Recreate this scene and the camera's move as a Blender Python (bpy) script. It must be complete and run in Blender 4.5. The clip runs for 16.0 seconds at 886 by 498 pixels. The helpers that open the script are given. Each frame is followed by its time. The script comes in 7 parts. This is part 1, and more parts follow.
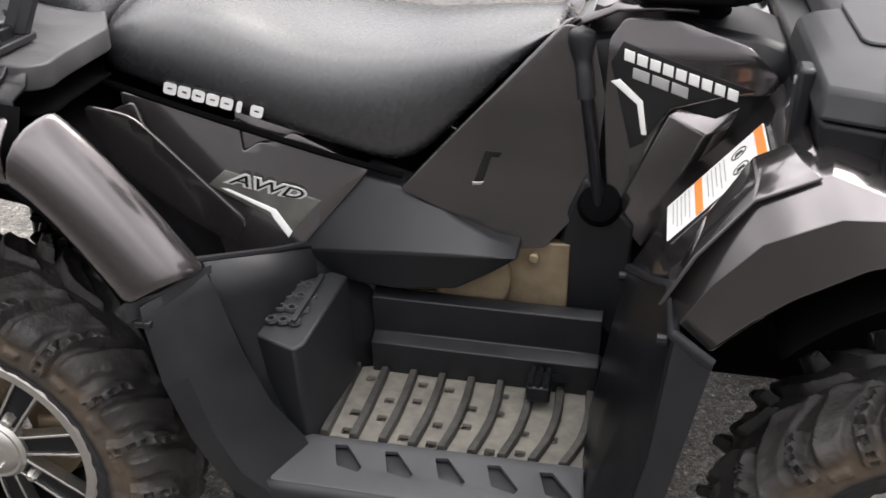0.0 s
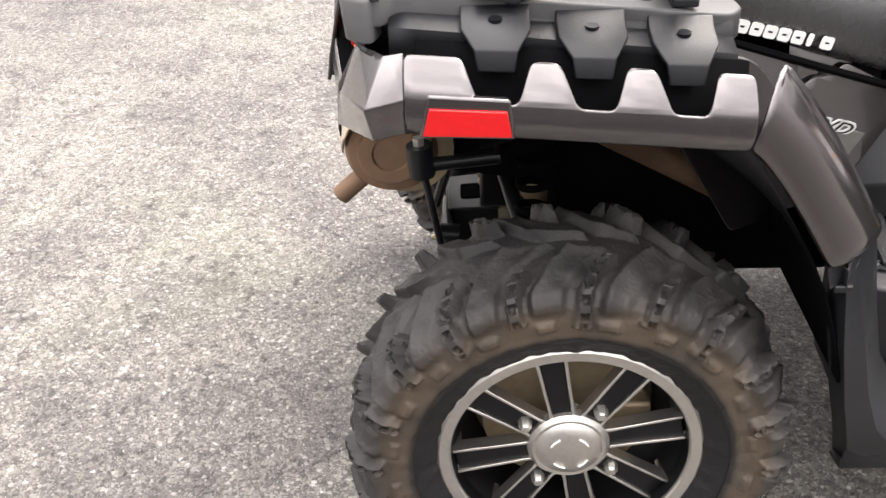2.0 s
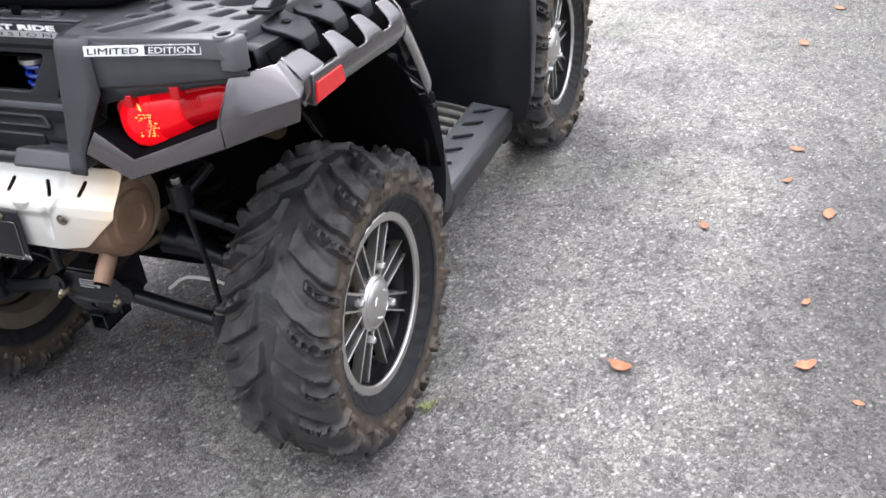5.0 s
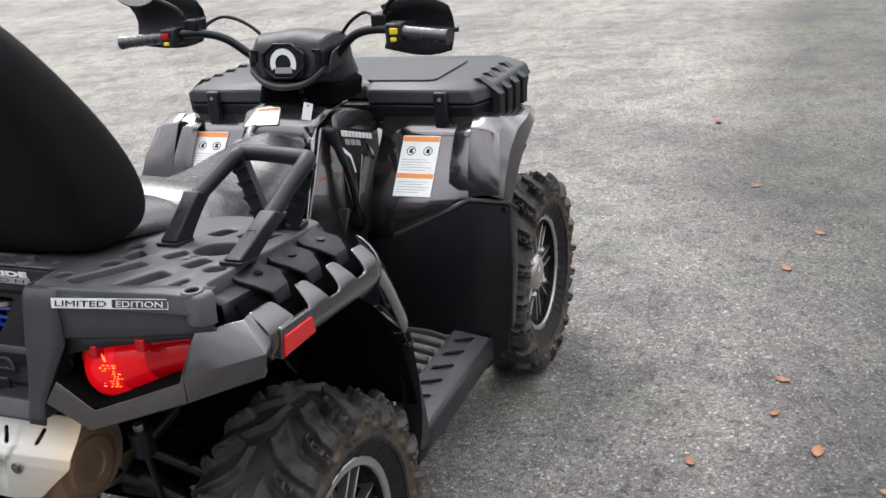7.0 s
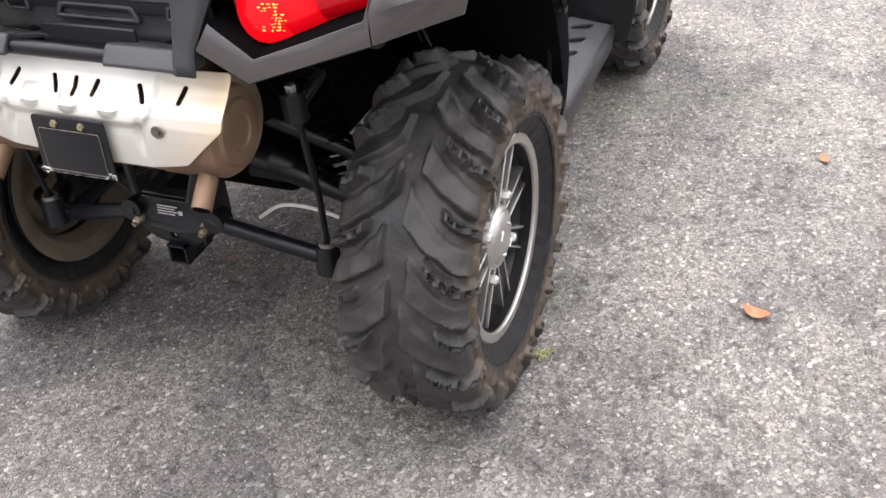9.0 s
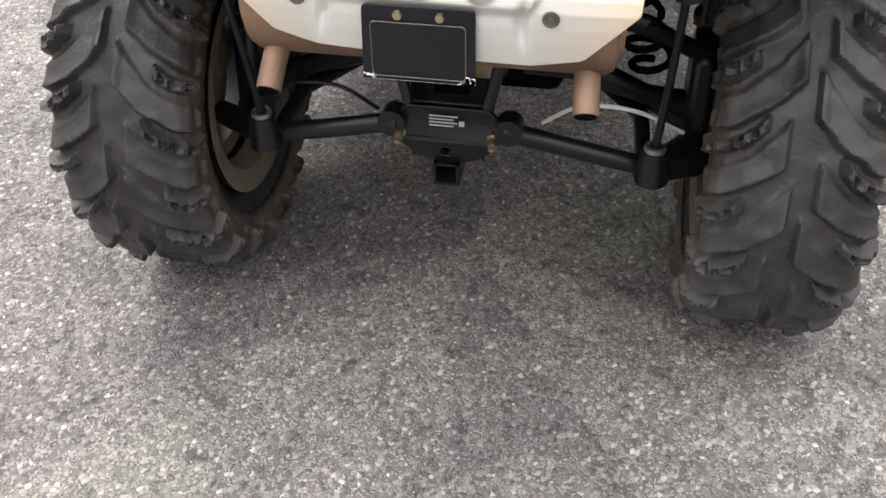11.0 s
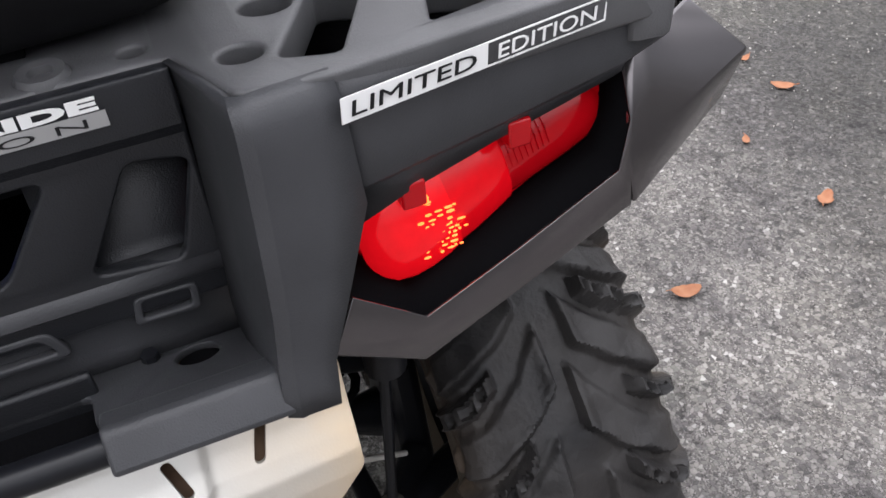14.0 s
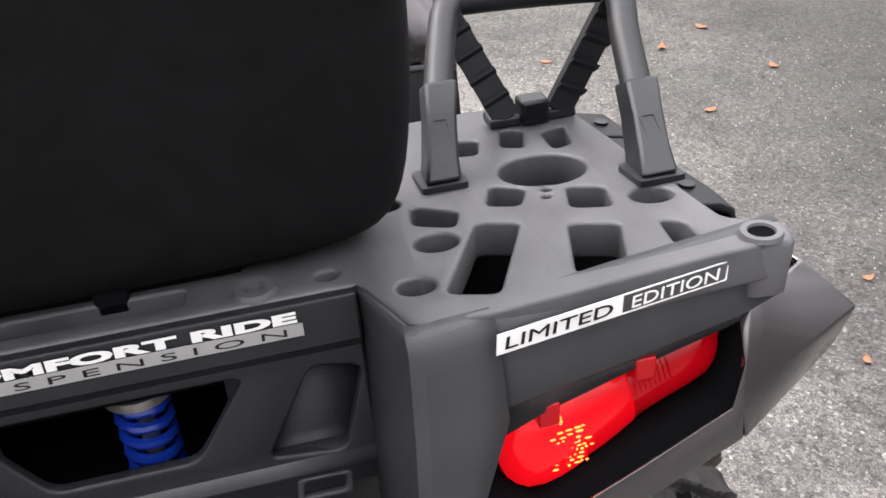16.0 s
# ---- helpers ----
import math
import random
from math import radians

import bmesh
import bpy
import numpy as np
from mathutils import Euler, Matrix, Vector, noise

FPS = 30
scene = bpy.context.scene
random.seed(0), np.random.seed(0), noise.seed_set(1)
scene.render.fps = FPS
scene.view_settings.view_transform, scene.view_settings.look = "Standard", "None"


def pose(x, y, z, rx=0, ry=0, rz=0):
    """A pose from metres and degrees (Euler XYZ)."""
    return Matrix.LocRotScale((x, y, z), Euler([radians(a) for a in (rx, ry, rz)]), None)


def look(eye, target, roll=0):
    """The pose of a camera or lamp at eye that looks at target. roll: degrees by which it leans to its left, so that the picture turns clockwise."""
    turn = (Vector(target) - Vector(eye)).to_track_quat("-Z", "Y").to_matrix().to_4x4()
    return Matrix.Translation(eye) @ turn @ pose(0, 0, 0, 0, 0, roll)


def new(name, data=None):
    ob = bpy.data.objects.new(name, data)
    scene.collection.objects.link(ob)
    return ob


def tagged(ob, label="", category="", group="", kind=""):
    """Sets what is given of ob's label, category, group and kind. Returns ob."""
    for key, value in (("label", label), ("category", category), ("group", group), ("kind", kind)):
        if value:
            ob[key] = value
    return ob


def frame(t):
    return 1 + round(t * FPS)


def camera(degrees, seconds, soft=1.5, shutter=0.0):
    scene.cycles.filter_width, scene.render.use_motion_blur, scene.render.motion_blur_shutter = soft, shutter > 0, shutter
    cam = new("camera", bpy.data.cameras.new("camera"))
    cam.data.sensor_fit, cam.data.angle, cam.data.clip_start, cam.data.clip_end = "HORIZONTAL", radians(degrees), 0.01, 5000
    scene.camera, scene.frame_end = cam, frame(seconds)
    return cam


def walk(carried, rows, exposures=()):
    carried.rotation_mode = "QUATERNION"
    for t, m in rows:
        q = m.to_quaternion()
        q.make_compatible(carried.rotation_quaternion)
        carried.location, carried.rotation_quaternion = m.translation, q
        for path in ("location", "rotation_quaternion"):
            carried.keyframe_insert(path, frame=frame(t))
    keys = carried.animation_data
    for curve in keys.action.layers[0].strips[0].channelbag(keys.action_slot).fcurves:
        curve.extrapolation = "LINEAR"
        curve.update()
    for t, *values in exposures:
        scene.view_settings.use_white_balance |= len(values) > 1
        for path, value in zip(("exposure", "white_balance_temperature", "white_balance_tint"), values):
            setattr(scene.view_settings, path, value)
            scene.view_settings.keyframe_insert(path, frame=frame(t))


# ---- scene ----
cam = camera(48.6, 16.0, shutter=0.1)
PATH = [
    (0, (0.975, -1.632, 1.351), (0.612, 0.094, 0.408), -0.1),
    (0.5, (0.734, -1.662, 1.317), (0.406, 0.019, 0.285), -0.1),
    (1, (0.495, -1.622, 1.304), (0.145, 0.024, 0.222), -1.0),
    (1.5, (0.181, -1.621, 1.309), (-0.07, 0.05, 0.239), -0.9),
    (2, (-0.144, -1.611, 1.346), (-0.194, 0.068, 0.26), -1.8),
    (2.5, (-0.485, -1.575, 1.366), (-0.195, 0.058, 0.248), -1.2),
    (3, (-0.795, -1.509, 1.379), (-0.151, -0.011, 0.221), -2.4),
    (3.5, (-1.026, -1.431, 1.387), (-0.096, -0.118, 0.198), -4.1),
    (4, (-1.248, -1.369, 1.421), (-0.072, -0.308, 0.2), -6.0),
    (4.5, (-1.392, -1.371, 1.448), (-0.044, -0.53, 0.234), -6.6),
    (5, (-1.463, -1.394, 1.478), (0.078, -0.688, 0.417), -6.6),
    (5.2, (-1.469, -1.417, 1.491), (0.123, -0.732, 0.494), -6.8),
    (7.3, (-1.349, -1.415, 1.556), (0.368, -0.677, 0.845), -4.9),
    (7.5, (-1.328, -1.405, 1.537), (0.362, -0.651, 0.78), -5.0),
    (8, (-1.291, -1.402, 1.495), (0.278, -0.593, 0.555), -5.9),
    (8.5, (-1.294, -1.298, 1.43), (0.199, -0.507, 0.36), -5.7),
    (9, (-1.368, -1.056, 1.344), (0.115, -0.392, 0.178), -5.4),
    (9.5, (-1.379, -0.819, 1.306), (0.11, -0.247, 0.099), -4.8),
    (10, (-1.399, -0.621, 1.308), (0.074, -0.122, 0.05), -4.8),
    (10.2, (-1.392, -0.533, 1.295), (0.06, -0.08, -0.004), -4.2),
    (12.3, (-1.122, -0.028, 1.187), (0.353, 0.060, -0.161), -0.1),
    (12.5, (-1.039, -0.026, 1.176), (0.413, 0.002, -0.200), 0.4),
    (13, (-0.876, -0.093, 1.164), (0.514, -0.261, -0.264), -0.7),
    (13.5, (-0.789, -0.159, 1.222), (0.595, -0.545, -0.170), -1.6),
    (14, (-0.806, -0.184, 1.292), (0.634, -0.656, -0.014), -6.2),
    (14.5, (-0.816, -0.191, 1.33), (0.65, -0.682, 0.06), -6.5),
    (15, (-0.847, -0.193, 1.365), (0.675, -0.679, 0.162), -5.6),
    (15.5, (-0.875, -0.18, 1.386), (0.738, -0.62, 0.287), -5.5),
    (16, (-0.868, -0.148, 1.393), (0.826, -0.485, 0.386), -5.2),
]
EXPOSURE = [(0, 0.72, 6600, 13), (0.5, 1.42, 6950, 13), (1.0, 1.37, 6950, 13), (2.0, 1.32, 6820, 13.5), (2.5, 1.18, 6800, 14), (3.5, 1.1, 6750, 15), (4.5, 1.14, 6450, 13), (5.0, 1.12, 6050, 13), (7.5, 0.18, 6250, 11), (8.0, 0.5, 6300, 12), (8.5, 0.94, 6450, 14.5), (9.5, 1.27, 6500, 15), (10.0, 1.06, 6550, 14), (12.5, 1.0, 6400, 13), (13.0, 0.75, 6200, 12), (13.5, 0.56, 6200, 13), (14.0, 0.54, 6250, 14), (15.0, 0.72, 6450, 15), (16.0, 0.94, 6450, 15)]
walk(cam, [(t, look(eye, target, roll)) for t, eye, target, roll in PATH], EXPOSURE)
# ---- light ----
SUN_DIR = Vector((0.48, 0.46, 0.75)).normalized()
sky_world = bpy.data.worlds.new("sky")
scene.world = sky_world
sky_world.use_nodes = True
_nt = sky_world.node_tree
_sky = _nt.nodes.new("ShaderNodeTexSky")
_sky.sky_type, _sky.sun_disc = "NISHITA", False
_sky.sun_elevation = math.asin(SUN_DIR.z)
_sky.sun_rotation = math.atan2(SUN_DIR.x, SUN_DIR.y)
_sky.air_density, _sky.dust_density, _sky.ozone_density = 1.0, 6.0, 1.0
_soft = _nt.nodes.new("ShaderNodeMix")
_soft.data_type = "RGBA"
_soft.inputs[0].default_value = 0.9
_tc, _sep, _grad = _nt.nodes.new("ShaderNodeTexCoord"), _nt.nodes.new("ShaderNodeSeparateXYZ"), _nt.nodes.new("ShaderNodeMapRange")
_grad.inputs[1].default_value, _grad.inputs[2].default_value = 0.0, 1.0
_pow, _gain, _lump, _puff = (_nt.nodes.new(k) for k in ("ShaderNodeMath", "ShaderNodeMapRange", "ShaderNodeTexNoise", "ShaderNodeMapRange"))
_pow.operation, _pow.inputs[1].default_value = "POWER", 1.3
_gain.inputs[3].default_value, _gain.inputs[4].default_value = 2.2, 20.0
_lump.inputs["Scale"].default_value, _lump.inputs["Detail"].default_value = 2.2, 5
_puff.inputs[1].default_value, _puff.inputs[2].default_value, _puff.inputs[3].default_value, _puff.inputs[4].default_value = 0.36, 0.64, 0.55, 1.4
_prod = _nt.nodes.new("ShaderNodeMath")
_prod.operation = "MULTIPLY"
_cloud = _nt.nodes.new("ShaderNodeCombineColor")
_nt.links.new(_tc.outputs["Generated"], _sep.inputs[0])
_nt.links.new(_tc.outputs["Generated"], _lump.inputs["Vector"])
_nt.links.new(_sep.outputs[2], _grad.inputs[0])
_nt.links.new(_grad.outputs[0], _pow.inputs[0])
_nt.links.new(_pow.outputs[0], _gain.inputs[0])
_nt.links.new(_lump.outputs[0], _puff.inputs[0])
_nt.links.new(_gain.outputs[0], _prod.inputs[0])
_nt.links.new(_puff.outputs[0], _prod.inputs[1])
# the overcast is brightest about the veiled sun
_dot, _veil, _glow = _nt.nodes.new("ShaderNodeVectorMath"), _nt.nodes.new("ShaderNodeMapRange"), _nt.nodes.new("ShaderNodeMath")
_dot.operation, _glow.operation = "DOT_PRODUCT", "MULTIPLY"
_dot.inputs[1].default_value = Vector((0.62, 0.42, 0.66)).normalized()
_veil.inputs[1].default_value, _veil.inputs[2].default_value, _veil.inputs[3].default_value, _veil.inputs[4].default_value = -0.1, 1.0, 0.78, 1.22
_nt.links.new(_tc.outputs["Generated"], _dot.inputs[0])
_nt.links.new(_dot.outputs["Value"], _veil.inputs[0])
_nt.links.new(_prod.outputs[0], _glow.inputs[0])
_nt.links.new(_veil.outputs[0], _glow.inputs[1])
for _i in range(3):
    _nt.links.new(_glow.outputs[0], _cloud.inputs[_i])
_nt.links.new(_cloud.outputs[0], _soft.inputs[7])
_nt.links.new(_sky.outputs[0], _soft.inputs[6])
_nt.links.new(_soft.outputs[2], _nt.nodes["Background"].inputs[0])
_nt.nodes["Background"].inputs[1].default_value = 0.15
sun = new("sun", bpy.data.lights.new("sun", "SUN"))
sun.data.energy, sun.data.angle, sun.data.color = 1.5, radians(30), (1.0, 0.96, 0.9)
sun.matrix_world = look(SUN_DIR * 30, (0, 0, 0))


# ---- materials ----
def material(name, colour, rough=0.5, metal=0.0, vary=0.15, scale=30.0, bump=0.0, bump_scale=200.0, coat=0.0, colour2=None, spec=0.5):
    """A surface with two scales of variation in colour and gloss, and a fine relief."""
    m = bpy.data.materials.new(name)
    m.use_nodes = True
    nt = m.node_tree
    b = nt.nodes["Principled BSDF"]
    b.inputs["Metallic"].default_value = metal
    b.inputs["Coat Weight"].default_value = coat
    b.inputs["Coat Roughness"].default_value = 0.08
    b.inputs["Specular IOR Level"].default_value = spec
    tc = nt.nodes.new("ShaderNodeTexCoord")
    n1, n2 = nt.nodes.new("ShaderNodeTexNoise"), nt.nodes.new("ShaderNodeTexNoise")
    for n, s in ((n1, scale), (n2, scale * 0.13)):
        n.inputs["Scale"].default_value, n.inputs["Detail"].default_value = s, 6
        nt.links.new(tc.outputs["Object"], n.inputs["Vector"])
    add = nt.nodes.new("ShaderNodeMath")
    add.operation = "ADD"
    nt.links.new(n1.outputs[0], add.inputs[0])
    nt.links.new(n2.outputs[0], add.inputs[1])
    ramp = nt.nodes.new("ShaderNodeMapRange")
    ramp.inputs[1].default_value, ramp.inputs[2].default_value = 0.7, 1.3
    nt.links.new(add.outputs[0], ramp.inputs[0])
    mix = nt.nodes.new("ShaderNodeMix")
    mix.data_type = "RGBA"
    lo = colour2 or tuple(c * (1 - vary) for c in colour)
    hi = colour if colour2 else tuple(c * (1 + vary) for c in colour)
    mix.inputs[6].default_value, mix.inputs[7].default_value = (*lo, 1), (*hi, 1)
    nt.links.new(ramp.outputs[0], mix.inputs[0])
    nt.links.new(mix.outputs[2], b.inputs["Base Color"])
    rr = nt.nodes.new("ShaderNodeMapRange")
    rr.inputs[3].default_value, rr.inputs[4].default_value = rough * 0.85, min(1, rough * 1.18)
    nt.links.new(n1.outputs[0], rr.inputs[0])
    nt.links.new(rr.outputs[0], b.inputs["Roughness"])
    if bump:
        n3, bn = nt.nodes.new("ShaderNodeTexNoise"), nt.nodes.new("ShaderNodeBump")
        n3.inputs["Scale"].default_value, n3.inputs["Detail"].default_value = bump_scale, 3
        nt.links.new(tc.outputs["Object"], n3.inputs["Vector"])
        bn.inputs["Strength"].default_value, bn.inputs["Distance"].default_value = bump, 0.002
        nt.links.new(n3.outputs[0], bn.inputs["Height"])
        nt.links.new(bn.outputs[0], b.inputs["Normal"])
    return m


def asphalt_material():
    m = bpy.data.materials.new("asphalt")
    m.use_nodes = True
    nt = m.node_tree
    L, N = nt.links.new, nt.nodes.new
    b = nt.nodes["Principled BSDF"]
    tc = N("ShaderNodeTexCoord")

    def noise_at(scale, detail=4, rough=0.6):
        n = N("ShaderNodeTexNoise")
        n.inputs["Scale"].default_value, n.inputs["Detail"].default_value, n.inputs["Roughness"].default_value = scale, detail, rough
        L(tc.outputs["Object"], n.inputs["Vector"])
        return n

    def ramp(src, stops):
        r = N("ShaderNodeValToRGB")
        while len(r.color_ramp.elements) < len(stops):
            r.color_ramp.elements.new(0.5)
        for e, (p, c) in zip(r.color_ramp.elements, stops):
            e.position, e.color = p, (*c, 1)
        L(src, r.inputs[0])
        return r

    def blend(kind, fac, a, c):
        x = N("ShaderNodeMix")
        x.data_type, x.blend_type = "RGBA", kind
        if isinstance(fac, float):
            x.inputs[0].default_value = fac
        else:
            L(fac, x.inputs[0])
        for i, v in ((6, a), (7, c)):
            if isinstance(v, tuple):
                x.inputs[i].default_value = (*v, 1)
            else:
                L(v, x.inputs[i])
        return x.outputs[2]

    wob = noise_at(60, 3)
    warp = N("ShaderNodeVectorMath")
    warp.operation = "MULTIPLY_ADD"
    L(wob.outputs["Color"], warp.inputs[0])
    warp.inputs[1].default_value = (0.006, 0.006, 0.006)
    L(tc.outputs["Object"], warp.inputs[2])
    grains, edge, fine = N("ShaderNodeTexVoronoi"), N("ShaderNodeTexVoronoi"), N("ShaderNodeTexVoronoi")
    for v, s in ((grains, 125.0), (edge, 125.0), (fine, 330.0)):
        v.inputs["Scale"].default_value = s
        L(warp.outputs[0], v.inputs["Vector"])
    edge.feature = "DISTANCE_TO_EDGE"
    sep = N("ShaderNodeSeparateColor")
    L(grains.outputs["Color"], sep.inputs[0])
    stone = ramp(sep.outputs[0], [(0.0, (0.095, 0.091, 0.088)), (0.3, (0.165, 0.157, 0.15)), (0.62, (0.24, 0.228, 0.215)), (0.90, (0.32, 0.307, 0.29)), (1.0, (0.50, 0.49, 0.47))])
    sep2 = N("ShaderNodeSeparateColor")
    L(fine.outputs["Color"], sep2.inputs[0])
    sand = ramp(sep2.outputs[0], [(0.0, (0.085, 0.081, 0.078)), (0.55, (0.175, 0.165, 0.155)), (1.0, (0.36, 0.345, 0.33))])
    body = blend("MIX", ramp(sep.outputs[1], [(0.42, (0, 0, 0)), (0.55, (1, 1, 1))]).outputs[0], stone.outputs[0], sand.outputs[0])
    gap = ramp(edge.outputs["Distance"], [(0.0, (0.35, 0.34, 0.33)), (0.16, (1, 1, 1))])
    body = blend("MULTIPLY", 0.5, body, gap.outputs[0])
    body = blend("MULTIPLY", 1.0, body, (0.90, 0.895, 0.90))
    wide = ramp(noise_at(0.55, 5).outputs[0], [(0.34, (0.66, 0.64, 0.66)), (0.55, (1.0, 0.99, 0.97)), (0.72, (1.18, 1.17, 1.14))])
    body = blend("MULTIPLY", 1.0, body, wide.outputs[0])
    patch = ramp(noise_at(3.2, 5).outputs[0], [(0.38, (0.72, 0.71, 0.73)), (0.52, (1, 1, 1)), (0.7, (1.12, 1.11, 1.08))])
    body = blend("MULTIPLY", 1.0, body, patch.outputs[0])
    moss = ramp(noise_at(1.1, 6).outputs[0], [(0.55, (0, 0, 0)), (0.72, (0.35, 0.35, 0.35))])
    body = blend("MIX", moss.outputs[0], body, (0.13, 0.15, 0.09))
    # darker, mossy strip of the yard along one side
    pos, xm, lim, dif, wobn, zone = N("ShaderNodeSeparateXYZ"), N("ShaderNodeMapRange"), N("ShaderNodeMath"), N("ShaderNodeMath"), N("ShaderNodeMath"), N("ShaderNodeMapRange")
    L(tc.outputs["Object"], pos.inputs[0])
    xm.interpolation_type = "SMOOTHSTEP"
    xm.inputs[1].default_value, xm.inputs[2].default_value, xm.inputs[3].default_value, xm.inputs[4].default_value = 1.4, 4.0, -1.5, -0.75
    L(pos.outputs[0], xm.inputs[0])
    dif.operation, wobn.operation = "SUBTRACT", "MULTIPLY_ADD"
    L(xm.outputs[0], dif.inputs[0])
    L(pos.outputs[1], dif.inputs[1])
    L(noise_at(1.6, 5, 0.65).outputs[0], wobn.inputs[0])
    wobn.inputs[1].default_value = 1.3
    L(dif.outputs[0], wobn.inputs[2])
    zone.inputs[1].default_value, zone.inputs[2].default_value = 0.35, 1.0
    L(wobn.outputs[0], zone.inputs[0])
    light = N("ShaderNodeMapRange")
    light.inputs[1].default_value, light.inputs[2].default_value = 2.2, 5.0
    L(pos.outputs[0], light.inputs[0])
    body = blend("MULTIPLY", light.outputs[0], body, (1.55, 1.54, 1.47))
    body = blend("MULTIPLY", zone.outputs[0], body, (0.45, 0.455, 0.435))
    # asphalt darker round (0.35, -1.95), with a ragged edge
    away, tinge, blot = N("ShaderNodeVectorMath"), N("ShaderNodeMapRange"), N("ShaderNodeMath")
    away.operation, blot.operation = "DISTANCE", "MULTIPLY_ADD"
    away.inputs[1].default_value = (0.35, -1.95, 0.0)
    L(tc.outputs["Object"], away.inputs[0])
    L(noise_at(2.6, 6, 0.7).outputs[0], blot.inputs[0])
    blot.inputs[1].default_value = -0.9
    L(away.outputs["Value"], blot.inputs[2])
    tinge.inputs[1].default_value, tinge.inputs[2].default_value, tinge.inputs[3].default_value, tinge.inputs[4].default_value = 0.05, 0.55, 1.0, 0.0
    L(blot.outputs[0], tinge.inputs[0])
    body = blend("MULTIPLY", tinge.outputs[0], body, (0.60, 0.595, 0.60))
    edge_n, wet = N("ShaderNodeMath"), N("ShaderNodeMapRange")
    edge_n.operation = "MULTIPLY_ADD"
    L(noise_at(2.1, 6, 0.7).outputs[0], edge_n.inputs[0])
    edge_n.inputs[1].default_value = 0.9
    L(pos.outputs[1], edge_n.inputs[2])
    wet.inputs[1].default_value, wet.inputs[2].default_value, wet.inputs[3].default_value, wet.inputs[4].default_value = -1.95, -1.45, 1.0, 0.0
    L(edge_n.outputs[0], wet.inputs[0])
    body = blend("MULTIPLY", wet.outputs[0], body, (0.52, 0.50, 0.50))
    spots = ramp(noise_at(7.5, 6, 0.7).outputs[0], [(0.36, (0.55, 0.54, 0.55)), (0.44, (0.85, 0.85, 0.85)), (0.52, (0.96, 0.96, 0.95))])
    body = blend("MULTIPLY", 0.9, body, spots.outputs[0])
    pits = ramp(noise_at(28, 4, 0.6).outputs[0], [(0.36, (0.38, 0.37, 0.38)), (0.46, (1, 1, 1))])
    body = blend("MULTIPLY", 0.75, body, pits.outputs[0])
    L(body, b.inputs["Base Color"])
    rr = ramp(sep.outputs[2], [(0.0, (0.55, 0.55, 0.55)), (1.0, (0.95, 0.95, 0.95))])
    L(rr.outputs[0], b.inputs["Roughness"])
    hgt = N("ShaderNodeMath")
    hgt.operation = "MULTIPLY_ADD"
    L(ramp(edge.outputs["Distance"], [(0.0, (0, 0, 0)), (0.3, (1, 1, 1))]).outputs[0], hgt.inputs[0])
    L(sep.outputs[1], hgt.inputs[1])
    L(noise_at(400, 2).outputs[0], hgt.inputs[2])
    bn = N("ShaderNodeBump")
    bn.inputs["Strength"].default_value, bn.inputs["Distance"].default_value = 0.65, 0.004
    L(hgt.outputs[0], bn.inputs["Height"])
    L(bn.outputs[0], b.inputs["Normal"])
    return m


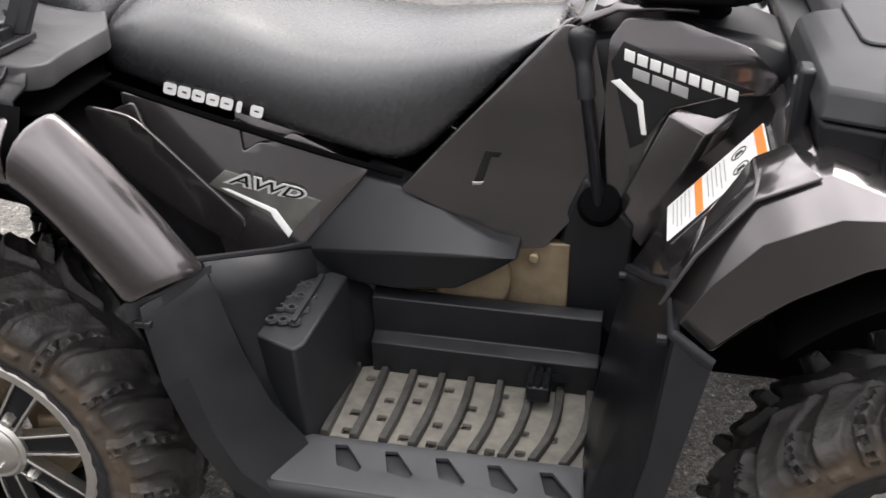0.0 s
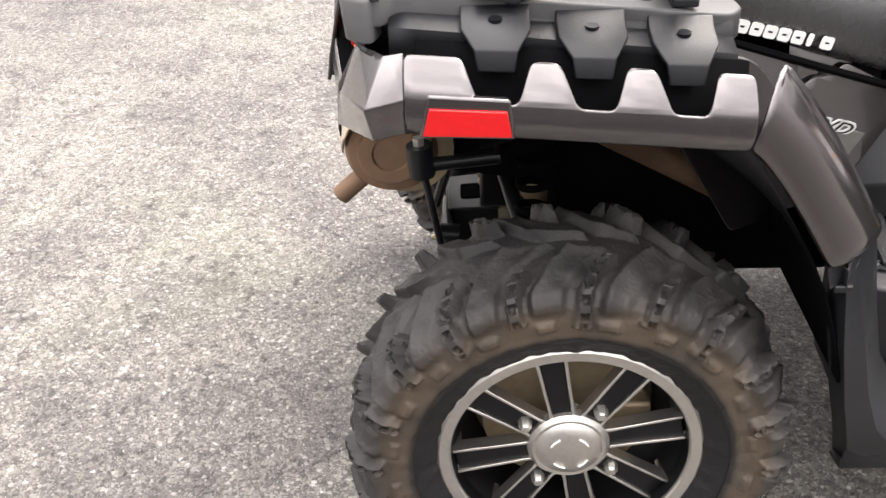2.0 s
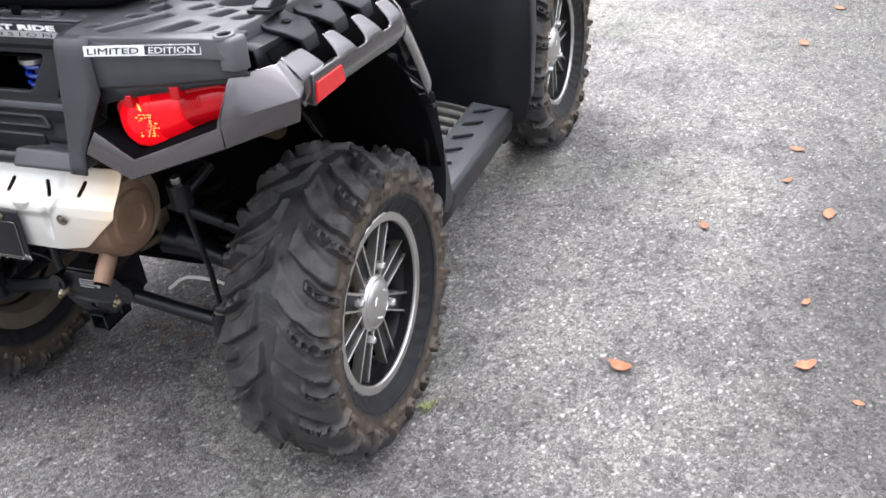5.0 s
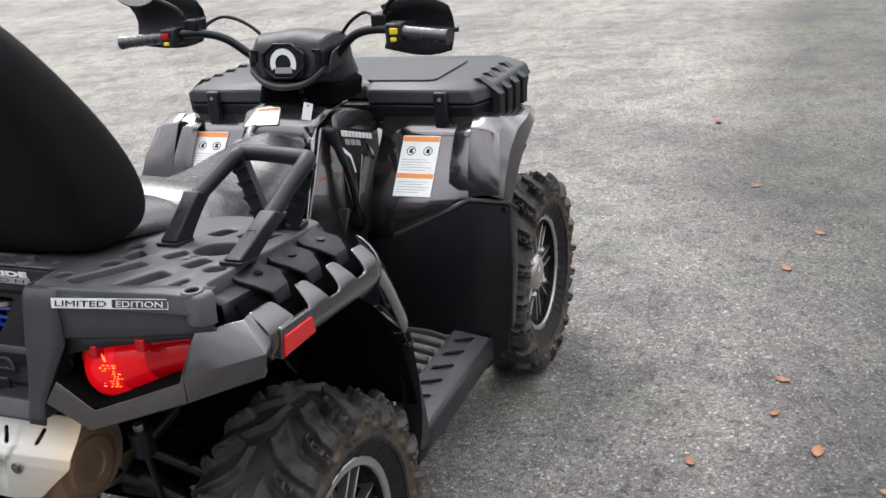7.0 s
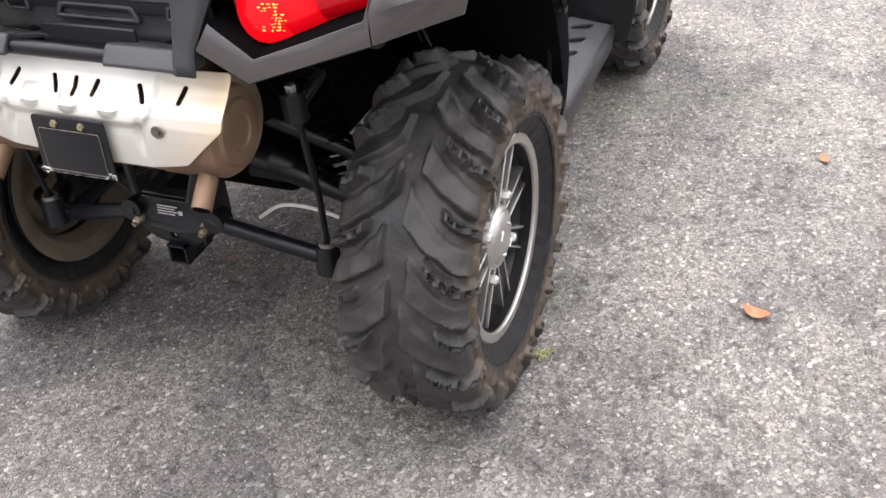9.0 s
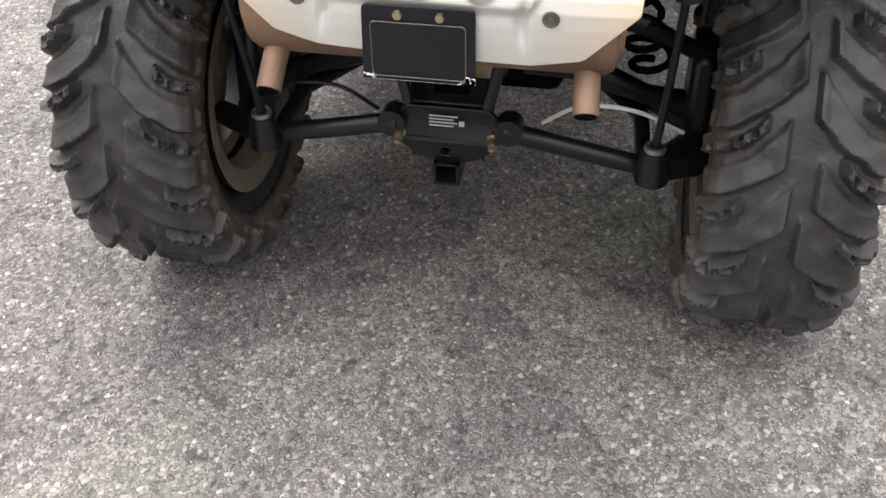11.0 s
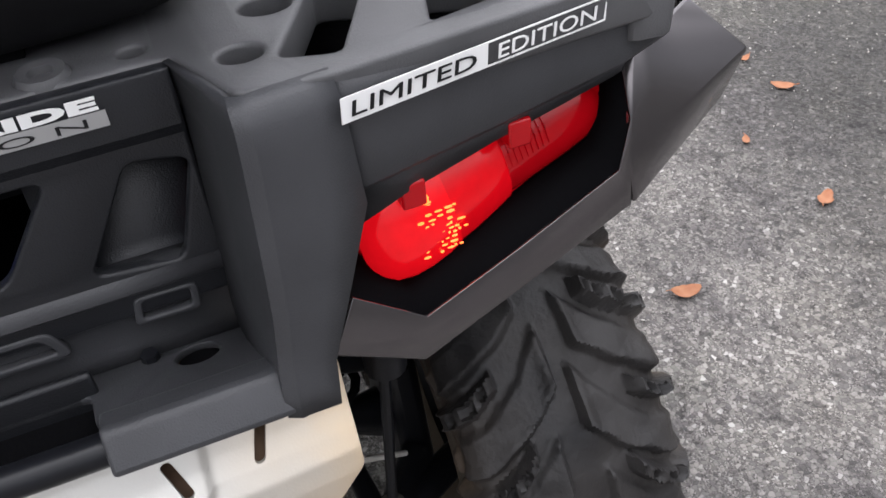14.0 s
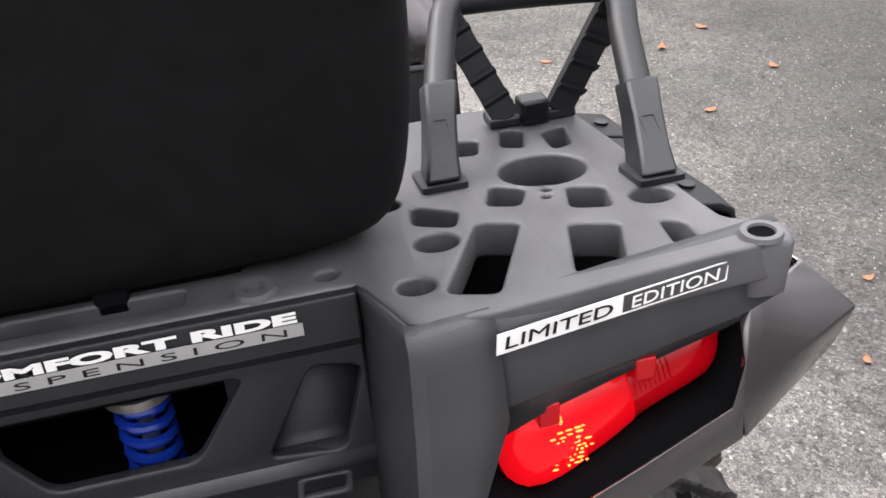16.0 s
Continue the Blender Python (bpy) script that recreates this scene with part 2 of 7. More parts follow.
def rubber_material():
    """Black tyre rubber with dried brown mud on the side wall and dust on the tread."""
    m = material("tyre_rubber", (0.042, 0.042, 0.0435), 0.50, colour2=(0.012, 0.0125, 0.0140), scale=17, spec=0.30, bump=0.7, bump_scale=140)
    nt = m.node_tree
    L, N = nt.links.new, nt.nodes.new
    b = nt.nodes["Principled BSDF"]
    base = b.inputs["Base Color"].links[0].from_socket
    tc, sep = N("ShaderNodeTexCoord"), N("ShaderNodeSeparateXYZ")
    L(tc.outputs["Object"], sep.inputs[0])
    sq = []
    for axis in (0, 2):
        p = N("ShaderNodeMath")
        p.operation = "MULTIPLY"
        L(sep.outputs[axis], p.inputs[0])
        L(sep.outputs[axis], p.inputs[1])
        sq.append(p)
    s, r = N("ShaderNodeMath"), N("ShaderNodeMath")
    s.operation, r.operation = "ADD", "SQRT"
    L(sq[0].outputs[0], s.inputs[0])
    L(sq[1].outputs[0], s.inputs[1])
    L(s.outputs[0], r.inputs[0])
    band = N("ShaderNodeValToRGB")
    stops = [(0.222, 0.0), (0.236, 0.8), (0.268, 0.9), (0.288, 0.26), (0.31, 0.11)]
    while len(band.color_ramp.elements) < len(stops):
        band.color_ramp.elements.new(0.5)
    for e, (p, v) in zip(band.color_ramp.elements, stops):
        e.position, e.color = p, (v, v, v, 1)
    L(r.outputs[0], band.inputs[0])
    n = N("ShaderNodeTexNoise")
    n.inputs["Scale"].default_value, n.inputs["Detail"].default_value = 9, 7
    L(tc.outputs["Object"], n.inputs["Vector"])
    nr = N("ShaderNodeMapRange")
    nr.inputs[1].default_value, nr.inputs[2].default_value = 0.26, 0.54
    L(n.outputs[0], nr.inputs[0])
    f = N("ShaderNodeMath")
    f.operation = "MULTIPLY"
    L(band.outputs[0], f.inputs[0])
    L(nr.outputs[0], f.inputs[1])
    mix = N("ShaderNodeMix")
    mix.data_type = "RGBA"
    L(f.outputs[0], mix.inputs[0])
    L(base, mix.inputs[6])
    mix.inputs[7].default_value = (0.082, 0.061, 0.043, 1)
    clean, ringm = N("ShaderNodeMapRange"), N("ShaderNodeMix")
    clean.inputs[1].default_value, clean.inputs[2].default_value = 0.226, 0.240
    ringm.data_type = "RGBA"
    L(r.outputs[0], clean.inputs[0])
    L(clean.outputs[0], ringm.inputs[0])
    ringm.inputs[6].default_value = (0.010, 0.010, 0.011, 1)
    L(mix.outputs[2], ringm.inputs[7])
    L(ringm.outputs[2], b.inputs["Base Color"])
    return m


def heat_tint(m):
    """Straw-coloured heat stain towards the two ends of the shield."""
    nt = m.node_tree
    L, N = nt.links.new, nt.nodes.new
    b = nt.nodes["Principled BSDF"]
    base = b.inputs["Base Color"].links[0].from_socket
    tc, sep, ab, rng, no, mul, mix = N("ShaderNodeTexCoord"), N("ShaderNodeSeparateXYZ"), N("ShaderNodeMath"), N("ShaderNodeMapRange"), N("ShaderNodeTexNoise"), N("ShaderNodeMath"), N("ShaderNodeMix")
    L(tc.outputs["Object"], sep.inputs[0])
    ab.operation, mul.operation, mix.data_type = "ABSOLUTE", "MULTIPLY", "RGBA"
    L(sep.outputs[1], ab.inputs[0])
    rng.inputs[1].default_value, rng.inputs[2].default_value = 0.13, 0.26
    L(ab.outputs[0], rng.inputs[0])
    no.inputs["Scale"].default_value, no.inputs["Detail"].default_value = 14, 4
    L(tc.outputs["Object"], no.inputs["Vector"])
    L(rng.outputs[0], mul.inputs[0])
    L(no.outputs[0], mul.inputs[1])
    L(mul.outputs[0], mix.inputs[0])
    L(base, mix.inputs[6])
    mix.inputs[7].default_value = (0.72, 0.50, 0.25, 1)
    L(mix.outputs[2], b.inputs["Base Color"])


ASPHALT = asphalt_material()
RUBBER = rubber_material()
PAINT = material("gunmetal_paint", (0.104, 0.095, 0.098), 0.19, metal=0.85, vary=0.05, scale=9, coat=1.0)
# worn rack plastic, its base lightened for the sky sheen on upward faces
RACKP = material("worn_skylit_rack_plastic", (0.066, 0.066, 0.069), 0.42, vary=0.38, scale=14, bump=0.25, bump_scale=700, spec=0.45)
# the same plastic in a middle tone, set by how much light the parts catch
CORNERP = material("half_lit_plastic", (0.036, 0.0367, 0.040), 0.40, vary=0.3, scale=14, bump=0.25, bump_scale=700, spec=0.4)
PLASTIC = material("black_plastic", (0.0125, 0.0132, 0.0155), 0.36, vary=0.22, scale=25, bump=0.28, bump_scale=700, spec=0.36)
# darker copy of the black plastic: the rear-facing guard's shade is in its colour
SHADEDP = material("shaded_smooth_plastic", (0.005, 0.0053, 0.0065), 0.30, vary=0.2, scale=25, bump=0.1, bump_scale=700, spec=0.25)
# near-black for liners, and for the shade painted into cavities and holes
DARK = material("liner_and_shade_black", (0.003, 0.003, 0.0035), 0.9, vary=0.2, scale=20, bump=0.2, spec=0.03)
VINYL = material("seat_vinyl", (0.018, 0.0185, 0.021), 0.27, vary=0.1, scale=60, bump=0.14, bump_scale=900, spec=1.0)
VINYL.node_tree.nodes["Principled BSDF"].inputs["Coat Weight"].default_value = 0.3
VINYL.node_tree.nodes["Principled BSDF"].inputs["Coat Roughness"].default_value = 0.28
FABRIC = material("backrest_fabric", (0.008, 0.008, 0.009), 0.62, vary=0.3, scale=40, bump=0.3, bump_scale=1200, spec=0.12)
ALLOY = material("machined_alloy", (0.54, 0.525, 0.50), 0.40, metal=1.0, vary=0.08, scale=120, bump=0.05)
BLACKALLOY = material("black_alloy", (0.005, 0.005, 0.006), 0.34, vary=0.1, scale=60, coat=0.0, spec=0.22)
STEEL = material("brushed_stainless", (0.58, 0.57, 0.54), 0.42, metal=0.6, vary=0.08, scale=14, bump=0.06, bump_scale=500, colour2=(0.55, 0.535, 0.495))
heat_tint(STEEL)
RUST = material("scorched_pipe", (0.31, 0.20, 0.125), 0.6, metal=0.5, vary=0.3, scale=11, bump=0.3, colour2=(0.12, 0.07, 0.048))
CAST = material("cast_alloy", (0.36, 0.29, 0.19), 0.55, metal=0.6, vary=0.25, scale=30, bump=0.3, colour2=(0.2, 0.15, 0.1))
FRAME = material("black_frame", (0.006, 0.0065, 0.0085), 0.30, vary=0.2, scale=40, bump=0.1, spec=0.3)
BRASS = material("zinc_bolt", (0.44, 0.38, 0.26), 0.35, metal=1.0, vary=0.2, scale=150)
BOLT = material("worn_steel", (0.17, 0.16, 0.14), 0.5, metal=0.8, vary=0.3, scale=150)
RED = material("red_lens", (0.5, 0.002, 0.005), 0.14, vary=0.15, scale=60, coat=0.1, spec=0.3)
REDDEEP = material("red_reflector", (0.60, 0.008, 0.010), 0.25, vary=0.06, scale=500, coat=0.35, bump=0.2, bump_scale=1500)
REDDARK = material("deep_red_lens", (0.34, 0.002, 0.005), 0.14, vary=0.1, scale=60, coat=0.1, spec=0.35)
WHITE = material("white_print", (0.78, 0.78, 0.77), 0.45, vary=0.03)
GREY = material("grey_print", (0.36, 0.36, 0.36), 0.4, metal=0.3, vary=0.06)
# dark print, also laid on as the shade of recesses and slots
INK = material("print_and_recess_black", (0.012, 0.012, 0.013), 0.5, vary=0.1, spec=0.2)
ORANGE = material("orange_print", (0.8, 0.27, 0.06), 0.5, vary=0.05)
YELLOW = material("yellow_switch", (0.75, 0.6, 0.03), 0.4, vary=0.05)
SCUFF = material("dusty_footboard", (0.19, 0.178, 0.148), 0.75, vary=0.3, scale=45, bump=0.3, colour2=(0.09, 0.086, 0.078))
TREAD = material("dusty_tread_rib", (0.062, 0.060, 0.054), 0.7, vary=0.4, scale=60, bump=0.3, colour2=(0.018, 0.0175, 0.0165))
BLUE = material("blue_spring", (0.006, 0.032, 0.30), 0.25, vary=0.1, coat=0.6)
LEAF = material("dry_leaf", (0.24, 0.085, 0.035), 0.65, vary=0.35, scale=60, bump=0.3, colour2=(0.30, 0.135, 0.065))
DUST = material("road_dust", (0.13, 0.105, 0.075), 0.8, vary=0.3, scale=22, bump=0.2, colour2=(0.07, 0.055, 0.04))
GRASS = material("weed", (0.22, 0.24, 0.08), 0.7, vary=0.3)
MIRROR = material("mirror_glass", (0.85, 0.86, 0.87), 0.03, metal=1.0, vary=0.01)
WIRE = material("pale_hose", (0.6, 0.58, 0.53), 0.4, vary=0.1)
glow = RED.copy()
glow.name = "lit_bulb"
_g = glow.node_tree.nodes["Principled BSDF"]
_g.inputs["Emission Color"].default_value, _g.inputs["Emission Strength"].default_value = (1.0, 0.16, 0.03, 1), 2.6
GLOW = glow
LENS = RED.copy()
LENS.name = "lit_lens"
_l = LENS.node_tree.nodes["Principled BSDF"]
_l.inputs["Emission Color"].default_value, _l.inputs["Emission Strength"].default_value = (1.0, 0.004, 0.012, 1), 0.20
DOME = RED.copy()
DOME.name = "lit_red_lens"
_d = DOME.node_tree.nodes["Principled BSDF"]
_d.inputs["Emission Color"].default_value, _d.inputs["Emission Strength"].default_value = (1.0, 0.006, 0.012, 1), 0.34

_o = REDDARK.node_tree.nodes["Principled BSDF"]
_o.inputs["Emission Color"].default_value, _o.inputs["Emission Strength"].default_value = (1.0, 0.002, 0.012, 1), 0.05


# ---- building helpers ----
def mesh_of(bm, name, mat, smooth=35):
    me = bpy.data.meshes.new(name)
    bmesh.ops.recalc_face_normals(bm, faces=bm.faces)
    bm.to_mesh(me)
    bm.free()
    me.materials.append(mat)
    if smooth:
        me.shade_smooth()
        me.set_sharp_from_angle(angle=radians(smooth))
    return me


def part(name, bm, mat, parent, label="", bevel=0.0, solid=0.0, sub=0, smooth=35, loc=None):
    ob = new(name, mesh_of(bm, name, mat, smooth))
    ob.parent = parent
    if loc:
        ob.location = loc
    if label:
        ob["label"] = label
    if solid:
        md = ob.modifiers.new("thick", "SOLIDIFY")
        md.thickness, md.offset = solid, 0
    if sub:
        md = ob.modifiers.new("round", "SUBSURF")
        md.levels = md.render_levels = sub
    if bevel:
        md = ob.modifiers.new("edge", "BEVEL")
        md.width, md.segments, md.limit_method, md.angle_limit = bevel, 2, "ANGLE", radians(32)
    return ob


def both(name, bm, mat, parent, left=1.0, **k):
    """The part on the right side and its mirror image on the left."""
    other = bm.copy()
    bmesh.ops.scale(other, vec=(1, -left, 1), verts=other.verts)
    return part(name, bm, mat, parent, **k), part(name, other, mat, parent, **k)


def join(*bms):
    out = bmesh.new()
    for b in bms:
        me = bpy.data.meshes.new("join")
        b.to_mesh(me)
        b.free()
        out.from_mesh(me)
        bpy.data.meshes.remove(me)
    return out


def prism(points, d):
    """A solid slab: a polygon of points pushed along d."""
    bm = bmesh.new()
    a = [bm.verts.new(p) for p in points]
    c = [bm.verts.new(Vector(p) + Vector(d)) for p in points]
    bm.faces.new(a)
    bm.faces.new(c[::-1])
    for i in range(len(a)):
        j = (i + 1) % len(a)
        bm.faces.new((a[i], a[j], c[j], c[i]))
    return bm


def box(lo, hi):
    (x0, y0, z0), (x1, y1, z1) = lo, hi
    return prism([(x0, y0, z0), (x1, y0, z0), (x1, y1, z0), (x0, y1, z0)], (0, 0, z1 - z0))


def sheet(rows):
    """A skin through rows of points."""
    bm = bmesh.new()
    v = [[bm.verts.new(p) for p in row] for row in rows]
    for a, c in zip(v, v[1:]):
        for i in range(len(a) - 1):
            bm.faces.new((a[i], a[i + 1], c[i + 1], c[i]))
    return bm


def loft(loops):
    """A closed body through rings of points, with end caps."""
    bm = bmesh.new()
    v = [[bm.verts.new(p) for p in loop] for loop in loops]
    n = len(v[0])
    for a, c in zip(v, v[1:]):
        for i in range(n):
            j = (i + 1) % n
            bm.faces.new((a[i], a[j], c[j], c[i]))
    bm.faces.new(v[0][::-1])
    bm.faces.new(v[-1])
    return bm


def ring(centre, ahead, r, n=12, flat=1.0):
    ahead = Vector(ahead).normalized()
    up = Vector((0, 0, 1)) if abs(ahead.z) < 0.9 else Vector((1, 0, 0))
    u = ahead.cross(up).normalized()
    w = u.cross(ahead)
    return [Vector(centre) + u * (r * math.cos(2 * math.pi * i / n)) + w * (r * flat * math.sin(2 * math.pi * i / n)) for i in range(n)]


def tube(points, r, n=12, flat=1.0):
    """A round bar along a line of points; r is one radius or one for each point."""
    pts = [Vector(p) for p in points]
    rs = r if isinstance(r, (list, tuple)) else [r] * len(pts)
    loops = []
    for i, p in enumerate(pts):
        d = pts[min(i + 1, len(pts) - 1)] - pts[max(i - 1, 0)]
        loops.append(ring(p, d, rs[i], n, flat))
    return loft(loops)


def curve_points(points, n=24):
    """A smooth line through a few points."""
    p = [Vector(q) for q in points]
    p = [2 * p[0] - p[1]] + p + [2 * p[-1] - p[-2]]
    out = []
    for i in range(1, len(p) - 2):
        for k in range(n // (len(p) - 3)):
            t = k / (n // (len(p) - 3))
            a, b, c, d = p[i - 1 : i + 3]
            out.append(0.5 * (2 * b + (c - a) * t + (2 * a - 5 * b + 4 * c - d) * t * t + (3 * b - a - 3 * c + d) * t ** 3))
    out.append(p[-2])
    return out


def lathe(profile, n=64, axis="y"):
    """A body turned round the y axis from (radius, y) pairs."""
    bm = bmesh.new()
    rows = []
    for k in range(n):
        a = 2 * math.pi * k / n
        rows.append([bm.verts.new((r * math.cos(a), y, r * math.sin(a))) for r, y in profile])
    for k in range(n):
        a, c = rows[k], rows[(k + 1) % n]
        for i in range(len(profile) - 1):
            if profile[i][0] < 1e-6 and profile[i + 1][0] < 1e-6:
                continue
            bm.faces.new((a[i], a[i + 1], c[i + 1], c[i]))
    bmesh.ops.remove_doubles(bm, verts=bm.verts, dist=1e-6)
    return bm


def lathe_at(profile, place, n=24):
    """A small turned ring standing upright at a place."""
    bm = lathe(profile, n)
    bm.transform(Matrix.Translation(place) @ Matrix.Rotation(radians(90), 4, "X"))
    return bm


def drum(a, c, r, n=24, r2=None):
    return tube([a, c], [r, r2 or r], n)


def rounded(points, r, n=4):
    """A flat polygon with its corners rounded."""
    out, m = [], len(points)
    for i in range(m):
        a, b, c = (Vector(points[(i + k) % m]) for k in (-1, 0, 1))
        da, dc = (a - b), (c - b)
        rr = min(r, da.length * 0.45, dc.length * 0.45)
        p, q = b + da.normalized() * rr, b + dc.normalized() * rr
        for k in range(n + 1):
            t = k / n
            out.append(((1 - t) ** 2) * p + 2 * t * (1 - t) * b + t * t * q)
    return [tuple(v) for v in out]


def disc(cx, cy, r, n=20):
    return [(cx + r * math.cos(2 * math.pi * k / n), cy + r * math.sin(2 * math.pi * k / n)) for k in range(n)]


def bm_from(data):
    ob = bpy.data.objects.new("shape", data)
    scene.collection.objects.link(ob)
    bpy.context.view_layer.update()
    me = bpy.data.meshes.new_from_object(ob.evaluated_get(bpy.context.evaluated_depsgraph_get()))
    bpy.data.objects.remove(ob)
    bm = bmesh.new()
    bm.from_mesh(me)
    bpy.data.meshes.remove(me)
    bmesh.ops.remove_doubles(bm, verts=bm.verts, dist=1e-5)
    return bm


def plate(outer, holes, depth, bev=0.0):
    """A flat plate with real holes, lying in x and y, depth thick about z = 0."""
    cu = bpy.data.curves.new("plate", "CURVE")
    cu.dimensions, cu.fill_mode, cu.extrude = "2D", "BOTH", depth / 2 - bev
    cu.bevel_depth, cu.bevel_resolution, cu.offset = bev, 2, -bev
    for pts in (outer, *holes):
        s = cu.splines.new("POLY")
        s.points.add(len(pts) - 1)
        for q, p in zip(s.points, pts):
            q.co = (p[0], p[1], 0, 1)
        s.use_cyclic_u = True
    bm = bm_from(cu)
    bpy.data.curves.remove(cu)
    return bm


def lettering(text, height, depth=0.0006, shear=0.0, stretch=1.0, grow=0.03):
    """Raised letters, standing on the x axis and centred on it."""
    cu = bpy.data.curves.new("text", "FONT")
    cu.body, cu.size, cu.extrude, cu.shear, cu.align_x = text, height / 0.7, depth / 2, shear, "CENTER"
    cu.resolution_u, cu.offset = 3, height * grow
    bm = bm_from(cu)
    bpy.data.curves.remove(cu)
    bmesh.ops.scale(bm, vec=(stretch, 1, 1), verts=bm.verts)
    return bm


def fit_width(bm, width):
    xs = [v.co.x for v in bm.verts]
    k, mid = width / (max(xs) - min(xs)), (max(xs) + min(xs)) / 2
    for v in bm.verts:
        v.co.x = (v.co.x - mid) * k
    return bm


def slices(bm, axis, values):
    """Extra edges across a plate, so that it can bend."""
    n = Vector((axis == 0, axis == 1, axis == 2))
    for c in values:
        bmesh.ops.bisect_plane(bm, geom=bm.verts[:] + bm.edges[:] + bm.faces[:], plane_co=n * c, plane_no=n)
    return bm


def bend(bm, f):
    for v in bm.verts:
        v.co = f(*v.co)
    return bm


def onto(origin, u, v):
    """Carries flat shapes onto a plane: x along u, y along v, z outwards."""
    u = Vector(u).normalized()
    w = u.cross(Vector(v)).normalized()
    v = w.cross(u)
    o = Vector(origin)
    return lambda x, y, z: o + u * x + v * y + w * z


# ---- ground ----
bm = bmesh.new()
rings = [0.0, 1.5, 3, 6, 12, 30, 80, 250, 900]
centre = bm.verts.new((0.3, -0.3, 0))
rows = []
for r in rings[1:]:
    rows.append([bm.verts.new((0.3 + r * math.cos(2 * math.pi * k / 48), -0.3 + r * math.sin(2 * math.pi * k / 48), 0)) for k in range(48)])
for k in range(48):
    bm.faces.new((centre, rows[0][k], rows[0][(k + 1) % 48]))
for a, c in zip(rows, rows[1:]):
    for k in range(48):
        bm.faces.new((a[k], c[k], c[(k + 1) % 48], a[(k + 1) % 48]))
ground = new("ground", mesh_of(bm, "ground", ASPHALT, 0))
tagged(ground, "weathered grey asphalt with coarse pale stone chips", "ground", kind="structure")


# ---- the vehicle ----
atv = tagged(new("quad_bike"), "dark gunmetal four-wheel quad bike with black plastic racks, parked on asphalt", "quad bike")
HUB_Z = 0.315


def tyre_mesh(R, hw, rim_r, n_lugs, turn, seed):
    """A knobbly all-terrain tyre: scooped crescent pads, pitted shoulder bars and muddy side walls, flattened where it stands."""
    ease = lambda x: np.clip(x, 0, 1) ** 2 * (3 - 2 * np.clip(x, 0, 1))
    knots = [0, 0.3, 0.6, 0.86, 1.0, 1.2, 1.45, 1.75, 1.9, 1.95, 2.0]
    radius = [R - 0.026, R - 0.027, R - 0.031, R - 0.041, R - 0.054, R - 0.078, R - 0.105, rim_r + 0.028, rim_r + 0.012, rim_r + 0.004, rim_r - 0.012]
    width = [0, 0.30, 0.60, 0.86, 0.965, 1.0, 0.985, 0.94, 0.86, 0.80, 0.74]
    half = np.concatenate([np.linspace(0, 1.36, 56), np.linspace(1.40, 2.0, 14)])
    lat = np.concatenate([-half[:0:-1], half])
    n_turn = n_lugs * 34
    th = np.linspace(0, 2 * math.pi, n_turn, endpoint=False)
    a, sg = np.abs(lat)[None, :], np.sign(lat)[None, :] + (lat[None, :] == 0)
    r0, y0 = np.interp(a, knots, radius), np.interp(a, knots, width) * hw * sg
    d = 0.02
    dr = np.interp(a + d, knots, radius) - np.interp(np.maximum(a - d, 0), knots, radius)
    dy = (np.interp(a + d, knots, width) - np.interp(np.maximum(a - d, 0), knots, width)) * hw
    ln = np.hypot(dr, dy) + 1e-9
    nr, ny = dy / ln, -dr / ln * sg
    P = 2 * math.pi * R / n_lugs
    rnd_ = np.random.default_rng(seed)
    T = th[:, None]
    wob = sum(np.sin(T * k + ph) * np.cos(lat[None, :] * m + p2) for k, m, ph, p2 in zip((7, 13, 29, 47), (3, 6, 9, 5), rnd_.uniform(0, 6, 4), rnd_.uniform(0, 6, 4)))
    sweep = 0.115 * np.maximum(0, 1 - np.minimum(a, 1)) ** 1.8
    run = (T - turn) * R + sweep + np.where(sg > 0, P / 2, 0) + 0.0016 * wob
    k = np.floor(run / P)
    u = run / P - k
    long_ = (k % 2 == 0)
    # scooped pad with a crisp trailing lip and a steep end at the centre groove
    a0 = np.where(long_, 0.05, 0.16)
    w = 0.56 + 0.26 * np.clip(1 - a / 0.6, 0, 1)
    pad = (0.0085 + 0.0100 * np.clip(u / w, 0, 1) ** 1.3 - 0.004 * np.sin(math.pi * np.clip(u / w, 0, 1)))
    pad = pad + 0.004 * np.exp(-((a - a0 - 0.07) / 0.06) ** 2)
    pad = pad * ease(u * P / 0.014) * ease((w - u) * P / 0.011) * ease((a - a0) * hw / 0.006) * ease((1.12 - a) * hw / 0.020)
    # pitted bar on the shoulder
    du = np.abs(u - 0.775) * P
    b0, b1 = np.where(long_, 0.40, 0.56), np.where(long_, 1.25, 1.15)
    hb = 0.0135 + 0.006 * ease((a - 0.95) / 0.25)
    bar = (0.0245 - 0.010 * ease((a - 0.70) / 0.45)) * ease((hb - du) / 0.006) * ease((a - b0) * hw / 0.006) * ease((b1 - a) * hw / 0.007)
    bar = bar * (1 - 0.7 * long_ * np.exp(-((a - 0.80 + (u - 0.775) * 0.5) / 0.035) ** 4))
    cell = (a - 0.5) / 0.125
    pit = ease((0.30 - np.abs(cell - np.floor(cell) - 0.5)) / 0.10) * ease((0.0062 - du) / 0.002) * (a > b0 + 0.05) * (a < b1 - 0.06)
    bar = bar - 0.010 * pit * (bar > 0.009)
    # small wedge on the side wall below each pad, and raised rings
    nub = 0.005 * ease((0.20 - np.abs(u - 0.36)) * P / 0.008) * ease((a - 1.14) / 0.05) * ease((1.32 - a) / 0.06)
    rib = 0.0025 * np.exp(-((a - 1.62) / 0.03) ** 2) + 0.002 * np.exp(-((a - 1.42) / 0.02) ** 2)
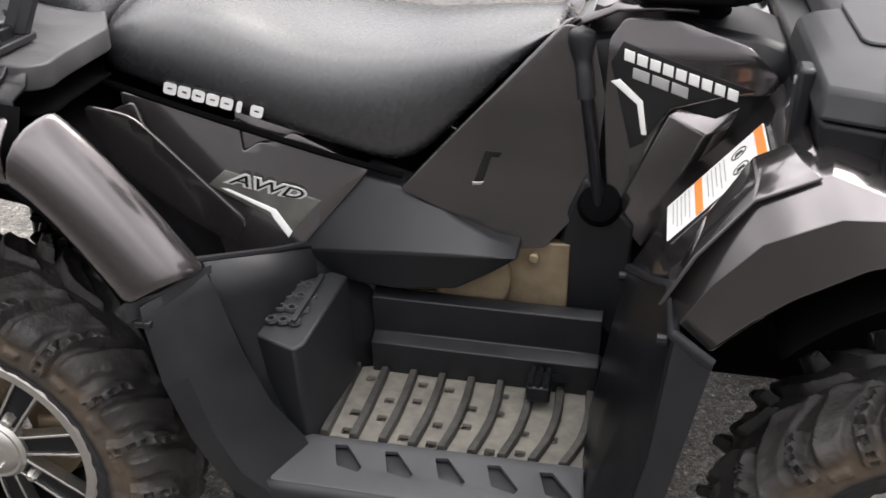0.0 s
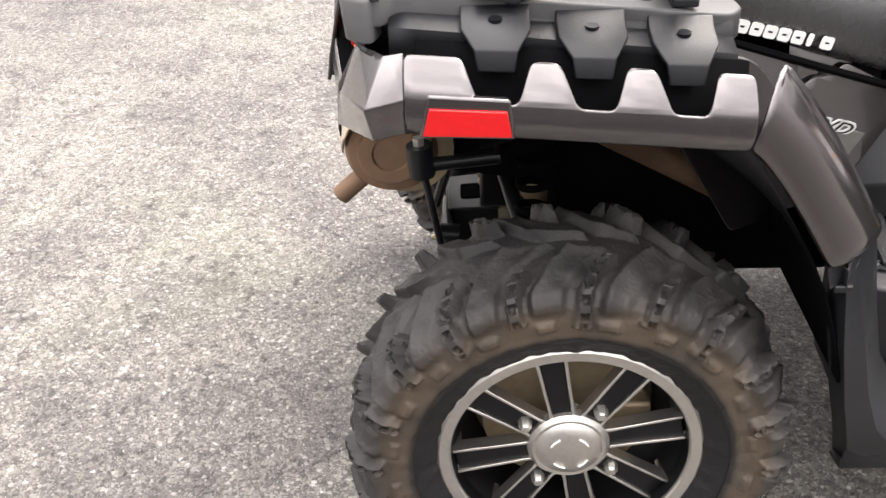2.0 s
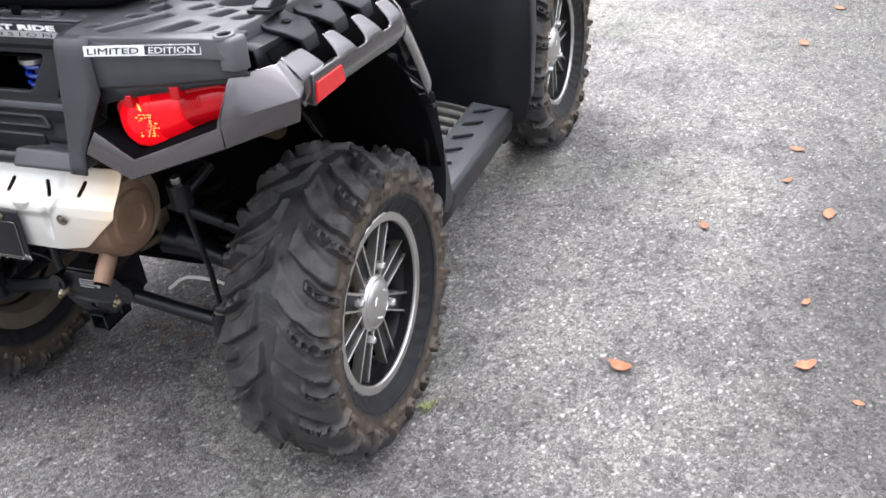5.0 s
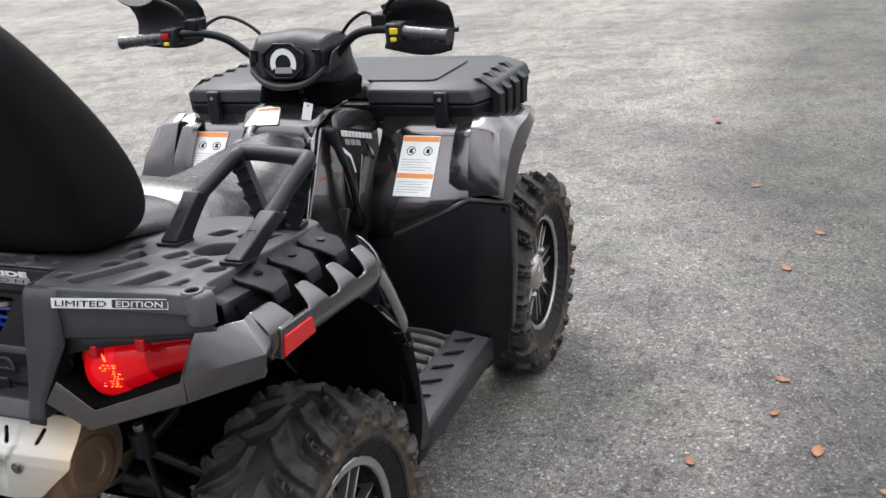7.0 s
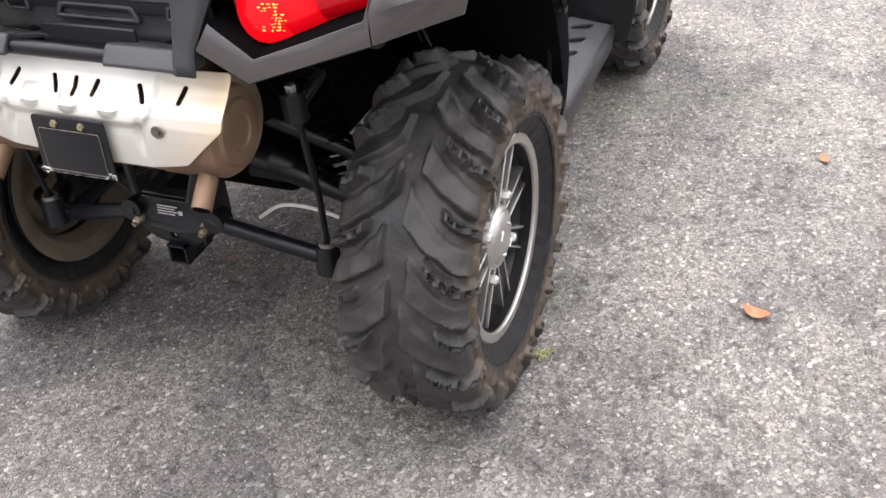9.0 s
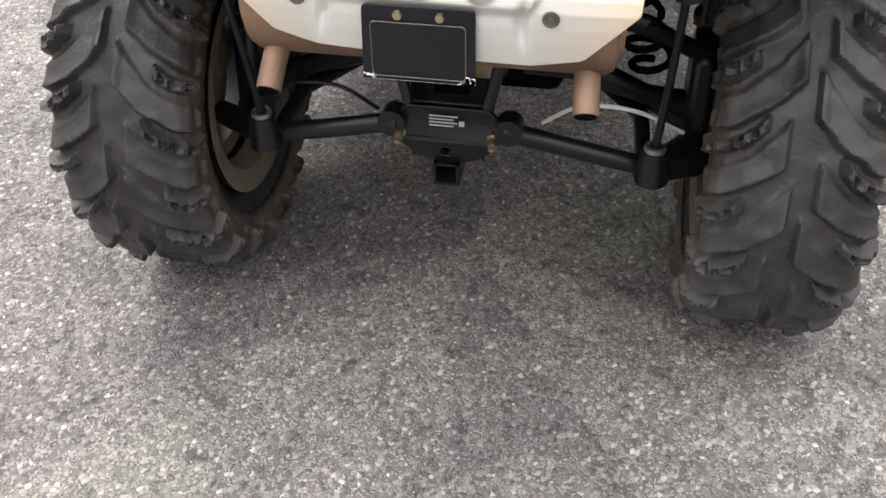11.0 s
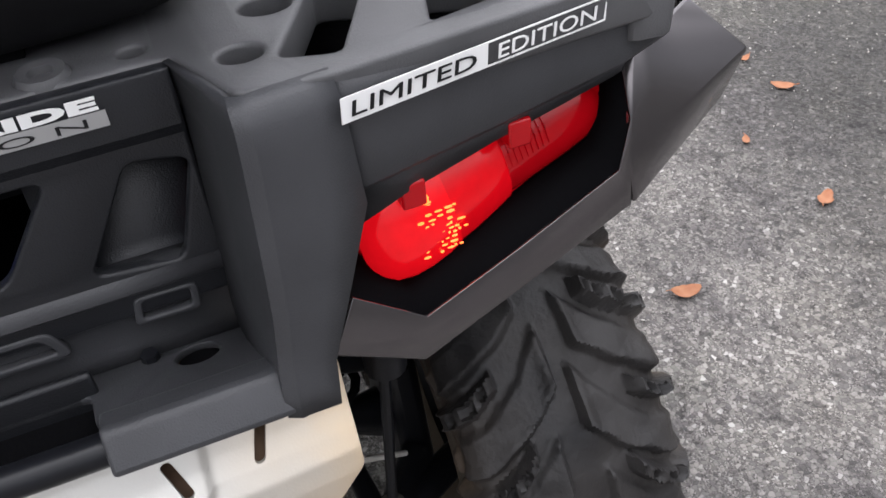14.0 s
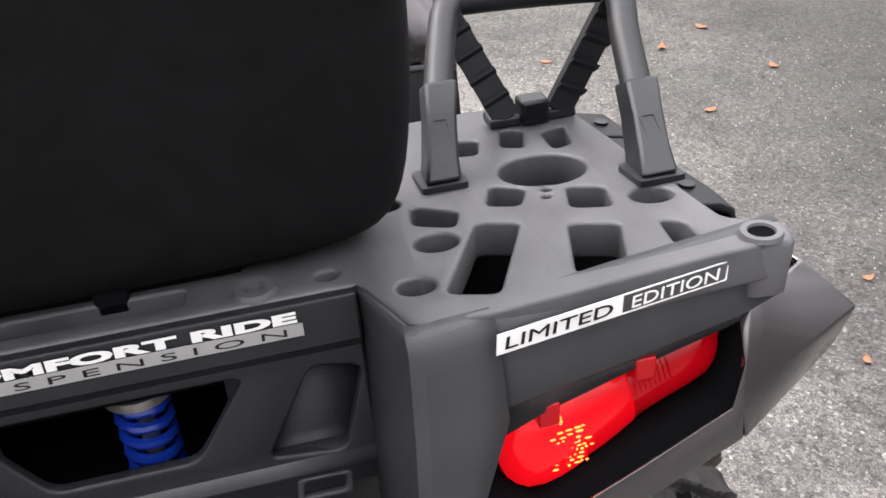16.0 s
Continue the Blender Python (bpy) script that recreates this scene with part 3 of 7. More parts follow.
    h = np.maximum(np.maximum(pad, bar), np.maximum(nub, rib)) + 0.0007 * wob + rnd_.uniform(-0.0005, 0.0005, (n_turn, lat.size)) * (a < 1.3)
    rr, yy = r0 + h * nr, y0 + h * ny
    x, y, z = rr * np.cos(T), yy + 0 * T, rr * np.sin(T)
    sink = np.maximum(0, -(HUB_Z - 0.001) - z)
    z = z + sink
    y = y + 0.5 * sink * sg * np.minimum(a, 1)
    me = bpy.data.meshes.new("tyre")
    cols = lat.size
    i0 = (np.arange(n_turn)[:, None] * cols + np.arange(cols - 1)[None, :]).ravel()
    i1 = (((np.arange(n_turn) + 1) % n_turn)[:, None] * cols + np.arange(cols - 1)[None, :]).ravel()
    quads = np.stack([i0, i1, i1 + 1, i0 + 1], 1)
    me.from_pydata(np.stack([x, y, z], 2).reshape(-1, 3).tolist(), [], quads.tolist())
    me.materials.append(RUBBER)
    me.shade_smooth()
    me.set_sharp_from_angle(angle=radians(50))
    return me


def wheel(name, x, s, hw, centre_y, turn, label):
    """One wheel: alloy rim with eight split spokes, tyre, hub cap, lug nuts and brake disc. s: the side, -1 for right."""
    face = (0.575 if x < 1.0 else 0.552) - centre_y
    rim_r = 0.196
    # barrel and lip, turned round the axle
    lip = lathe([(0.1725, -0.010), (0.173, 0.006), (0.1755, 0.009), (0.190, 0.010), (0.1955, 0.006), (0.197, -0.004), (0.188, -0.012)], 96)
    bend(lip, lambda a, b, c: Vector((a, face + b - 0.010, c)))
    for v in lip.verts:
        v.co.y *= s
    w = part(name, lip, ALLOY, atv, label, loc=(x, s * centre_y, HUB_Z))
    barrel = lathe([(0.187, face - 0.014), (0.1727, face - 0.008), (0.1722, face - 0.016), (0.170, face - 0.045), (0.150, face - 0.13), (0.165, -hw * 0.75), (0.19, -hw * 0.8), (0.185, -hw * 0.83), (0.155, -hw * 0.7), (0.14, face - 0.13), (0.165, face - 0.045), (0.17, face - 0.03)], 64)
    for v in barrel.verts:
        v.co.y *= s
    part("barrel", barrel, BLACKALLOY, w, "gloss black wheel barrel")
    inner = lathe([(0.115, -hw * 0.35), (0.125, -hw * 0.30), (0.150, -hw * 0.42), (0.160, -hw * 0.80), (0.188, -hw * 0.86), (0.192, -hw * 0.90), (0.178, -hw * 0.92), (0.154, -hw * 0.84), (0.142, -hw * 0.5)], 64)
    for v in inner.verts:
        v.co.y *= s
    part("inner_rim", inner, DUST, w, "dusty tan back of the rim", smooth=40)
    rubber = new("tyre", tyre_mesh(0.336, hw, rim_r, 20, turn * 0.3, 5 + int(x) + s))
    rubber.parent = w
    rubber["label"] = "knobbly black tyre with dried brown mud"
    for k in range(8):
        a = turn + k * math.pi / 4
        rot = Matrix.Rotation(-a, 4, "Y")

        def spoke(pts2, y0, y1):
            b = prism([(p, s * y0, q) for p, q in pts2], (0, s * (y1 - y0), 0))
            b.transform(rot)
            return b

        part("spoke", spoke([(0.045, -0.0135), (0.168, -0.0185), (0.168, 0.0185), (0.045, 0.0135)], face - 0.046, face - 0.026), BLACKALLOY, w, bevel=0.002)
        for e in (-1, 1):
            edge_pts = [(0.05, e * 0.0135), (0.05, e * 0.020), (0.066, e * 0.0185), (0.17, e * 0.0230), (0.17, e * 0.0182)]
            part("spoke_edge", spoke(edge_pts, face - 0.044, face - 0.021), ALLOY, w, "bright machined spoke edge", bevel=0.001)
            foot = [(0.157, e * 0.0155), (0.157, e * 0.0225), (0.174, e * 0.0235), (0.174, e * 0.0165)]
            part("spoke_end", spoke(foot, face - 0.062, face - 0.030), ALLOY, w, bevel=0.001)
        if k % 2:
            c0 = rot @ Vector((0.078, s * (face - 0.028), 0))
            nut = tube([c0, c0 + Vector((0, s * 0.004, 0)), c0 + Vector((0, s * 0.016, 0)), c0 + Vector((0, s * 0.02, 0))], [0.0115, 0.0105, 0.0095, 0.006], 6)
            part("lug_nut", nut, ALLOY, w, "bright steel lug nut")
    hub = lathe([(0.0, 0.012), (0.03, 0.0105), (0.044, 0.006), (0.049, 0.001), (0.054, 0.002), (0.060, -0.004), (0.062, -0.016), (0.03, -0.02), (0.0, -0.02)], 48)
    bend(hub, lambda a, b, c: Vector((a, s * (face - 0.016 + b), c)))
    cap = part("hub_cap", hub, ALLOY, w, "domed bright metal hub cap")
    for a0 in (0.5, 2.1, 3.9, 5.2):
        q = [Vector((0.030 * math.cos(a0 + t), s * (face - 0.004), 0.030 * math.sin(a0 + t))) for t in (0, 0.3, 0.6)]
        part("emblem_bar", tube(q, 0.0016, 6), WHITE, cap)
    dsk = lathe([(0.03, -0.045), (0.125, -0.045), (0.125, -0.051), (0.03, -0.051)], 48)
    bend(dsk, lambda a, b, c: Vector((a, s * (face - 0.04 + b), c)))
    part("brake_disc", dsk, CAST, w, "dull steel brake disc")
    cal = box((0.06, face - 0.1, -0.04), (0.125, face - 0.06, 0.045))
    for v in cal.verts:
        v.co.y *= s
    part("brake_caliper", cal, CAST, w, bevel=0.006)
    return w


for s in (-1, 1):
    side = "right" if s < 0 else "left"
    wheel("rear_wheel", 0.0, s, 0.113, 0.486, radians(11 if s < 0 else 30), "machined alloy rear wheel rim with eight split spokes")
    wheel("front_wheel", 1.448, s, 0.1, 0.477, radians(2 if s < 0 else 20), "machined alloy front wheel rim with eight split spokes")


# ---- rear fenders ----
def zb(x):
    """Height of the rear fender's lower edge."""
    return 0.853 - 0.086 * (x + 0.21)


notches = ((-0.147, -0.129, -0.086, -0.070), (-0.037, -0.018, 0.022, 0.038), (0.070, 0.088, 0.126, 0.140))
outline = [(-0.212, 0.0), (-0.212, 0.086)]
for a, b, c, d in notches:
    outline += [(a, 0.086), (b, 0.046), (c, 0.046), (d, 0.086)]
outline += [(0.182, 0.086), (0.182, 0.0)]
skin = plate(rounded(outline, 0.008, 3), [], 0.006, 0.0022)
slices(skin, 1, [0.010, 0.020, 0.026, 0.038, 0.046, 0.052, 0.058, 0.064, 0.070, 0.078])
slices(skin, 0, [-0.2, -0.15, -0.1, -0.05, 0.0, 0.05, 0.1, 0.15])


def wall_y(h):
    for h0, h1, y0, y1 in ((-1, 0.020, -0.6, -0.611), (0.020, 0.026, -0.611, -0.6125), (0.026, 0.046, -0.6125, -0.6115), (0.046, 0.052, -0.6115, -0.6095), (0.052, 0.058, -0.6095, -0.6060), (0.058, 0.064, -0.6060, -0.6012), (0.064, 0.070, -0.6012, -0.5955)):
        if h < h1:
            return y0 + (y1 - y0) * max(0.0, h - max(h0, 0.0)) / (h1 - max(h0, 0.0))
    return -0.5955 + (h - 0.070) * 1.05


bend(skin, lambda u, v, w: Vector((u, wall_y(v) - w, zb(u) + v * 0.98)))
both("rear_fender_side", skin, PAINT, atv, label="gunmetal painted fender side with three trapezoid notches", smooth=35)
# near-black sheet paints the shaded gaps behind the notches
both("rear_fender_backing", sheet([[(x, -0.55, zb(x) + 0.09), (x, -0.575, zb(x) + 0.035), (x, -0.585, zb(x) + 0.0)] for x in (-0.2, 0.0, 0.18)]), DARK, atv, solid=0.004)
corner_rows = []
for a in (0.0, 0.12, 0.45, 0.8, 1.0):
    bulge = Vector((-0.040, -0.036, 0)) * (a / 0.12 if a < 0.12 else 1 - (a - 0.12) / 0.88)
    low = Vector((-0.212, -0.604, 0.853)).lerp(Vector((-0.300, -0.505, 0.818)), a) + bulge * 0.6
    mid = Vector((-0.212, -0.6132, 0.897)).lerp(Vector((-0.296, -0.500, 0.86)), a) + bulge * 0.8
    top = Vector((-0.212, -0.578, 0.938)).lerp(Vector((-0.268, -0.517, 0.928)), a) + bulge * 0.35
    corner_rows.append([low, mid, top])
both("rear_fender_corner", sheet(corner_rows), PAINT, atv, solid=0.006, bevel=0.003, smooth=25)
strip = [
    [(-0.337, -0.252, 0.806), (-0.326, -0.273, 0.842), (-0.300, -0.276, 0.846)],
    [(-0.323, -0.319, 0.756), (-0.314, -0.327, 0.789), (-0.288, -0.330, 0.795)],
    [(-0.313, -0.405, 0.785), (-0.306, -0.408, 0.818), (-0.278, -0.408, 0.824)],
    [(-0.300, -0.503, 0.818), (-0.296, -0.494, 0.850), (-0.262, -0.490, 0.853)],
    [(-0.296, -0.503, 0.870), (-0.288, -0.508, 0.885), (-0.255, -0.500, 0.885)],
    [(-0.270, -0.520, 0.926), (-0.262, -0.512, 0.925), (-0.245, -0.505, 0.922)],
]
both("lamp_bezel", sheet([[r[0], r[1]] for r in strip]), PAINT, atv, label="gunmetal bezel under the tail lamp", solid=0.005, bevel=0.0012, smooth=25)
# inner return made near-black to carry the shade round the lamp
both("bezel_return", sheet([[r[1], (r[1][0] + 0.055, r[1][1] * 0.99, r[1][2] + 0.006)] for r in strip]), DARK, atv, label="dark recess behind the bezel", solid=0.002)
both("bezel_underside", sheet([[(-0.337, -0.252, 0.806), (-0.24, -0.25, 0.80)], [(-0.323, -0.319, 0.756), (-0.22, -0.33, 0.775)], [(-0.300, -0.503, 0.818), (-0.2, -0.5, 0.81)], [(-0.212, -0.604, 0.853), (-0.15, -0.56, 0.84)]]), PLASTIC, atv, solid=0.004)
arch = []
for t in range(13):
    a = t / 12
    px = 0.182 + 0.16 * a ** 1.25
    drop = 1.0 - a
    zo = 0.820 - 0.183 * a ** 1.6
    yo = -0.607 + 0.02 * a
    arch.append([
        (px - 0.002 - 0.03 * a, yo, zo),
        (px + 0.006 - 0.01 * a, yo - 0.010 + 0.004 * a, zo + 0.045 - 0.018 * a),
        (px + 0.020 + 0.018 * a, yo + 0.022 + 0.006 * a, zo + 0.078 - 0.04 * a),
        (px + 0.042 + 0.015 * a, yo + 0.062 + 0.02 * a, zo + 0.088 - 0.066 * a),
    ])
both("rear_fender_arch", sheet(arch), PAINT, atv, label="glossy gunmetal front flare of the rear fender", solid=0.007, sub=1, smooth=80)
both("reflector_frame", prism([(-0.196, -0.618, 0.852), (-0.088, -0.619, 0.848), (-0.094, -0.62, 0.897), (-0.186, -0.62, 0.904)], (0, 0.012, 0)), PAINT, atv, bevel=0.003)
both("side_reflector", prism([(-0.192, -0.622, 0.856), (-0.092, -0.623, 0.853), (-0.098, -0.6235, 0.884), (-0.184, -0.6225, 0.889)], (0, 0.008, 0)), REDDEEP, atv, label="red side reflector", bevel=0.001)

# inner liners over the rear tyres
liner = []
for t in range(1, 13):
    a = radians(6 + 104 * t / 12)
    px, pz = 0.372 * math.cos(a), HUB_Z + 0.535 * math.sin(a)
    liner.append([(max(px, -0.24), y, max(0.445, min(pz, 0.835))) for y in (-0.22, -0.4, -0.578)])
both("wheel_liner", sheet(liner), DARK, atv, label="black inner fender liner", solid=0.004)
# added dark wall, keeps the ground from showing through under the rack
both("rear_block_wall", prism([(-0.2, -0.215, 0.6), (0.38, -0.2, 0.5), (0.4, -0.2, 0.79), (0.17, -0.2, 0.885), (-0.195, -0.208, 0.905)], (0, 0.012, 0)), DARK, atv)


# ---- rear rack ----
def rz(x):
    return 0.966 - 0.1 * x


outline = [(-0.212, -0.190), (-0.213, -0.2085), (-0.294, -0.2345), (-0.301, -0.292), (-0.283, -0.470), (-0.280, -0.538), (-0.240, -0.546), (-0.222, -0.516), (0.165, -0.508), (0.186, -0.48), (0.180, -0.43), (0.178, -0.30), (0.13, -0.22)]
outline = outline + [(x, -y) for x, y in outline[::-1]]
quads = [
    [(-0.257, -0.269), (-0.138, -0.324), (-0.156, -0.359), (-0.274, -0.306)],
    [(-0.175, -0.396), (-0.194, -0.435), (-0.266, -0.411), (-0.265, -0.370)],
    [(-0.201, -0.467), (-0.251, -0.459), (-0.247, -0.480), (-0.214, -0.484)],
    [(-0.060, -0.359), (-0.106, -0.343), (-0.120, -0.371), (-0.083, -0.388)],
    [(-0.094, -0.423), (-0.111, -0.455), (-0.158, -0.444), (-0.144, -0.410)],
    [(-0.077, -0.278), (-0.107, -0.317), (-0.140, -0.305), (-0.119, -0.272)],
    [(0.097, -0.416), (0.042, -0.400), (0.027, -0.421), (0.083, -0.438)],
    [(0.068, -0.452), (0.078, -0.482), (0.016, -0.470), (0.008, -0.448)],
    [(0.085, -0.350), (0.04, -0.335), (0.03, -0.372), (0.075, -0.385)],
]
rounds = [(-0.042, -0.418, 0.043), (-0.163, -0.283, 0.019), (-0.149, -0.484, 0.019), (-0.236, -0.250, 0.015), (-0.186, -0.186, 0.010), (-0.062, -0.255, 0.016), (-0.110, -0.399, 0.0045), (-0.0935, -0.4045, 0.0045), (-0.022, -0.36, 0.0)]
holes = [rounded(q, 0.009, 3) for q in quads] + [disc(x, y, r) for x, y, r in rounds if r]
holes += [[(x, -y) for x, y in h] for h in holes]
holes.append(rounded([(-0.19, -0.075), (-0.16, -0.075), (-0.16, 0.075), (-0.19, 0.075)], 0.01, 3))
rack = plate(rounded(outline, 0.012, 3), holes, 0.036, 0.004)
bend(rack, lambda u, v, w: Vector((u, v, rz(u) - 0.018 + w)))
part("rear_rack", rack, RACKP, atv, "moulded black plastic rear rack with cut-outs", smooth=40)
# added near-black sheet paints the shade seen through the rack's cut-outs
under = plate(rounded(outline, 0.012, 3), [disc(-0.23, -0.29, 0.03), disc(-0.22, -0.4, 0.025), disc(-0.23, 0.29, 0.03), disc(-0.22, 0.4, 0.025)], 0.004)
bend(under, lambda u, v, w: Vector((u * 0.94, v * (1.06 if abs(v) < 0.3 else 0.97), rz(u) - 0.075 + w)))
part("rack_shade_sheet", under, DARK, atv, "near-black sheet for the shade under the rack")
for x, y, r in rounds:
    if r > 0.012:
        for s in (-1, 1):
            cup = lathe([(r + 0.0015, -0.006), (r + 0.001, -0.070), (r * 0.9, -0.072), (0.0, -0.072)], 24)
            cup.transform(Matrix.Rotation(radians(90), 4, "X"))
            cup.transform(Matrix.Translation((x, -s * y, rz(x) - 0.001)))
            if r > 0.03:
                part("rack_cup", cup, PLASTIC, atv, solid=0.002)
for s in (-1, 1):
    for k, (x0, w0) in enumerate(((-0.109, 0.040), (0.001, 0.040), (0.106, 0.038))):
        zt = rz(x0)
        tab = sheet([[(x0 - w0, s * 0.506, zt - 0.006), (x0 + w0, s * 0.506, zt - 0.008)], [(x0 - w0, s * 0.520, zt - 0.017), (x0 + w0, s * 0.520, zt - 0.019)], [(x0 - w0 * 0.98, s * 0.553, zt - 0.024), (x0 + w0 * 0.98, s * 0.553, zt - 0.026)], [(x0 - w0 * 0.62, s * 0.574, zt - 0.040), (x0 + w0 * 0.62, s * 0.574, zt - 0.042)], [(x0 - w0 * 0.52, s * 0.579, zt - 0.062), (x0 + w0 * 0.52, s * 0.579, zt - 0.064)]])
        tb = part("rack_tab", tab, PLASTIC, atv, "black tab hanging into a fender notch", solid=0.008, bevel=0.002)
        scr = drum((x0, s * 0.538, zt - 0.020), (x0, s * 0.5385, zt - 0.0145), 0.008, 12)
        part("screw", scr, FRAME, tb)
    knob = loft([[(x, s * y, rz(x) + dz) for x, y in rounded([(-0.281 + k, -0.510), (-0.285 + k, -0.545 + k * 0.6), (-0.250, -0.556 + k * 0.6), (-0.238, -0.51)], 0.010, 3)] for dz, k in ((-0.052, 0.004), (-0.006, 0.0), (-0.001, 0.003), (0.001, 0.008))])
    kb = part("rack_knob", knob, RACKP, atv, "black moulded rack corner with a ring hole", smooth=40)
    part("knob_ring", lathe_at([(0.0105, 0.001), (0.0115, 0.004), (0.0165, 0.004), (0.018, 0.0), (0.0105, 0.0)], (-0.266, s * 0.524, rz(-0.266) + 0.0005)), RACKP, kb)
    # raised near-black disc paints the shade inside the ring
    part("knob_hole_shade", tube([(-0.266, s * 0.524, rz(-0.266) + 0.0005), (-0.266, s * 0.524, rz(-0.266) + 0.0022)], 0.0108, 20), DARK, kb)
    side_skirt = sheet([[(x, s * 0.504, rz(x) - 0.010), (x, s * 0.512, rz(x) - 0.026), (x, s * 0.545, rz(x) - 0.034), (x, s * 0.548, rz(x) - 0.066)] for x in (-0.23, -0.2, -0.1, 0.0, 0.1, 0.168)])
    part("rack_skirt", side_skirt, PLASTIC, atv, solid=0.006)

# black rear corner panels beside and above the lamps
panel = []
for y, x_mid, x_low, z_low, z_end in ((-0.290, -0.3070, -0.3105, 0.914, 0.882), (-0.330, -0.300, -0.3035, 0.9155, 0.892), (-0.40, -0.287, -0.291, 0.918, 0.902), (-0.50, -0.272, -0.276, 0.926, 0.915), (-0.548, -0.264, -0.262, 0.932, 0.920)):
    x_top = x_mid + 0.020
    panel.append([(x_top + 0.006, y, 0.9900), (x_top - 0.004, y, 0.9895), (x_top - 0.012, y, 0.987), (x_mid + 0.002, y, 0.978), (x_mid, y, 0.960), (x_low + 0.003, y, 0.938), (x_low, y, z_low + 0.003), (x_low + 0.0015, y, z_low), (x_low + 0.006, y, z_low - 0.003), (x_low + 0.007, y, z_end)])
both("rear_corner_panel", sheet(panel), CORNERP, atv, label="black plastic corner panel above the tail lamp", solid=0.006, smooth=40)
post = []
for z, back, ridge, lamp in (
    (0.9945, (-0.214, -0.205), (-0.297, -0.232), (-0.290, -0.292)), (0.988, (-0.214, -0.207), (-0.306, -0.231), (-0.298, -0.293)), (0.978, (-0.215, -0.208), (-0.312, -0.231), (-0.304, -0.294)), (0.955, (-0.216, -0.209), (-0.316, -0.230), (-0.307, -0.295)),
    (0.905, (-0.219, -0.208), (-0.324, -0.227), (-0.311, -0.297)), (0.850, (-0.222, -0.205), (-0.331, -0.223), (-0.327, -0.272)),
    (0.805, (-0.226, -0.203), (-0.337, -0.217), (-0.338, -0.252)), (0.785, (-0.230, -0.202), (-0.342, -0.215), (-0.341, -0.250)), (0.768, (-0.234, -0.202), (-0.346, -0.214), (-0.344, -0.248))):
    bk, rd, lp = Vector((*back, z - {0.9945: 0.008, 0.988: 0.004}.get(z, 0.001))), Vector((*ridge, z)), Vector((lamp[0] - 0.002, lamp[1], z))
    post.append([bk, bk.lerp(rd, 0.55), bk.lerp(rd, 0.84), rd + Vector((0.003, 0.002, 0)), rd + Vector((-0.001, -0.006, 0)), rd.lerp(lp, 0.3), rd.lerp(lp, 0.65), lp])
both("rear_corner_post", sheet(post), CORNERP, atv, solid=0.005, smooth=28, label="black plastic corner post beside the tail lamp")
# near-black back wall with the lamp recess's shade in its colour
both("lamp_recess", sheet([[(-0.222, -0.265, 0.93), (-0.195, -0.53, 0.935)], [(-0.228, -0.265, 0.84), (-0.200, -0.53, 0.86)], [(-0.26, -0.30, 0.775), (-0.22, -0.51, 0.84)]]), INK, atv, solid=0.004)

# tail lamps: a round brake dome, a cone and a slim outer tube on a red base
lens_x = lambda y: -0.293 + (-0.337 - y) * 0.145
lens_z = lambda y: 0.842 + (-0.337 - y) * 0.235


def lamp_rings(rows, flat=0.62):
    """Flattened rings along the lamp's axis, one for each (y, radius)."""
    return [[Vector((lens_x(y) + 0.026 - r * flat * math.cos(t), y + 0.2 * r * math.sin(t), lens_z(y) + r * math.sin(t))) for t in (2 * math.pi * k / 28 for k in range(28))] for y, r in rows]


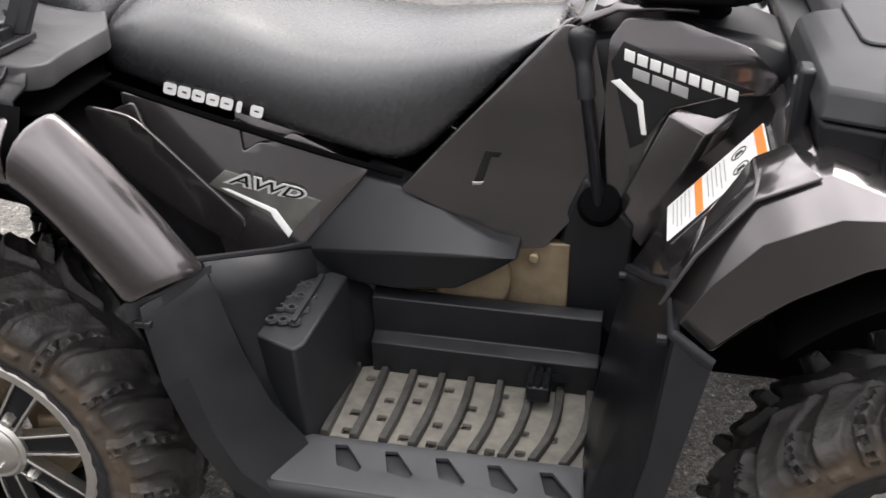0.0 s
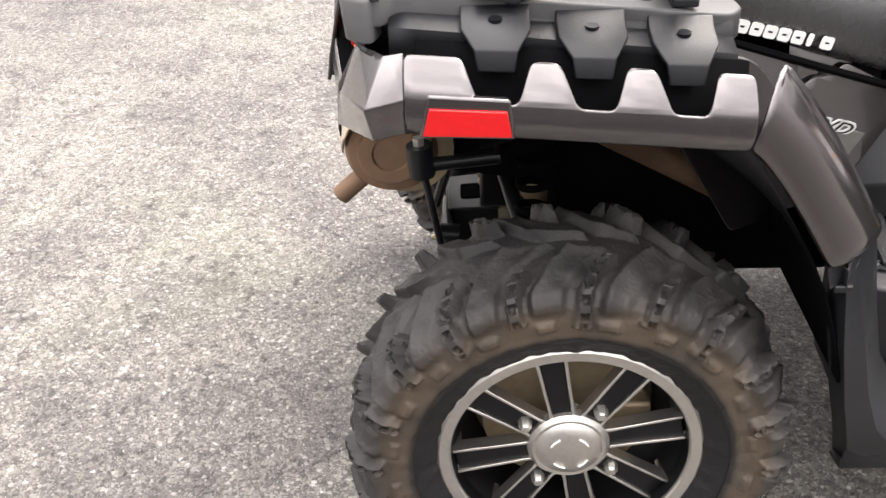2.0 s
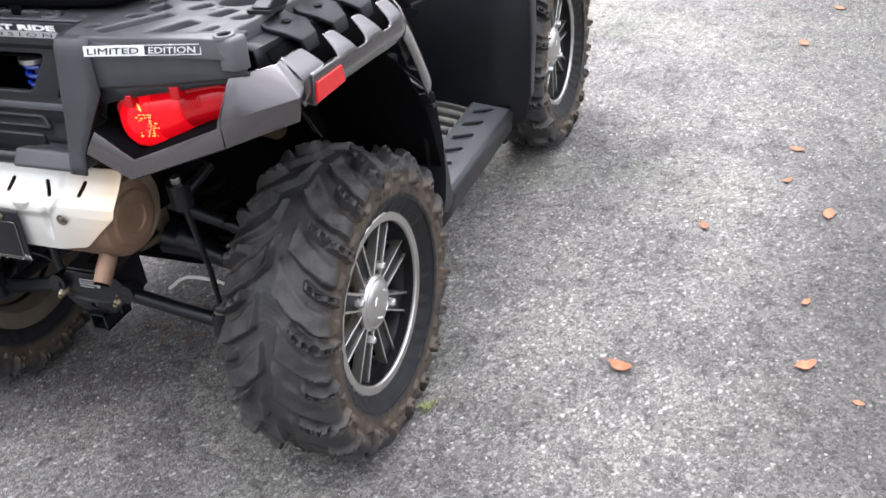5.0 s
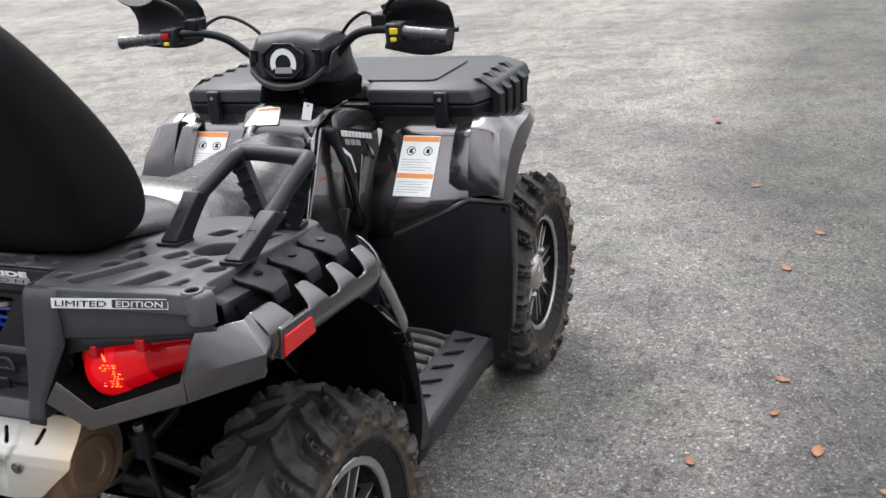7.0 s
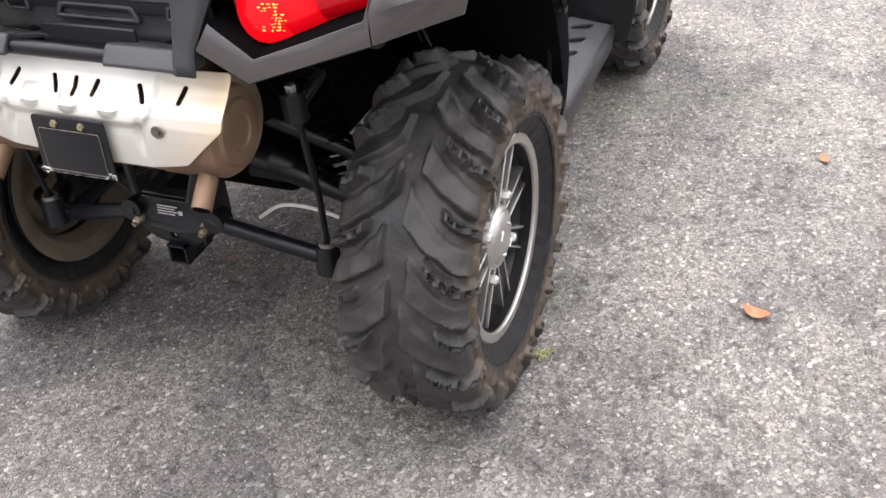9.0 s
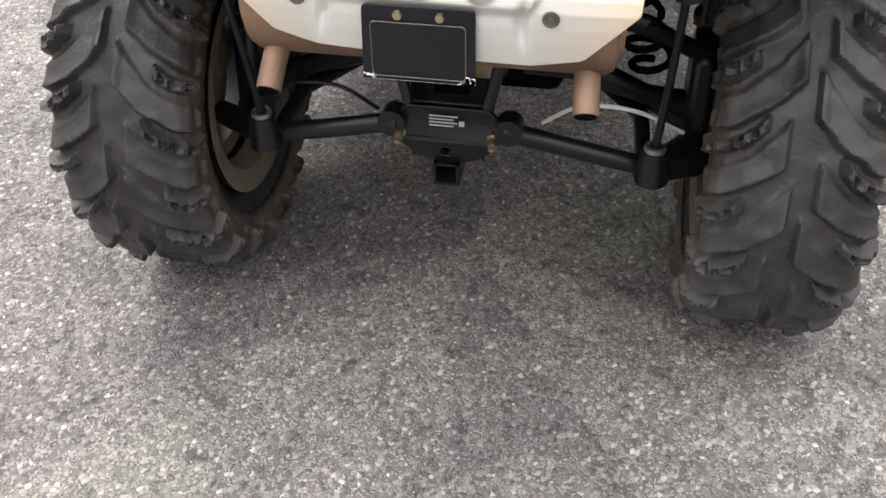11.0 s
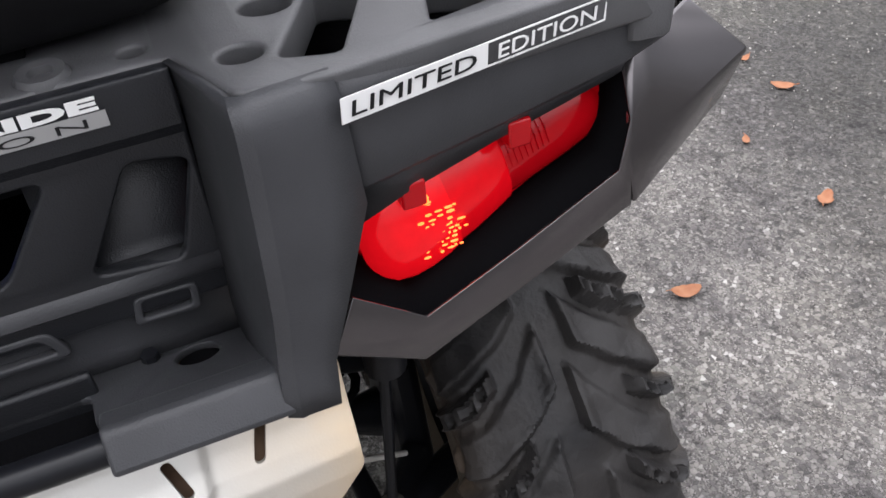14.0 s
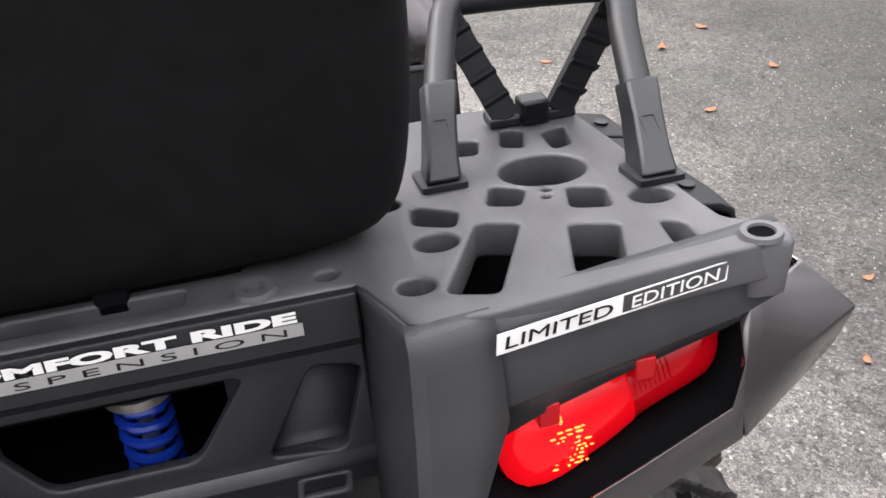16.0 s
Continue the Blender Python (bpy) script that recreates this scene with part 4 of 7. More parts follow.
BASE = rounded([(-0.286, 0.872), (-0.289, 0.834), (-0.332, 0.797), (-0.356, 0.801), (-0.492, 0.848), (-0.512, 0.872), (-0.506, 0.902), (-0.470, 0.909), (-0.410, 0.903), (-0.320, 0.890)], 0.012, 4)
base_loops = [[Vector((lens_x(y) + d, -0.40 + (y + 0.40) * k, 0.855 + (z - 0.855) * k)) for y, z in BASE] for k, d in ((0.98, 0.045), (1.0, 0.030), (0.99, 0.024), (0.96, 0.020))]
lamp_r, lamp_l = both("tail_lamp", loft(base_loops), REDDARK, atv, label="red tail lamp, lit", smooth=50)
for ob, mirror in zip((lamp_r, lamp_l), (1, -1)):
    def flip(b):
        for v in b.verts:
            v.co.y *= mirror
        return b

    part("lamp_dome", flip(loft(lamp_rings([(-0.296, 0.012), (-0.298, 0.022), (-0.303, 0.031), (-0.312, 0.040), (-0.326, 0.0450), (-0.340, 0.0462), (-0.355, 0.0450), (-0.366, 0.0425)]))), DOME, ob, "round red brake lamp dome", smooth=70)
    part("lamp_cone", flip(loft(lamp_rings([(-0.366, 0.0412), (-0.380, 0.0395), (-0.398, 0.0360), (-0.414, 0.0320), (-0.416, 0.0290)]))), LENS, ob, "red middle lens", smooth=70)
    part("outer_lens", flip(loft(lamp_rings([(-0.415, 0.0290), (-0.440, 0.0280), (-0.470, 0.0268), (-0.486, 0.0250), (-0.496, 0.0205), (-0.503, 0.0130), (-0.506, 0.0050)]))), REDDARK, ob, "darker slim outer lens", smooth=70)
    for k in range(8):
        y0 = -0.420 - 0.0046 * k
        arc_ = [(lens_x(y0) + 0.026 - 0.0292 * 0.62 * math.cos(t), mirror * (y0 + 0.006 * math.sin(t)), lens_z(y0) + 0.0292 * math.sin(t)) for t in np.linspace(0.1, 1.1, 6)]
        part("lens_rib", tube(arc_, 0.0007, 5), REDDARK, ob)
    glint = bmesh.new()
    rnd = random.Random(4)
    for row in range(9):
        gz = 0.824 + 0.0046 * row
        half = 0.021 - 0.0016 * abs(row - 3)
        gy = -0.352 - half
        while gy < -0.352 + half:
            w_ = rnd.uniform(0.0016, 0.0050)
            if rnd.random() < 0.72:
                m_ = Matrix.Translation((lens_x(gy) - 0.0010, mirror * gy, gz + rnd.uniform(-0.0008, 0.0008))) @ Matrix.Diagonal((0.5, w_ / 0.0024, rnd.uniform(0.5, 0.9), 1))
                bmesh.ops.create_icosphere(glint, subdivisions=1, radius=0.0018, matrix=m_)
            gy += w_ * 1.5 + 0.0012
    for k in range(7):
        gy = -0.342 - 0.0006 * k + rnd.uniform(-0.001, 0.001)
        m_ = Matrix.Translation((lens_x(gy) + 0.003, mirror * gy, 0.880 - 0.0022 * k)) @ Matrix.Diagonal((0.5, 0.8 + 0.22 * k, 0.7, 1))
        bmesh.ops.create_icosphere(glint, subdivisions=1, radius=0.0020, matrix=m_)
    tagged(part("lit_filament", glint, GLOW, ob, "glowing bulb facets"), kind="stuff")
    for y0, z0 in ((-0.334, 0.888), (-0.420, 0.902)):
        part("lamp_clip", box((lens_x(y0) - 0.006, mirror * y0 - 0.009, z0 - 0.012), (lens_x(y0) + 0.012, mirror * y0 + 0.009, z0 + 0.010)), REDDARK, ob, bevel=0.002)

# limited edition lettering: a white box with dark letters beside an outlined box with white letters
face_map = onto((-0.2912, -0.387, 0.9765), (0.168, -1, 0.0), (0.05, 0, 1))
SL = 0.12


def slanted(x0, x1, h, depth, inner=None):
    q = [(x0, -h), (x1, -h), (x1 + SL * 2 * h, h), (x0 + SL * 2 * h, h)]
    hol = []
    if inner:
        hol = [[(x0 + inner, -h + inner), (x1 - inner, -h + inner), (x1 - inner + SL * 2 * h, h - inner), (x0 + inner + SL * 2 * h, h - inner)]]
    return plate(q, hol, depth)


for nm, shp, mat_, dz in (
    ("badge_box", slanted(-0.100, 0.004, 0.0085, 0.001), WHITE, 0.0076),
    ("badge_frame", slanted(0.004, 0.100, 0.0085, 0.001, 0.001), WHITE, 0.0076),
):
    part(nm, bend(shp, lambda x, y, z, dz=dz: face_map(x, y, z + dz)), mat_, atv, "printed badge on the rear panel", smooth=0)
for txt, x0, wd, mat_ in (("LIMITED", -0.048, 0.090, INK), ("EDITION", 0.053, 0.080, WHITE)):
    lt = fit_width(lettering(txt, 0.0100, 0.0006, 0.12, grow=0.0), wd)
    part("badge_letters", bend(lt, lambda x, y, z, x0=x0: face_map(x + x0, y - 0.0049, z + 0.0088)), mat_, atv, smooth=0)

# rear fascia with the centre opening, spring, lettering and tool tray
fas = plate(
    [(-0.2055, 0.80), (0.2055, 0.80), (0.2055, 0.985), (-0.2055, 0.985)],
    [rounded([(-0.058, 0.855), (0.058, 0.855), (0.108, 0.926), (-0.108, 0.926)], 0.012, 4)]
    + [rounded([(k * 0.113, 0.843), (k * 0.178, 0.836), (k * 0.202, 0.915), (k * 0.160, 0.924)][::int(k)], 0.010, 4) for k in (1, -1)],
    0.012, 0.003)
slices(fas, 1, [0.935, 0.945])
fx = lambda z: -0.211 - 0.065 * (0.97 - z) - (0.006 if z > 0.94 else 0.0)
bend(fas, lambda u, v, w: Vector((fx(v) - w, -u, v)))
part("rear_fascia", fas, PLASTIC, atv, "black plastic rear fascia with an open centre", smooth=30)
for k in (1, -1):
    part("fascia_pocket", sheet([[(-0.222, k * y, 0.824), (-0.207, k * y, 0.842), (-0.203, k * y, 0.848), (-0.198, k * y, 0.935)] for y in (0.09, 0.15, 0.21)]), PLASTIC, atv, solid=0.003)
# near-black sheet stands for the shaded depth behind the open centre
part("rear_cavity_shade", prism([(0.0, -0.2, 0.78), (0.0, 0.2, 0.78), (0.0, 0.2, 0.95), (0.0, -0.2, 0.95)], (0.01, 0, 0)), DARK, atv)
strip_map = onto((-0.2250, -0.0180, 0.9745), (0, -1, 0), (0.0, 0, 1))
lt = fit_width(lettering("COMFORT RIDE", 0.0088, 0.0006, grow=0.07), 0.277)
part("fascia_letters", bend(lt, lambda x, y, z: strip_map(x, y - 0.003, z)), WHITE, atv, "white printed lettering on the rear fascia", smooth=0)
part("fascia_band", bend(plate([(-0.138, -0.0165), (0.142, -0.0165), (0.142, -0.0048), (-0.138, -0.0048)], [], 0.0008), lambda x, y, z: strip_map(x, y, z)), GREY, atv, smooth=0)
lt = fit_width(lettering("S U S P E N S I O N", 0.0066, 0.0004, grow=-0.01), 0.258)
part("band_letters", bend(lt, lambda x, y, z: strip_map(x, y - 0.0142, z + 0.0008)), INK, atv, smooth=0)
boss = lathe([(0.0, 0.010), (0.008, 0.010), (0.009, 0.016), (0.016, 0.017), (0.019, 0.012), (0.020, -0.02), (0.0, -0.02)], 24)
boss.transform(Matrix.Translation((-0.193, -0.129, 0.9735)) @ Matrix.Rotation(radians(90), 4, "X"))
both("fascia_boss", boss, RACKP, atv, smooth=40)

coil = []
for k in range(121):
    a = k / 120 * 2 * math.pi * 7.5
    coil.append(Vector((-0.150 + 0.021 * math.cos(a), -0.014 + 0.021 * math.sin(a), 0.886 - 0.13 * k / 120)))
spring = part("rear_shock", tube([(-0.150, -0.014, 0.93), (-0.150, -0.014, 0.75)], 0.008, 12), ALLOY, atv, "silver damper inside a blue coil spring")
part("coil_spring", tube(coil, 0.0054, 8), BLUE, spring, "blue coil spring")
part("spring_collar", tube([(-0.150, -0.014, 0.882), (-0.150, -0.014, 0.884), (-0.150, -0.014, 0.893), (-0.150, -0.014, 0.897)], [0.027, 0.030, 0.030, 0.022], 24), ALLOY, spring, "bright metal spring collar")

tray = plate(
    rounded([(-0.212, -0.208), (-0.318, -0.208), (-0.314, -0.088), (-0.262, -0.084), (-0.262, 0.084), (-0.314, 0.088), (-0.318, 0.208), (-0.212, 0.208)], 0.008, 3),
    [disc(-0.250, -0.164, 0.017), disc(-0.250, 0.164, 0.017)], 0.008, 0.002)
bend(tray, lambda u, v, w: Vector((u, v, 0.755 + 0.40 * (-0.233 - u) + w)))
part("tool_tray", tray, CORNERP, atv, "black plastic tray behind the rear fascia")
lip_rows = [[(-0.300, y, 0.789), (-0.324, y, 0.798), (-0.330, y, 0.796), (-0.347, y, 0.774), (-0.344, y, 0.769), (-0.300, y, 0.766)] for y in (-0.090, -0.14, -0.19, -0.236)]
both("tray_lip", loft(lip_rows), CORNERP, atv, bevel=0.003, label="black plastic rear lip of the tray")
# near-black plug just below the hole carries its shade
both("tray_hole_shade", tube([(-0.250, -0.164, 0.752), (-0.250, -0.164, 0.735)], 0.0185, 20), DARK, atv)
wall_rows = [[(-0.210, y, 0.838), (-0.221, y, 0.836), (-0.228, y, 0.831), (-0.2295, y, 0.824), (-0.221, y, 0.815), (-0.221, y, 0.785), (-0.222, y, 0.768), (-0.227, y, 0.757)] for y in (-0.207, -0.1, 0.0, 0.1, 0.207)]
part("tray_wall", sheet(wall_rows), CORNERP, atv, "black plastic wall between fascia and tray", solid=0.004, smooth=50)
wp = onto((-0.2255, -0.155, 0.803), (0, -1, 0), (0.12, 0, 1))
rim_ = plate(rounded([(-0.031, -0.015), (0.027, -0.017), (0.029, 0.016), (-0.026, 0.018)], 0.007, 4), [rounded([(-0.023, -0.009), (0.020, -0.010), (0.022, 0.011), (-0.020, 0.012)], 0.005, 4)], 0.010, 0.002)
both("tray_pocket", bend(rim_, lambda x, y, z: wp(x * 0.85, y * 0.72, z)), CORNERP, atv, label="raised rim of a small moulded pocket")
wp2 = onto((-0.2255, 0.0, 0.799), (0, -1, 0), (0.12, 0, 1))
part("centre_pocket", bend(plate(rounded([(-0.082, -0.014), (0.082, -0.014), (0.070, 0.012), (-0.070, 0.012)], 0.008, 4), [rounded([(-0.072, -0.008), (0.072, -0.008), (0.062, 0.006), (-0.062, 0.006)], 0.005, 4)], 0.010, 0.002), lambda x, y, z: wp2(x, y, z)), CORNERP, atv, "raised rim of the centre pocket")
both("tray_bolt", tube([(-0.236, -0.130, 0.758), (-0.236, -0.130, 0.768)], 0.007, 6), FRAME, atv)
part("grab_bar", tube([(-0.322, -0.10, 0.776), (-0.322, 0.10, 0.776)], 0.0125, 20), FRAME, atv, "round black steel grab bar")
part("bar_shelf", box((-0.30, -0.09, 0.752), (-0.235, 0.09, 0.756)), DARK, atv)
part("cover_plate", box((-0.262, -0.09, 0.752), (-0.254, 0.09, 0.790)), PLASTIC, atv, bevel=0.003)


# ---- stainless heat shield, plate holder and exhaust ----
slots = [((0.177, 0.758), (0.170, 0.722)), ((0.102, 0.758), (0.116, 0.724)), ((0.036, 0.757), (0.027, 0.723)), ((-0.005, 0.758), (-0.005, 0.724)), ((-0.045, 0.757), (-0.036, 0.724)), ((-0.114, 0.757), (-0.127, 0.723)), ((-0.187, 0.756), (-0.180, 0.722))]
sh_holes = []
for (y0, z0), (y1, z1) in slots:
    d = (Vector((y1, z1)) - Vector((y0, z0))).normalized()
    nrm = Vector((-d.y, d.x)) * 0.0042
    a, b = Vector((y0, z0)) + d * 0.004, Vector((y1, z1)) - d * 0.004
    pts = [a + Vector((nrm.x * math.cos(t) + -d.x * 0.0042 * math.sin(t), nrm.y * math.cos(t) + -d.y * 0.0042 * math.sin(t))) for t in [math.pi * k / 6 for k in range(7)]]
    pts += [b + Vector((-nrm.x * math.cos(t) + d.x * 0.0042 * math.sin(t), -nrm.y * math.cos(t) + d.y * 0.0042 * math.sin(t))) for t in [math.pi * k / 6 for k in range(7)]]
    sh_holes.append([tuple(p) for p in pts])
sh_out = [(0.252, 0.783), (0.254, 0.690), (0.186, 0.628), (0.130, 0.615), (-0.134, 0.612), (-0.195, 0.622), (-0.258, 0.683), (-0.252, 0.783)]
sh = plate(rounded(sh_out, 0.006, 3), sh_holes, 0.003, 0.0006)
slices(sh, 1, [0.63 + 0.003 * k for k in range(50)])
slices(sh, 0, [-0.24 + 0.004 * k for k in range(121)])


PROFILE = ((0.60, -0.3595, 0.60), (0.64, -0.3585, 0.6395), (0.66, -0.3565, 0.659), (0.68, -0.3525, 0.6775), (0.70, -0.3455, 0.6935), (0.72, -0.3345, 0.7065), (0.74, -0.3215, 0.7195), (0.765, -0.3085, 0.7375), (0.79, -0.298, 0.757))


def shield_point(y, v, w):
    """The shield's pressed form: leaning top, raised centre field, three pressed steps."""
    for (v0, x0, z0), (v1, x1, z1) in zip(PROFILE, PROFILE[1:]):
        if v <= v1:
            break
    t = (v - v0) / (v1 - v0)
    x, z = x0 + (x1 - x0) * t, z0 + (z1 - z0) * t
    ay = abs(y)
    edge_y = 0.146 - 0.25 * max(0.0, 0.72 - v)
    if v > 0.672:
        k = max(0.0, min(1.0, (edge_y - ay) / 0.008)) * min(1.0, (v - 0.672) / 0.02)
        x -= 0.008 * k * k * (3 - 2 * k)
    for c in (-0.072, 0.0, 0.072):
        # a pressed step: the slope runs on outward, then drops in a half round
        low = 0.690 + 0.013 * min(1.0, abs((y - c) / 0.0175) ** 2.5)
        rise = max(0.0, min(1.0, (v - low) / (0.711 - low))) * max(0.0, min(1.0, (0.738 - v) / 0.027))
        side = max(0.0, min(1.0, (0.0185 - abs(y - c)) / 0.004))
        x -= 0.011 * rise * side
    for c in (-0.120, 0.120):
        d = math.hypot((y - c - math.copysign(0.12 * (v - 0.665), c)) / 0.010, (v - 0.665) / 0.045)
        if d < 1:
            x += 0.009 * (1 - d * d) ** 2
    return Vector((x - w + 0.008 + 0.2 * y * y, y * (1 + 0.4 * max(0.0, v - 0.69)), z + 0.022 * y))


bend(sh, shield_point)
shield = part("heat_shield", sh, STEEL, atv, "stainless steel rear heat shield with slots and heat-tinted ends", smooth=50)
for y in (-0.155, 0.151):
    wash = lathe([(0.0, 0.0035), (0.0045, 0.0035), (0.005, 0.001), (0.0098, 0.0022), (0.0106, 0.0), (0.0, 0.0)], 24)
    wash.transform(Matrix.Translation((-0.3455, y, 0.674 + 0.025 * y)) @ Matrix.Rotation(radians(90), 4, "Z"))
    part("shield_bolt", wash, BOLT, shield, "worn bolt with a round washer")
holder = plate(rounded([(-0.069, 0.580), (0.071, 0.580), (0.068, 0.678), (-0.069, 0.678)], 0.008, 4), [], 0.004, 0.001)
bend(holder, lambda u, v, w: Vector((-0.364 - 0.06 * (0.678 - v) - w, u, v)))
hold = part("plate_holder", holder, FRAME, atv, "black number plate holder with scuffed lower edge", loc=(0.007, 0.0, 0.004))
pl = plate(rounded([(-0.057, 0.587), (0.057, 0.587), (0.057, 0.657), (-0.057, 0.657)], 0.006, 4), [], 0.002, 0.0006)
bend(pl, lambda u, v, w: Vector((-0.367 - 0.06 * (0.678 - v) - w, u, v)))
part("number_plate", pl, FRAME, hold, "blank dark number plate")
rim_line = plate(rounded([(-0.058, 0.586), (0.058, 0.586), (0.058, 0.658), (-0.058, 0.658)], 0.006, 4), [rounded([(-0.0572, 0.5868), (0.0572, 0.5868), (0.0572, 0.6572), (-0.0572, 0.6572)], 0.006, 4)], 0.002)
bend(rim_line, lambda u, v, w: Vector((-0.3675 - 0.06 * (0.678 - v) - w, u, v)))
part("plate_edge", rim_line, BOLT, hold, smooth=0)
part("bare_edge", box((-0.3716, -0.066, 0.5797), (-0.3700, 0.067, 0.5811)), WHITE, hold, "bare scuffed lower edge", bevel=0.0006)
scuffs = bmesh.new()
rnd = random.Random(7)
for k in range(70):
    end = -0.062 if rnd.random() < 0.55 else 0.064
    y = end + rnd.gauss(0, 0.007 if end < 0 else 0.004)
    y = max(-0.067, min(0.069, y))
    hgt = 0.0105 * rnd.random() ** 1.6 * (1.0 if end < 0 else 0.6)
    bmesh.ops.create_cube(scuffs, size=1, matrix=Matrix.Translation((-0.3713, y, 0.5808 + hgt / 2)) @ Matrix.Diagonal((0.0012, rnd.uniform(0.0012, 0.0045), 0.0012 + hgt, 1)))
tagged(part("scuffed_edge", scuffs, WHITE, hold, "bare scuffed lower edge", smooth=0), kind="stuff")
for y in (-0.027, 0.024):
    part("plate_bolt", tube([(-0.366, y, 0.667), (-0.371, y, 0.667)], [0.0065, 0.0055], 6), BRASS, hold, "zinc plated bolt")

muff = lathe([(0.0, 0.238), (0.028, 0.238), (0.030, 0.242), (0.05, 0.242), (0.054, 0.236), (0.068, 0.232), (0.074, 0.222), (0.075, 0.20), (0.075, -0.20), (0.074, -0.222), (0.068, -0.232), (0.054, -0.236), (0.05, -0.242), (0.030, -0.242), (0.028, -0.238), (0.0, -0.238)], 48)
muff.transform(Matrix.Translation((-0.262, 0, 0.637)))
exhaust = part("silencer", muff, RUST, atv, "rust-brown transverse exhaust silencer")
for s in (-1, 1):
    tp = tube(curve_points([(-0.285, s * 0.197, 0.60), (-0.318, s * 0.201, 0.575), (-0.352, s * 0.204, 0.545)], 12), 0.0165, 20)
    part("tail_pipe", tp, RUST, exhaust, "heat-tinted tail pipe")
    # near-black cap on the pipe end stands for its shaded inside
    part("pipe_bore_shade", tube([(-0.3515, s * 0.204, 0.5455), (-0.3535, s * 0.2042, 0.5437)], 0.0135, 16), DARK, exhaust)
    part("silencer_bracket", tube([(-0.24, s * 0.212, 0.637), (-0.24, s * 0.222, 0.637)], 0.077, 32), CAST, exhaust)
part("header_pipe", tube(curve_points([(-0.2, -0.12, 0.70), (-0.02, -0.24, 0.72), (0.10, -0.25, 0.665), (0.27, -0.22, 0.56)], 21), 0.026, 16), RUST, exhaust, "tan exhaust pipe under the fender")


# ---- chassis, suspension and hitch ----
# added solid blocks that stop the view through, shade put into their colour
part("frame_filler", box((0.0, -0.15, 0.34), (1.5, 0.15, 0.62)), DARK, atv, "near-black filler block for the frame and engine bay", bevel=0.02)
part("upper_filler", box((-0.15, -0.2, 0.62), (0.5, 0.2, 0.80)), DARK, atv, bevel=0.02)
part("differential", loft([ring((-0.10 + 0.05 * k, 0.0, 0.47), (1, 0, 0), r, 20) for k, r in enumerate((0.045, 0.075, 0.085, 0.08))]), CAST, atv, "tan cast rear gear case", smooth=40)
part("gear_cover", join(box((-0.112, -0.055, 0.425), (-0.02, 0.058, 0.535)), drum((-0.125, -0.030, 0.50), (-0.10, -0.030, 0.50), 0.020, 16), drum((-0.125, 0.034, 0.50), (-0.10, 0.034, 0.50), 0.014, 16), drum((-0.122, 0.0, 0.455), (-0.10, 0.0, 0.455), 0.010, 6)), CAST, atv, "tan cast gear case cover with bolts", bevel=0.005)
both("gear_case_rib", box((-0.12, -0.075, 0.44), (0.02, -0.06, 0.52)), FRAME, atv, bevel=0.006)
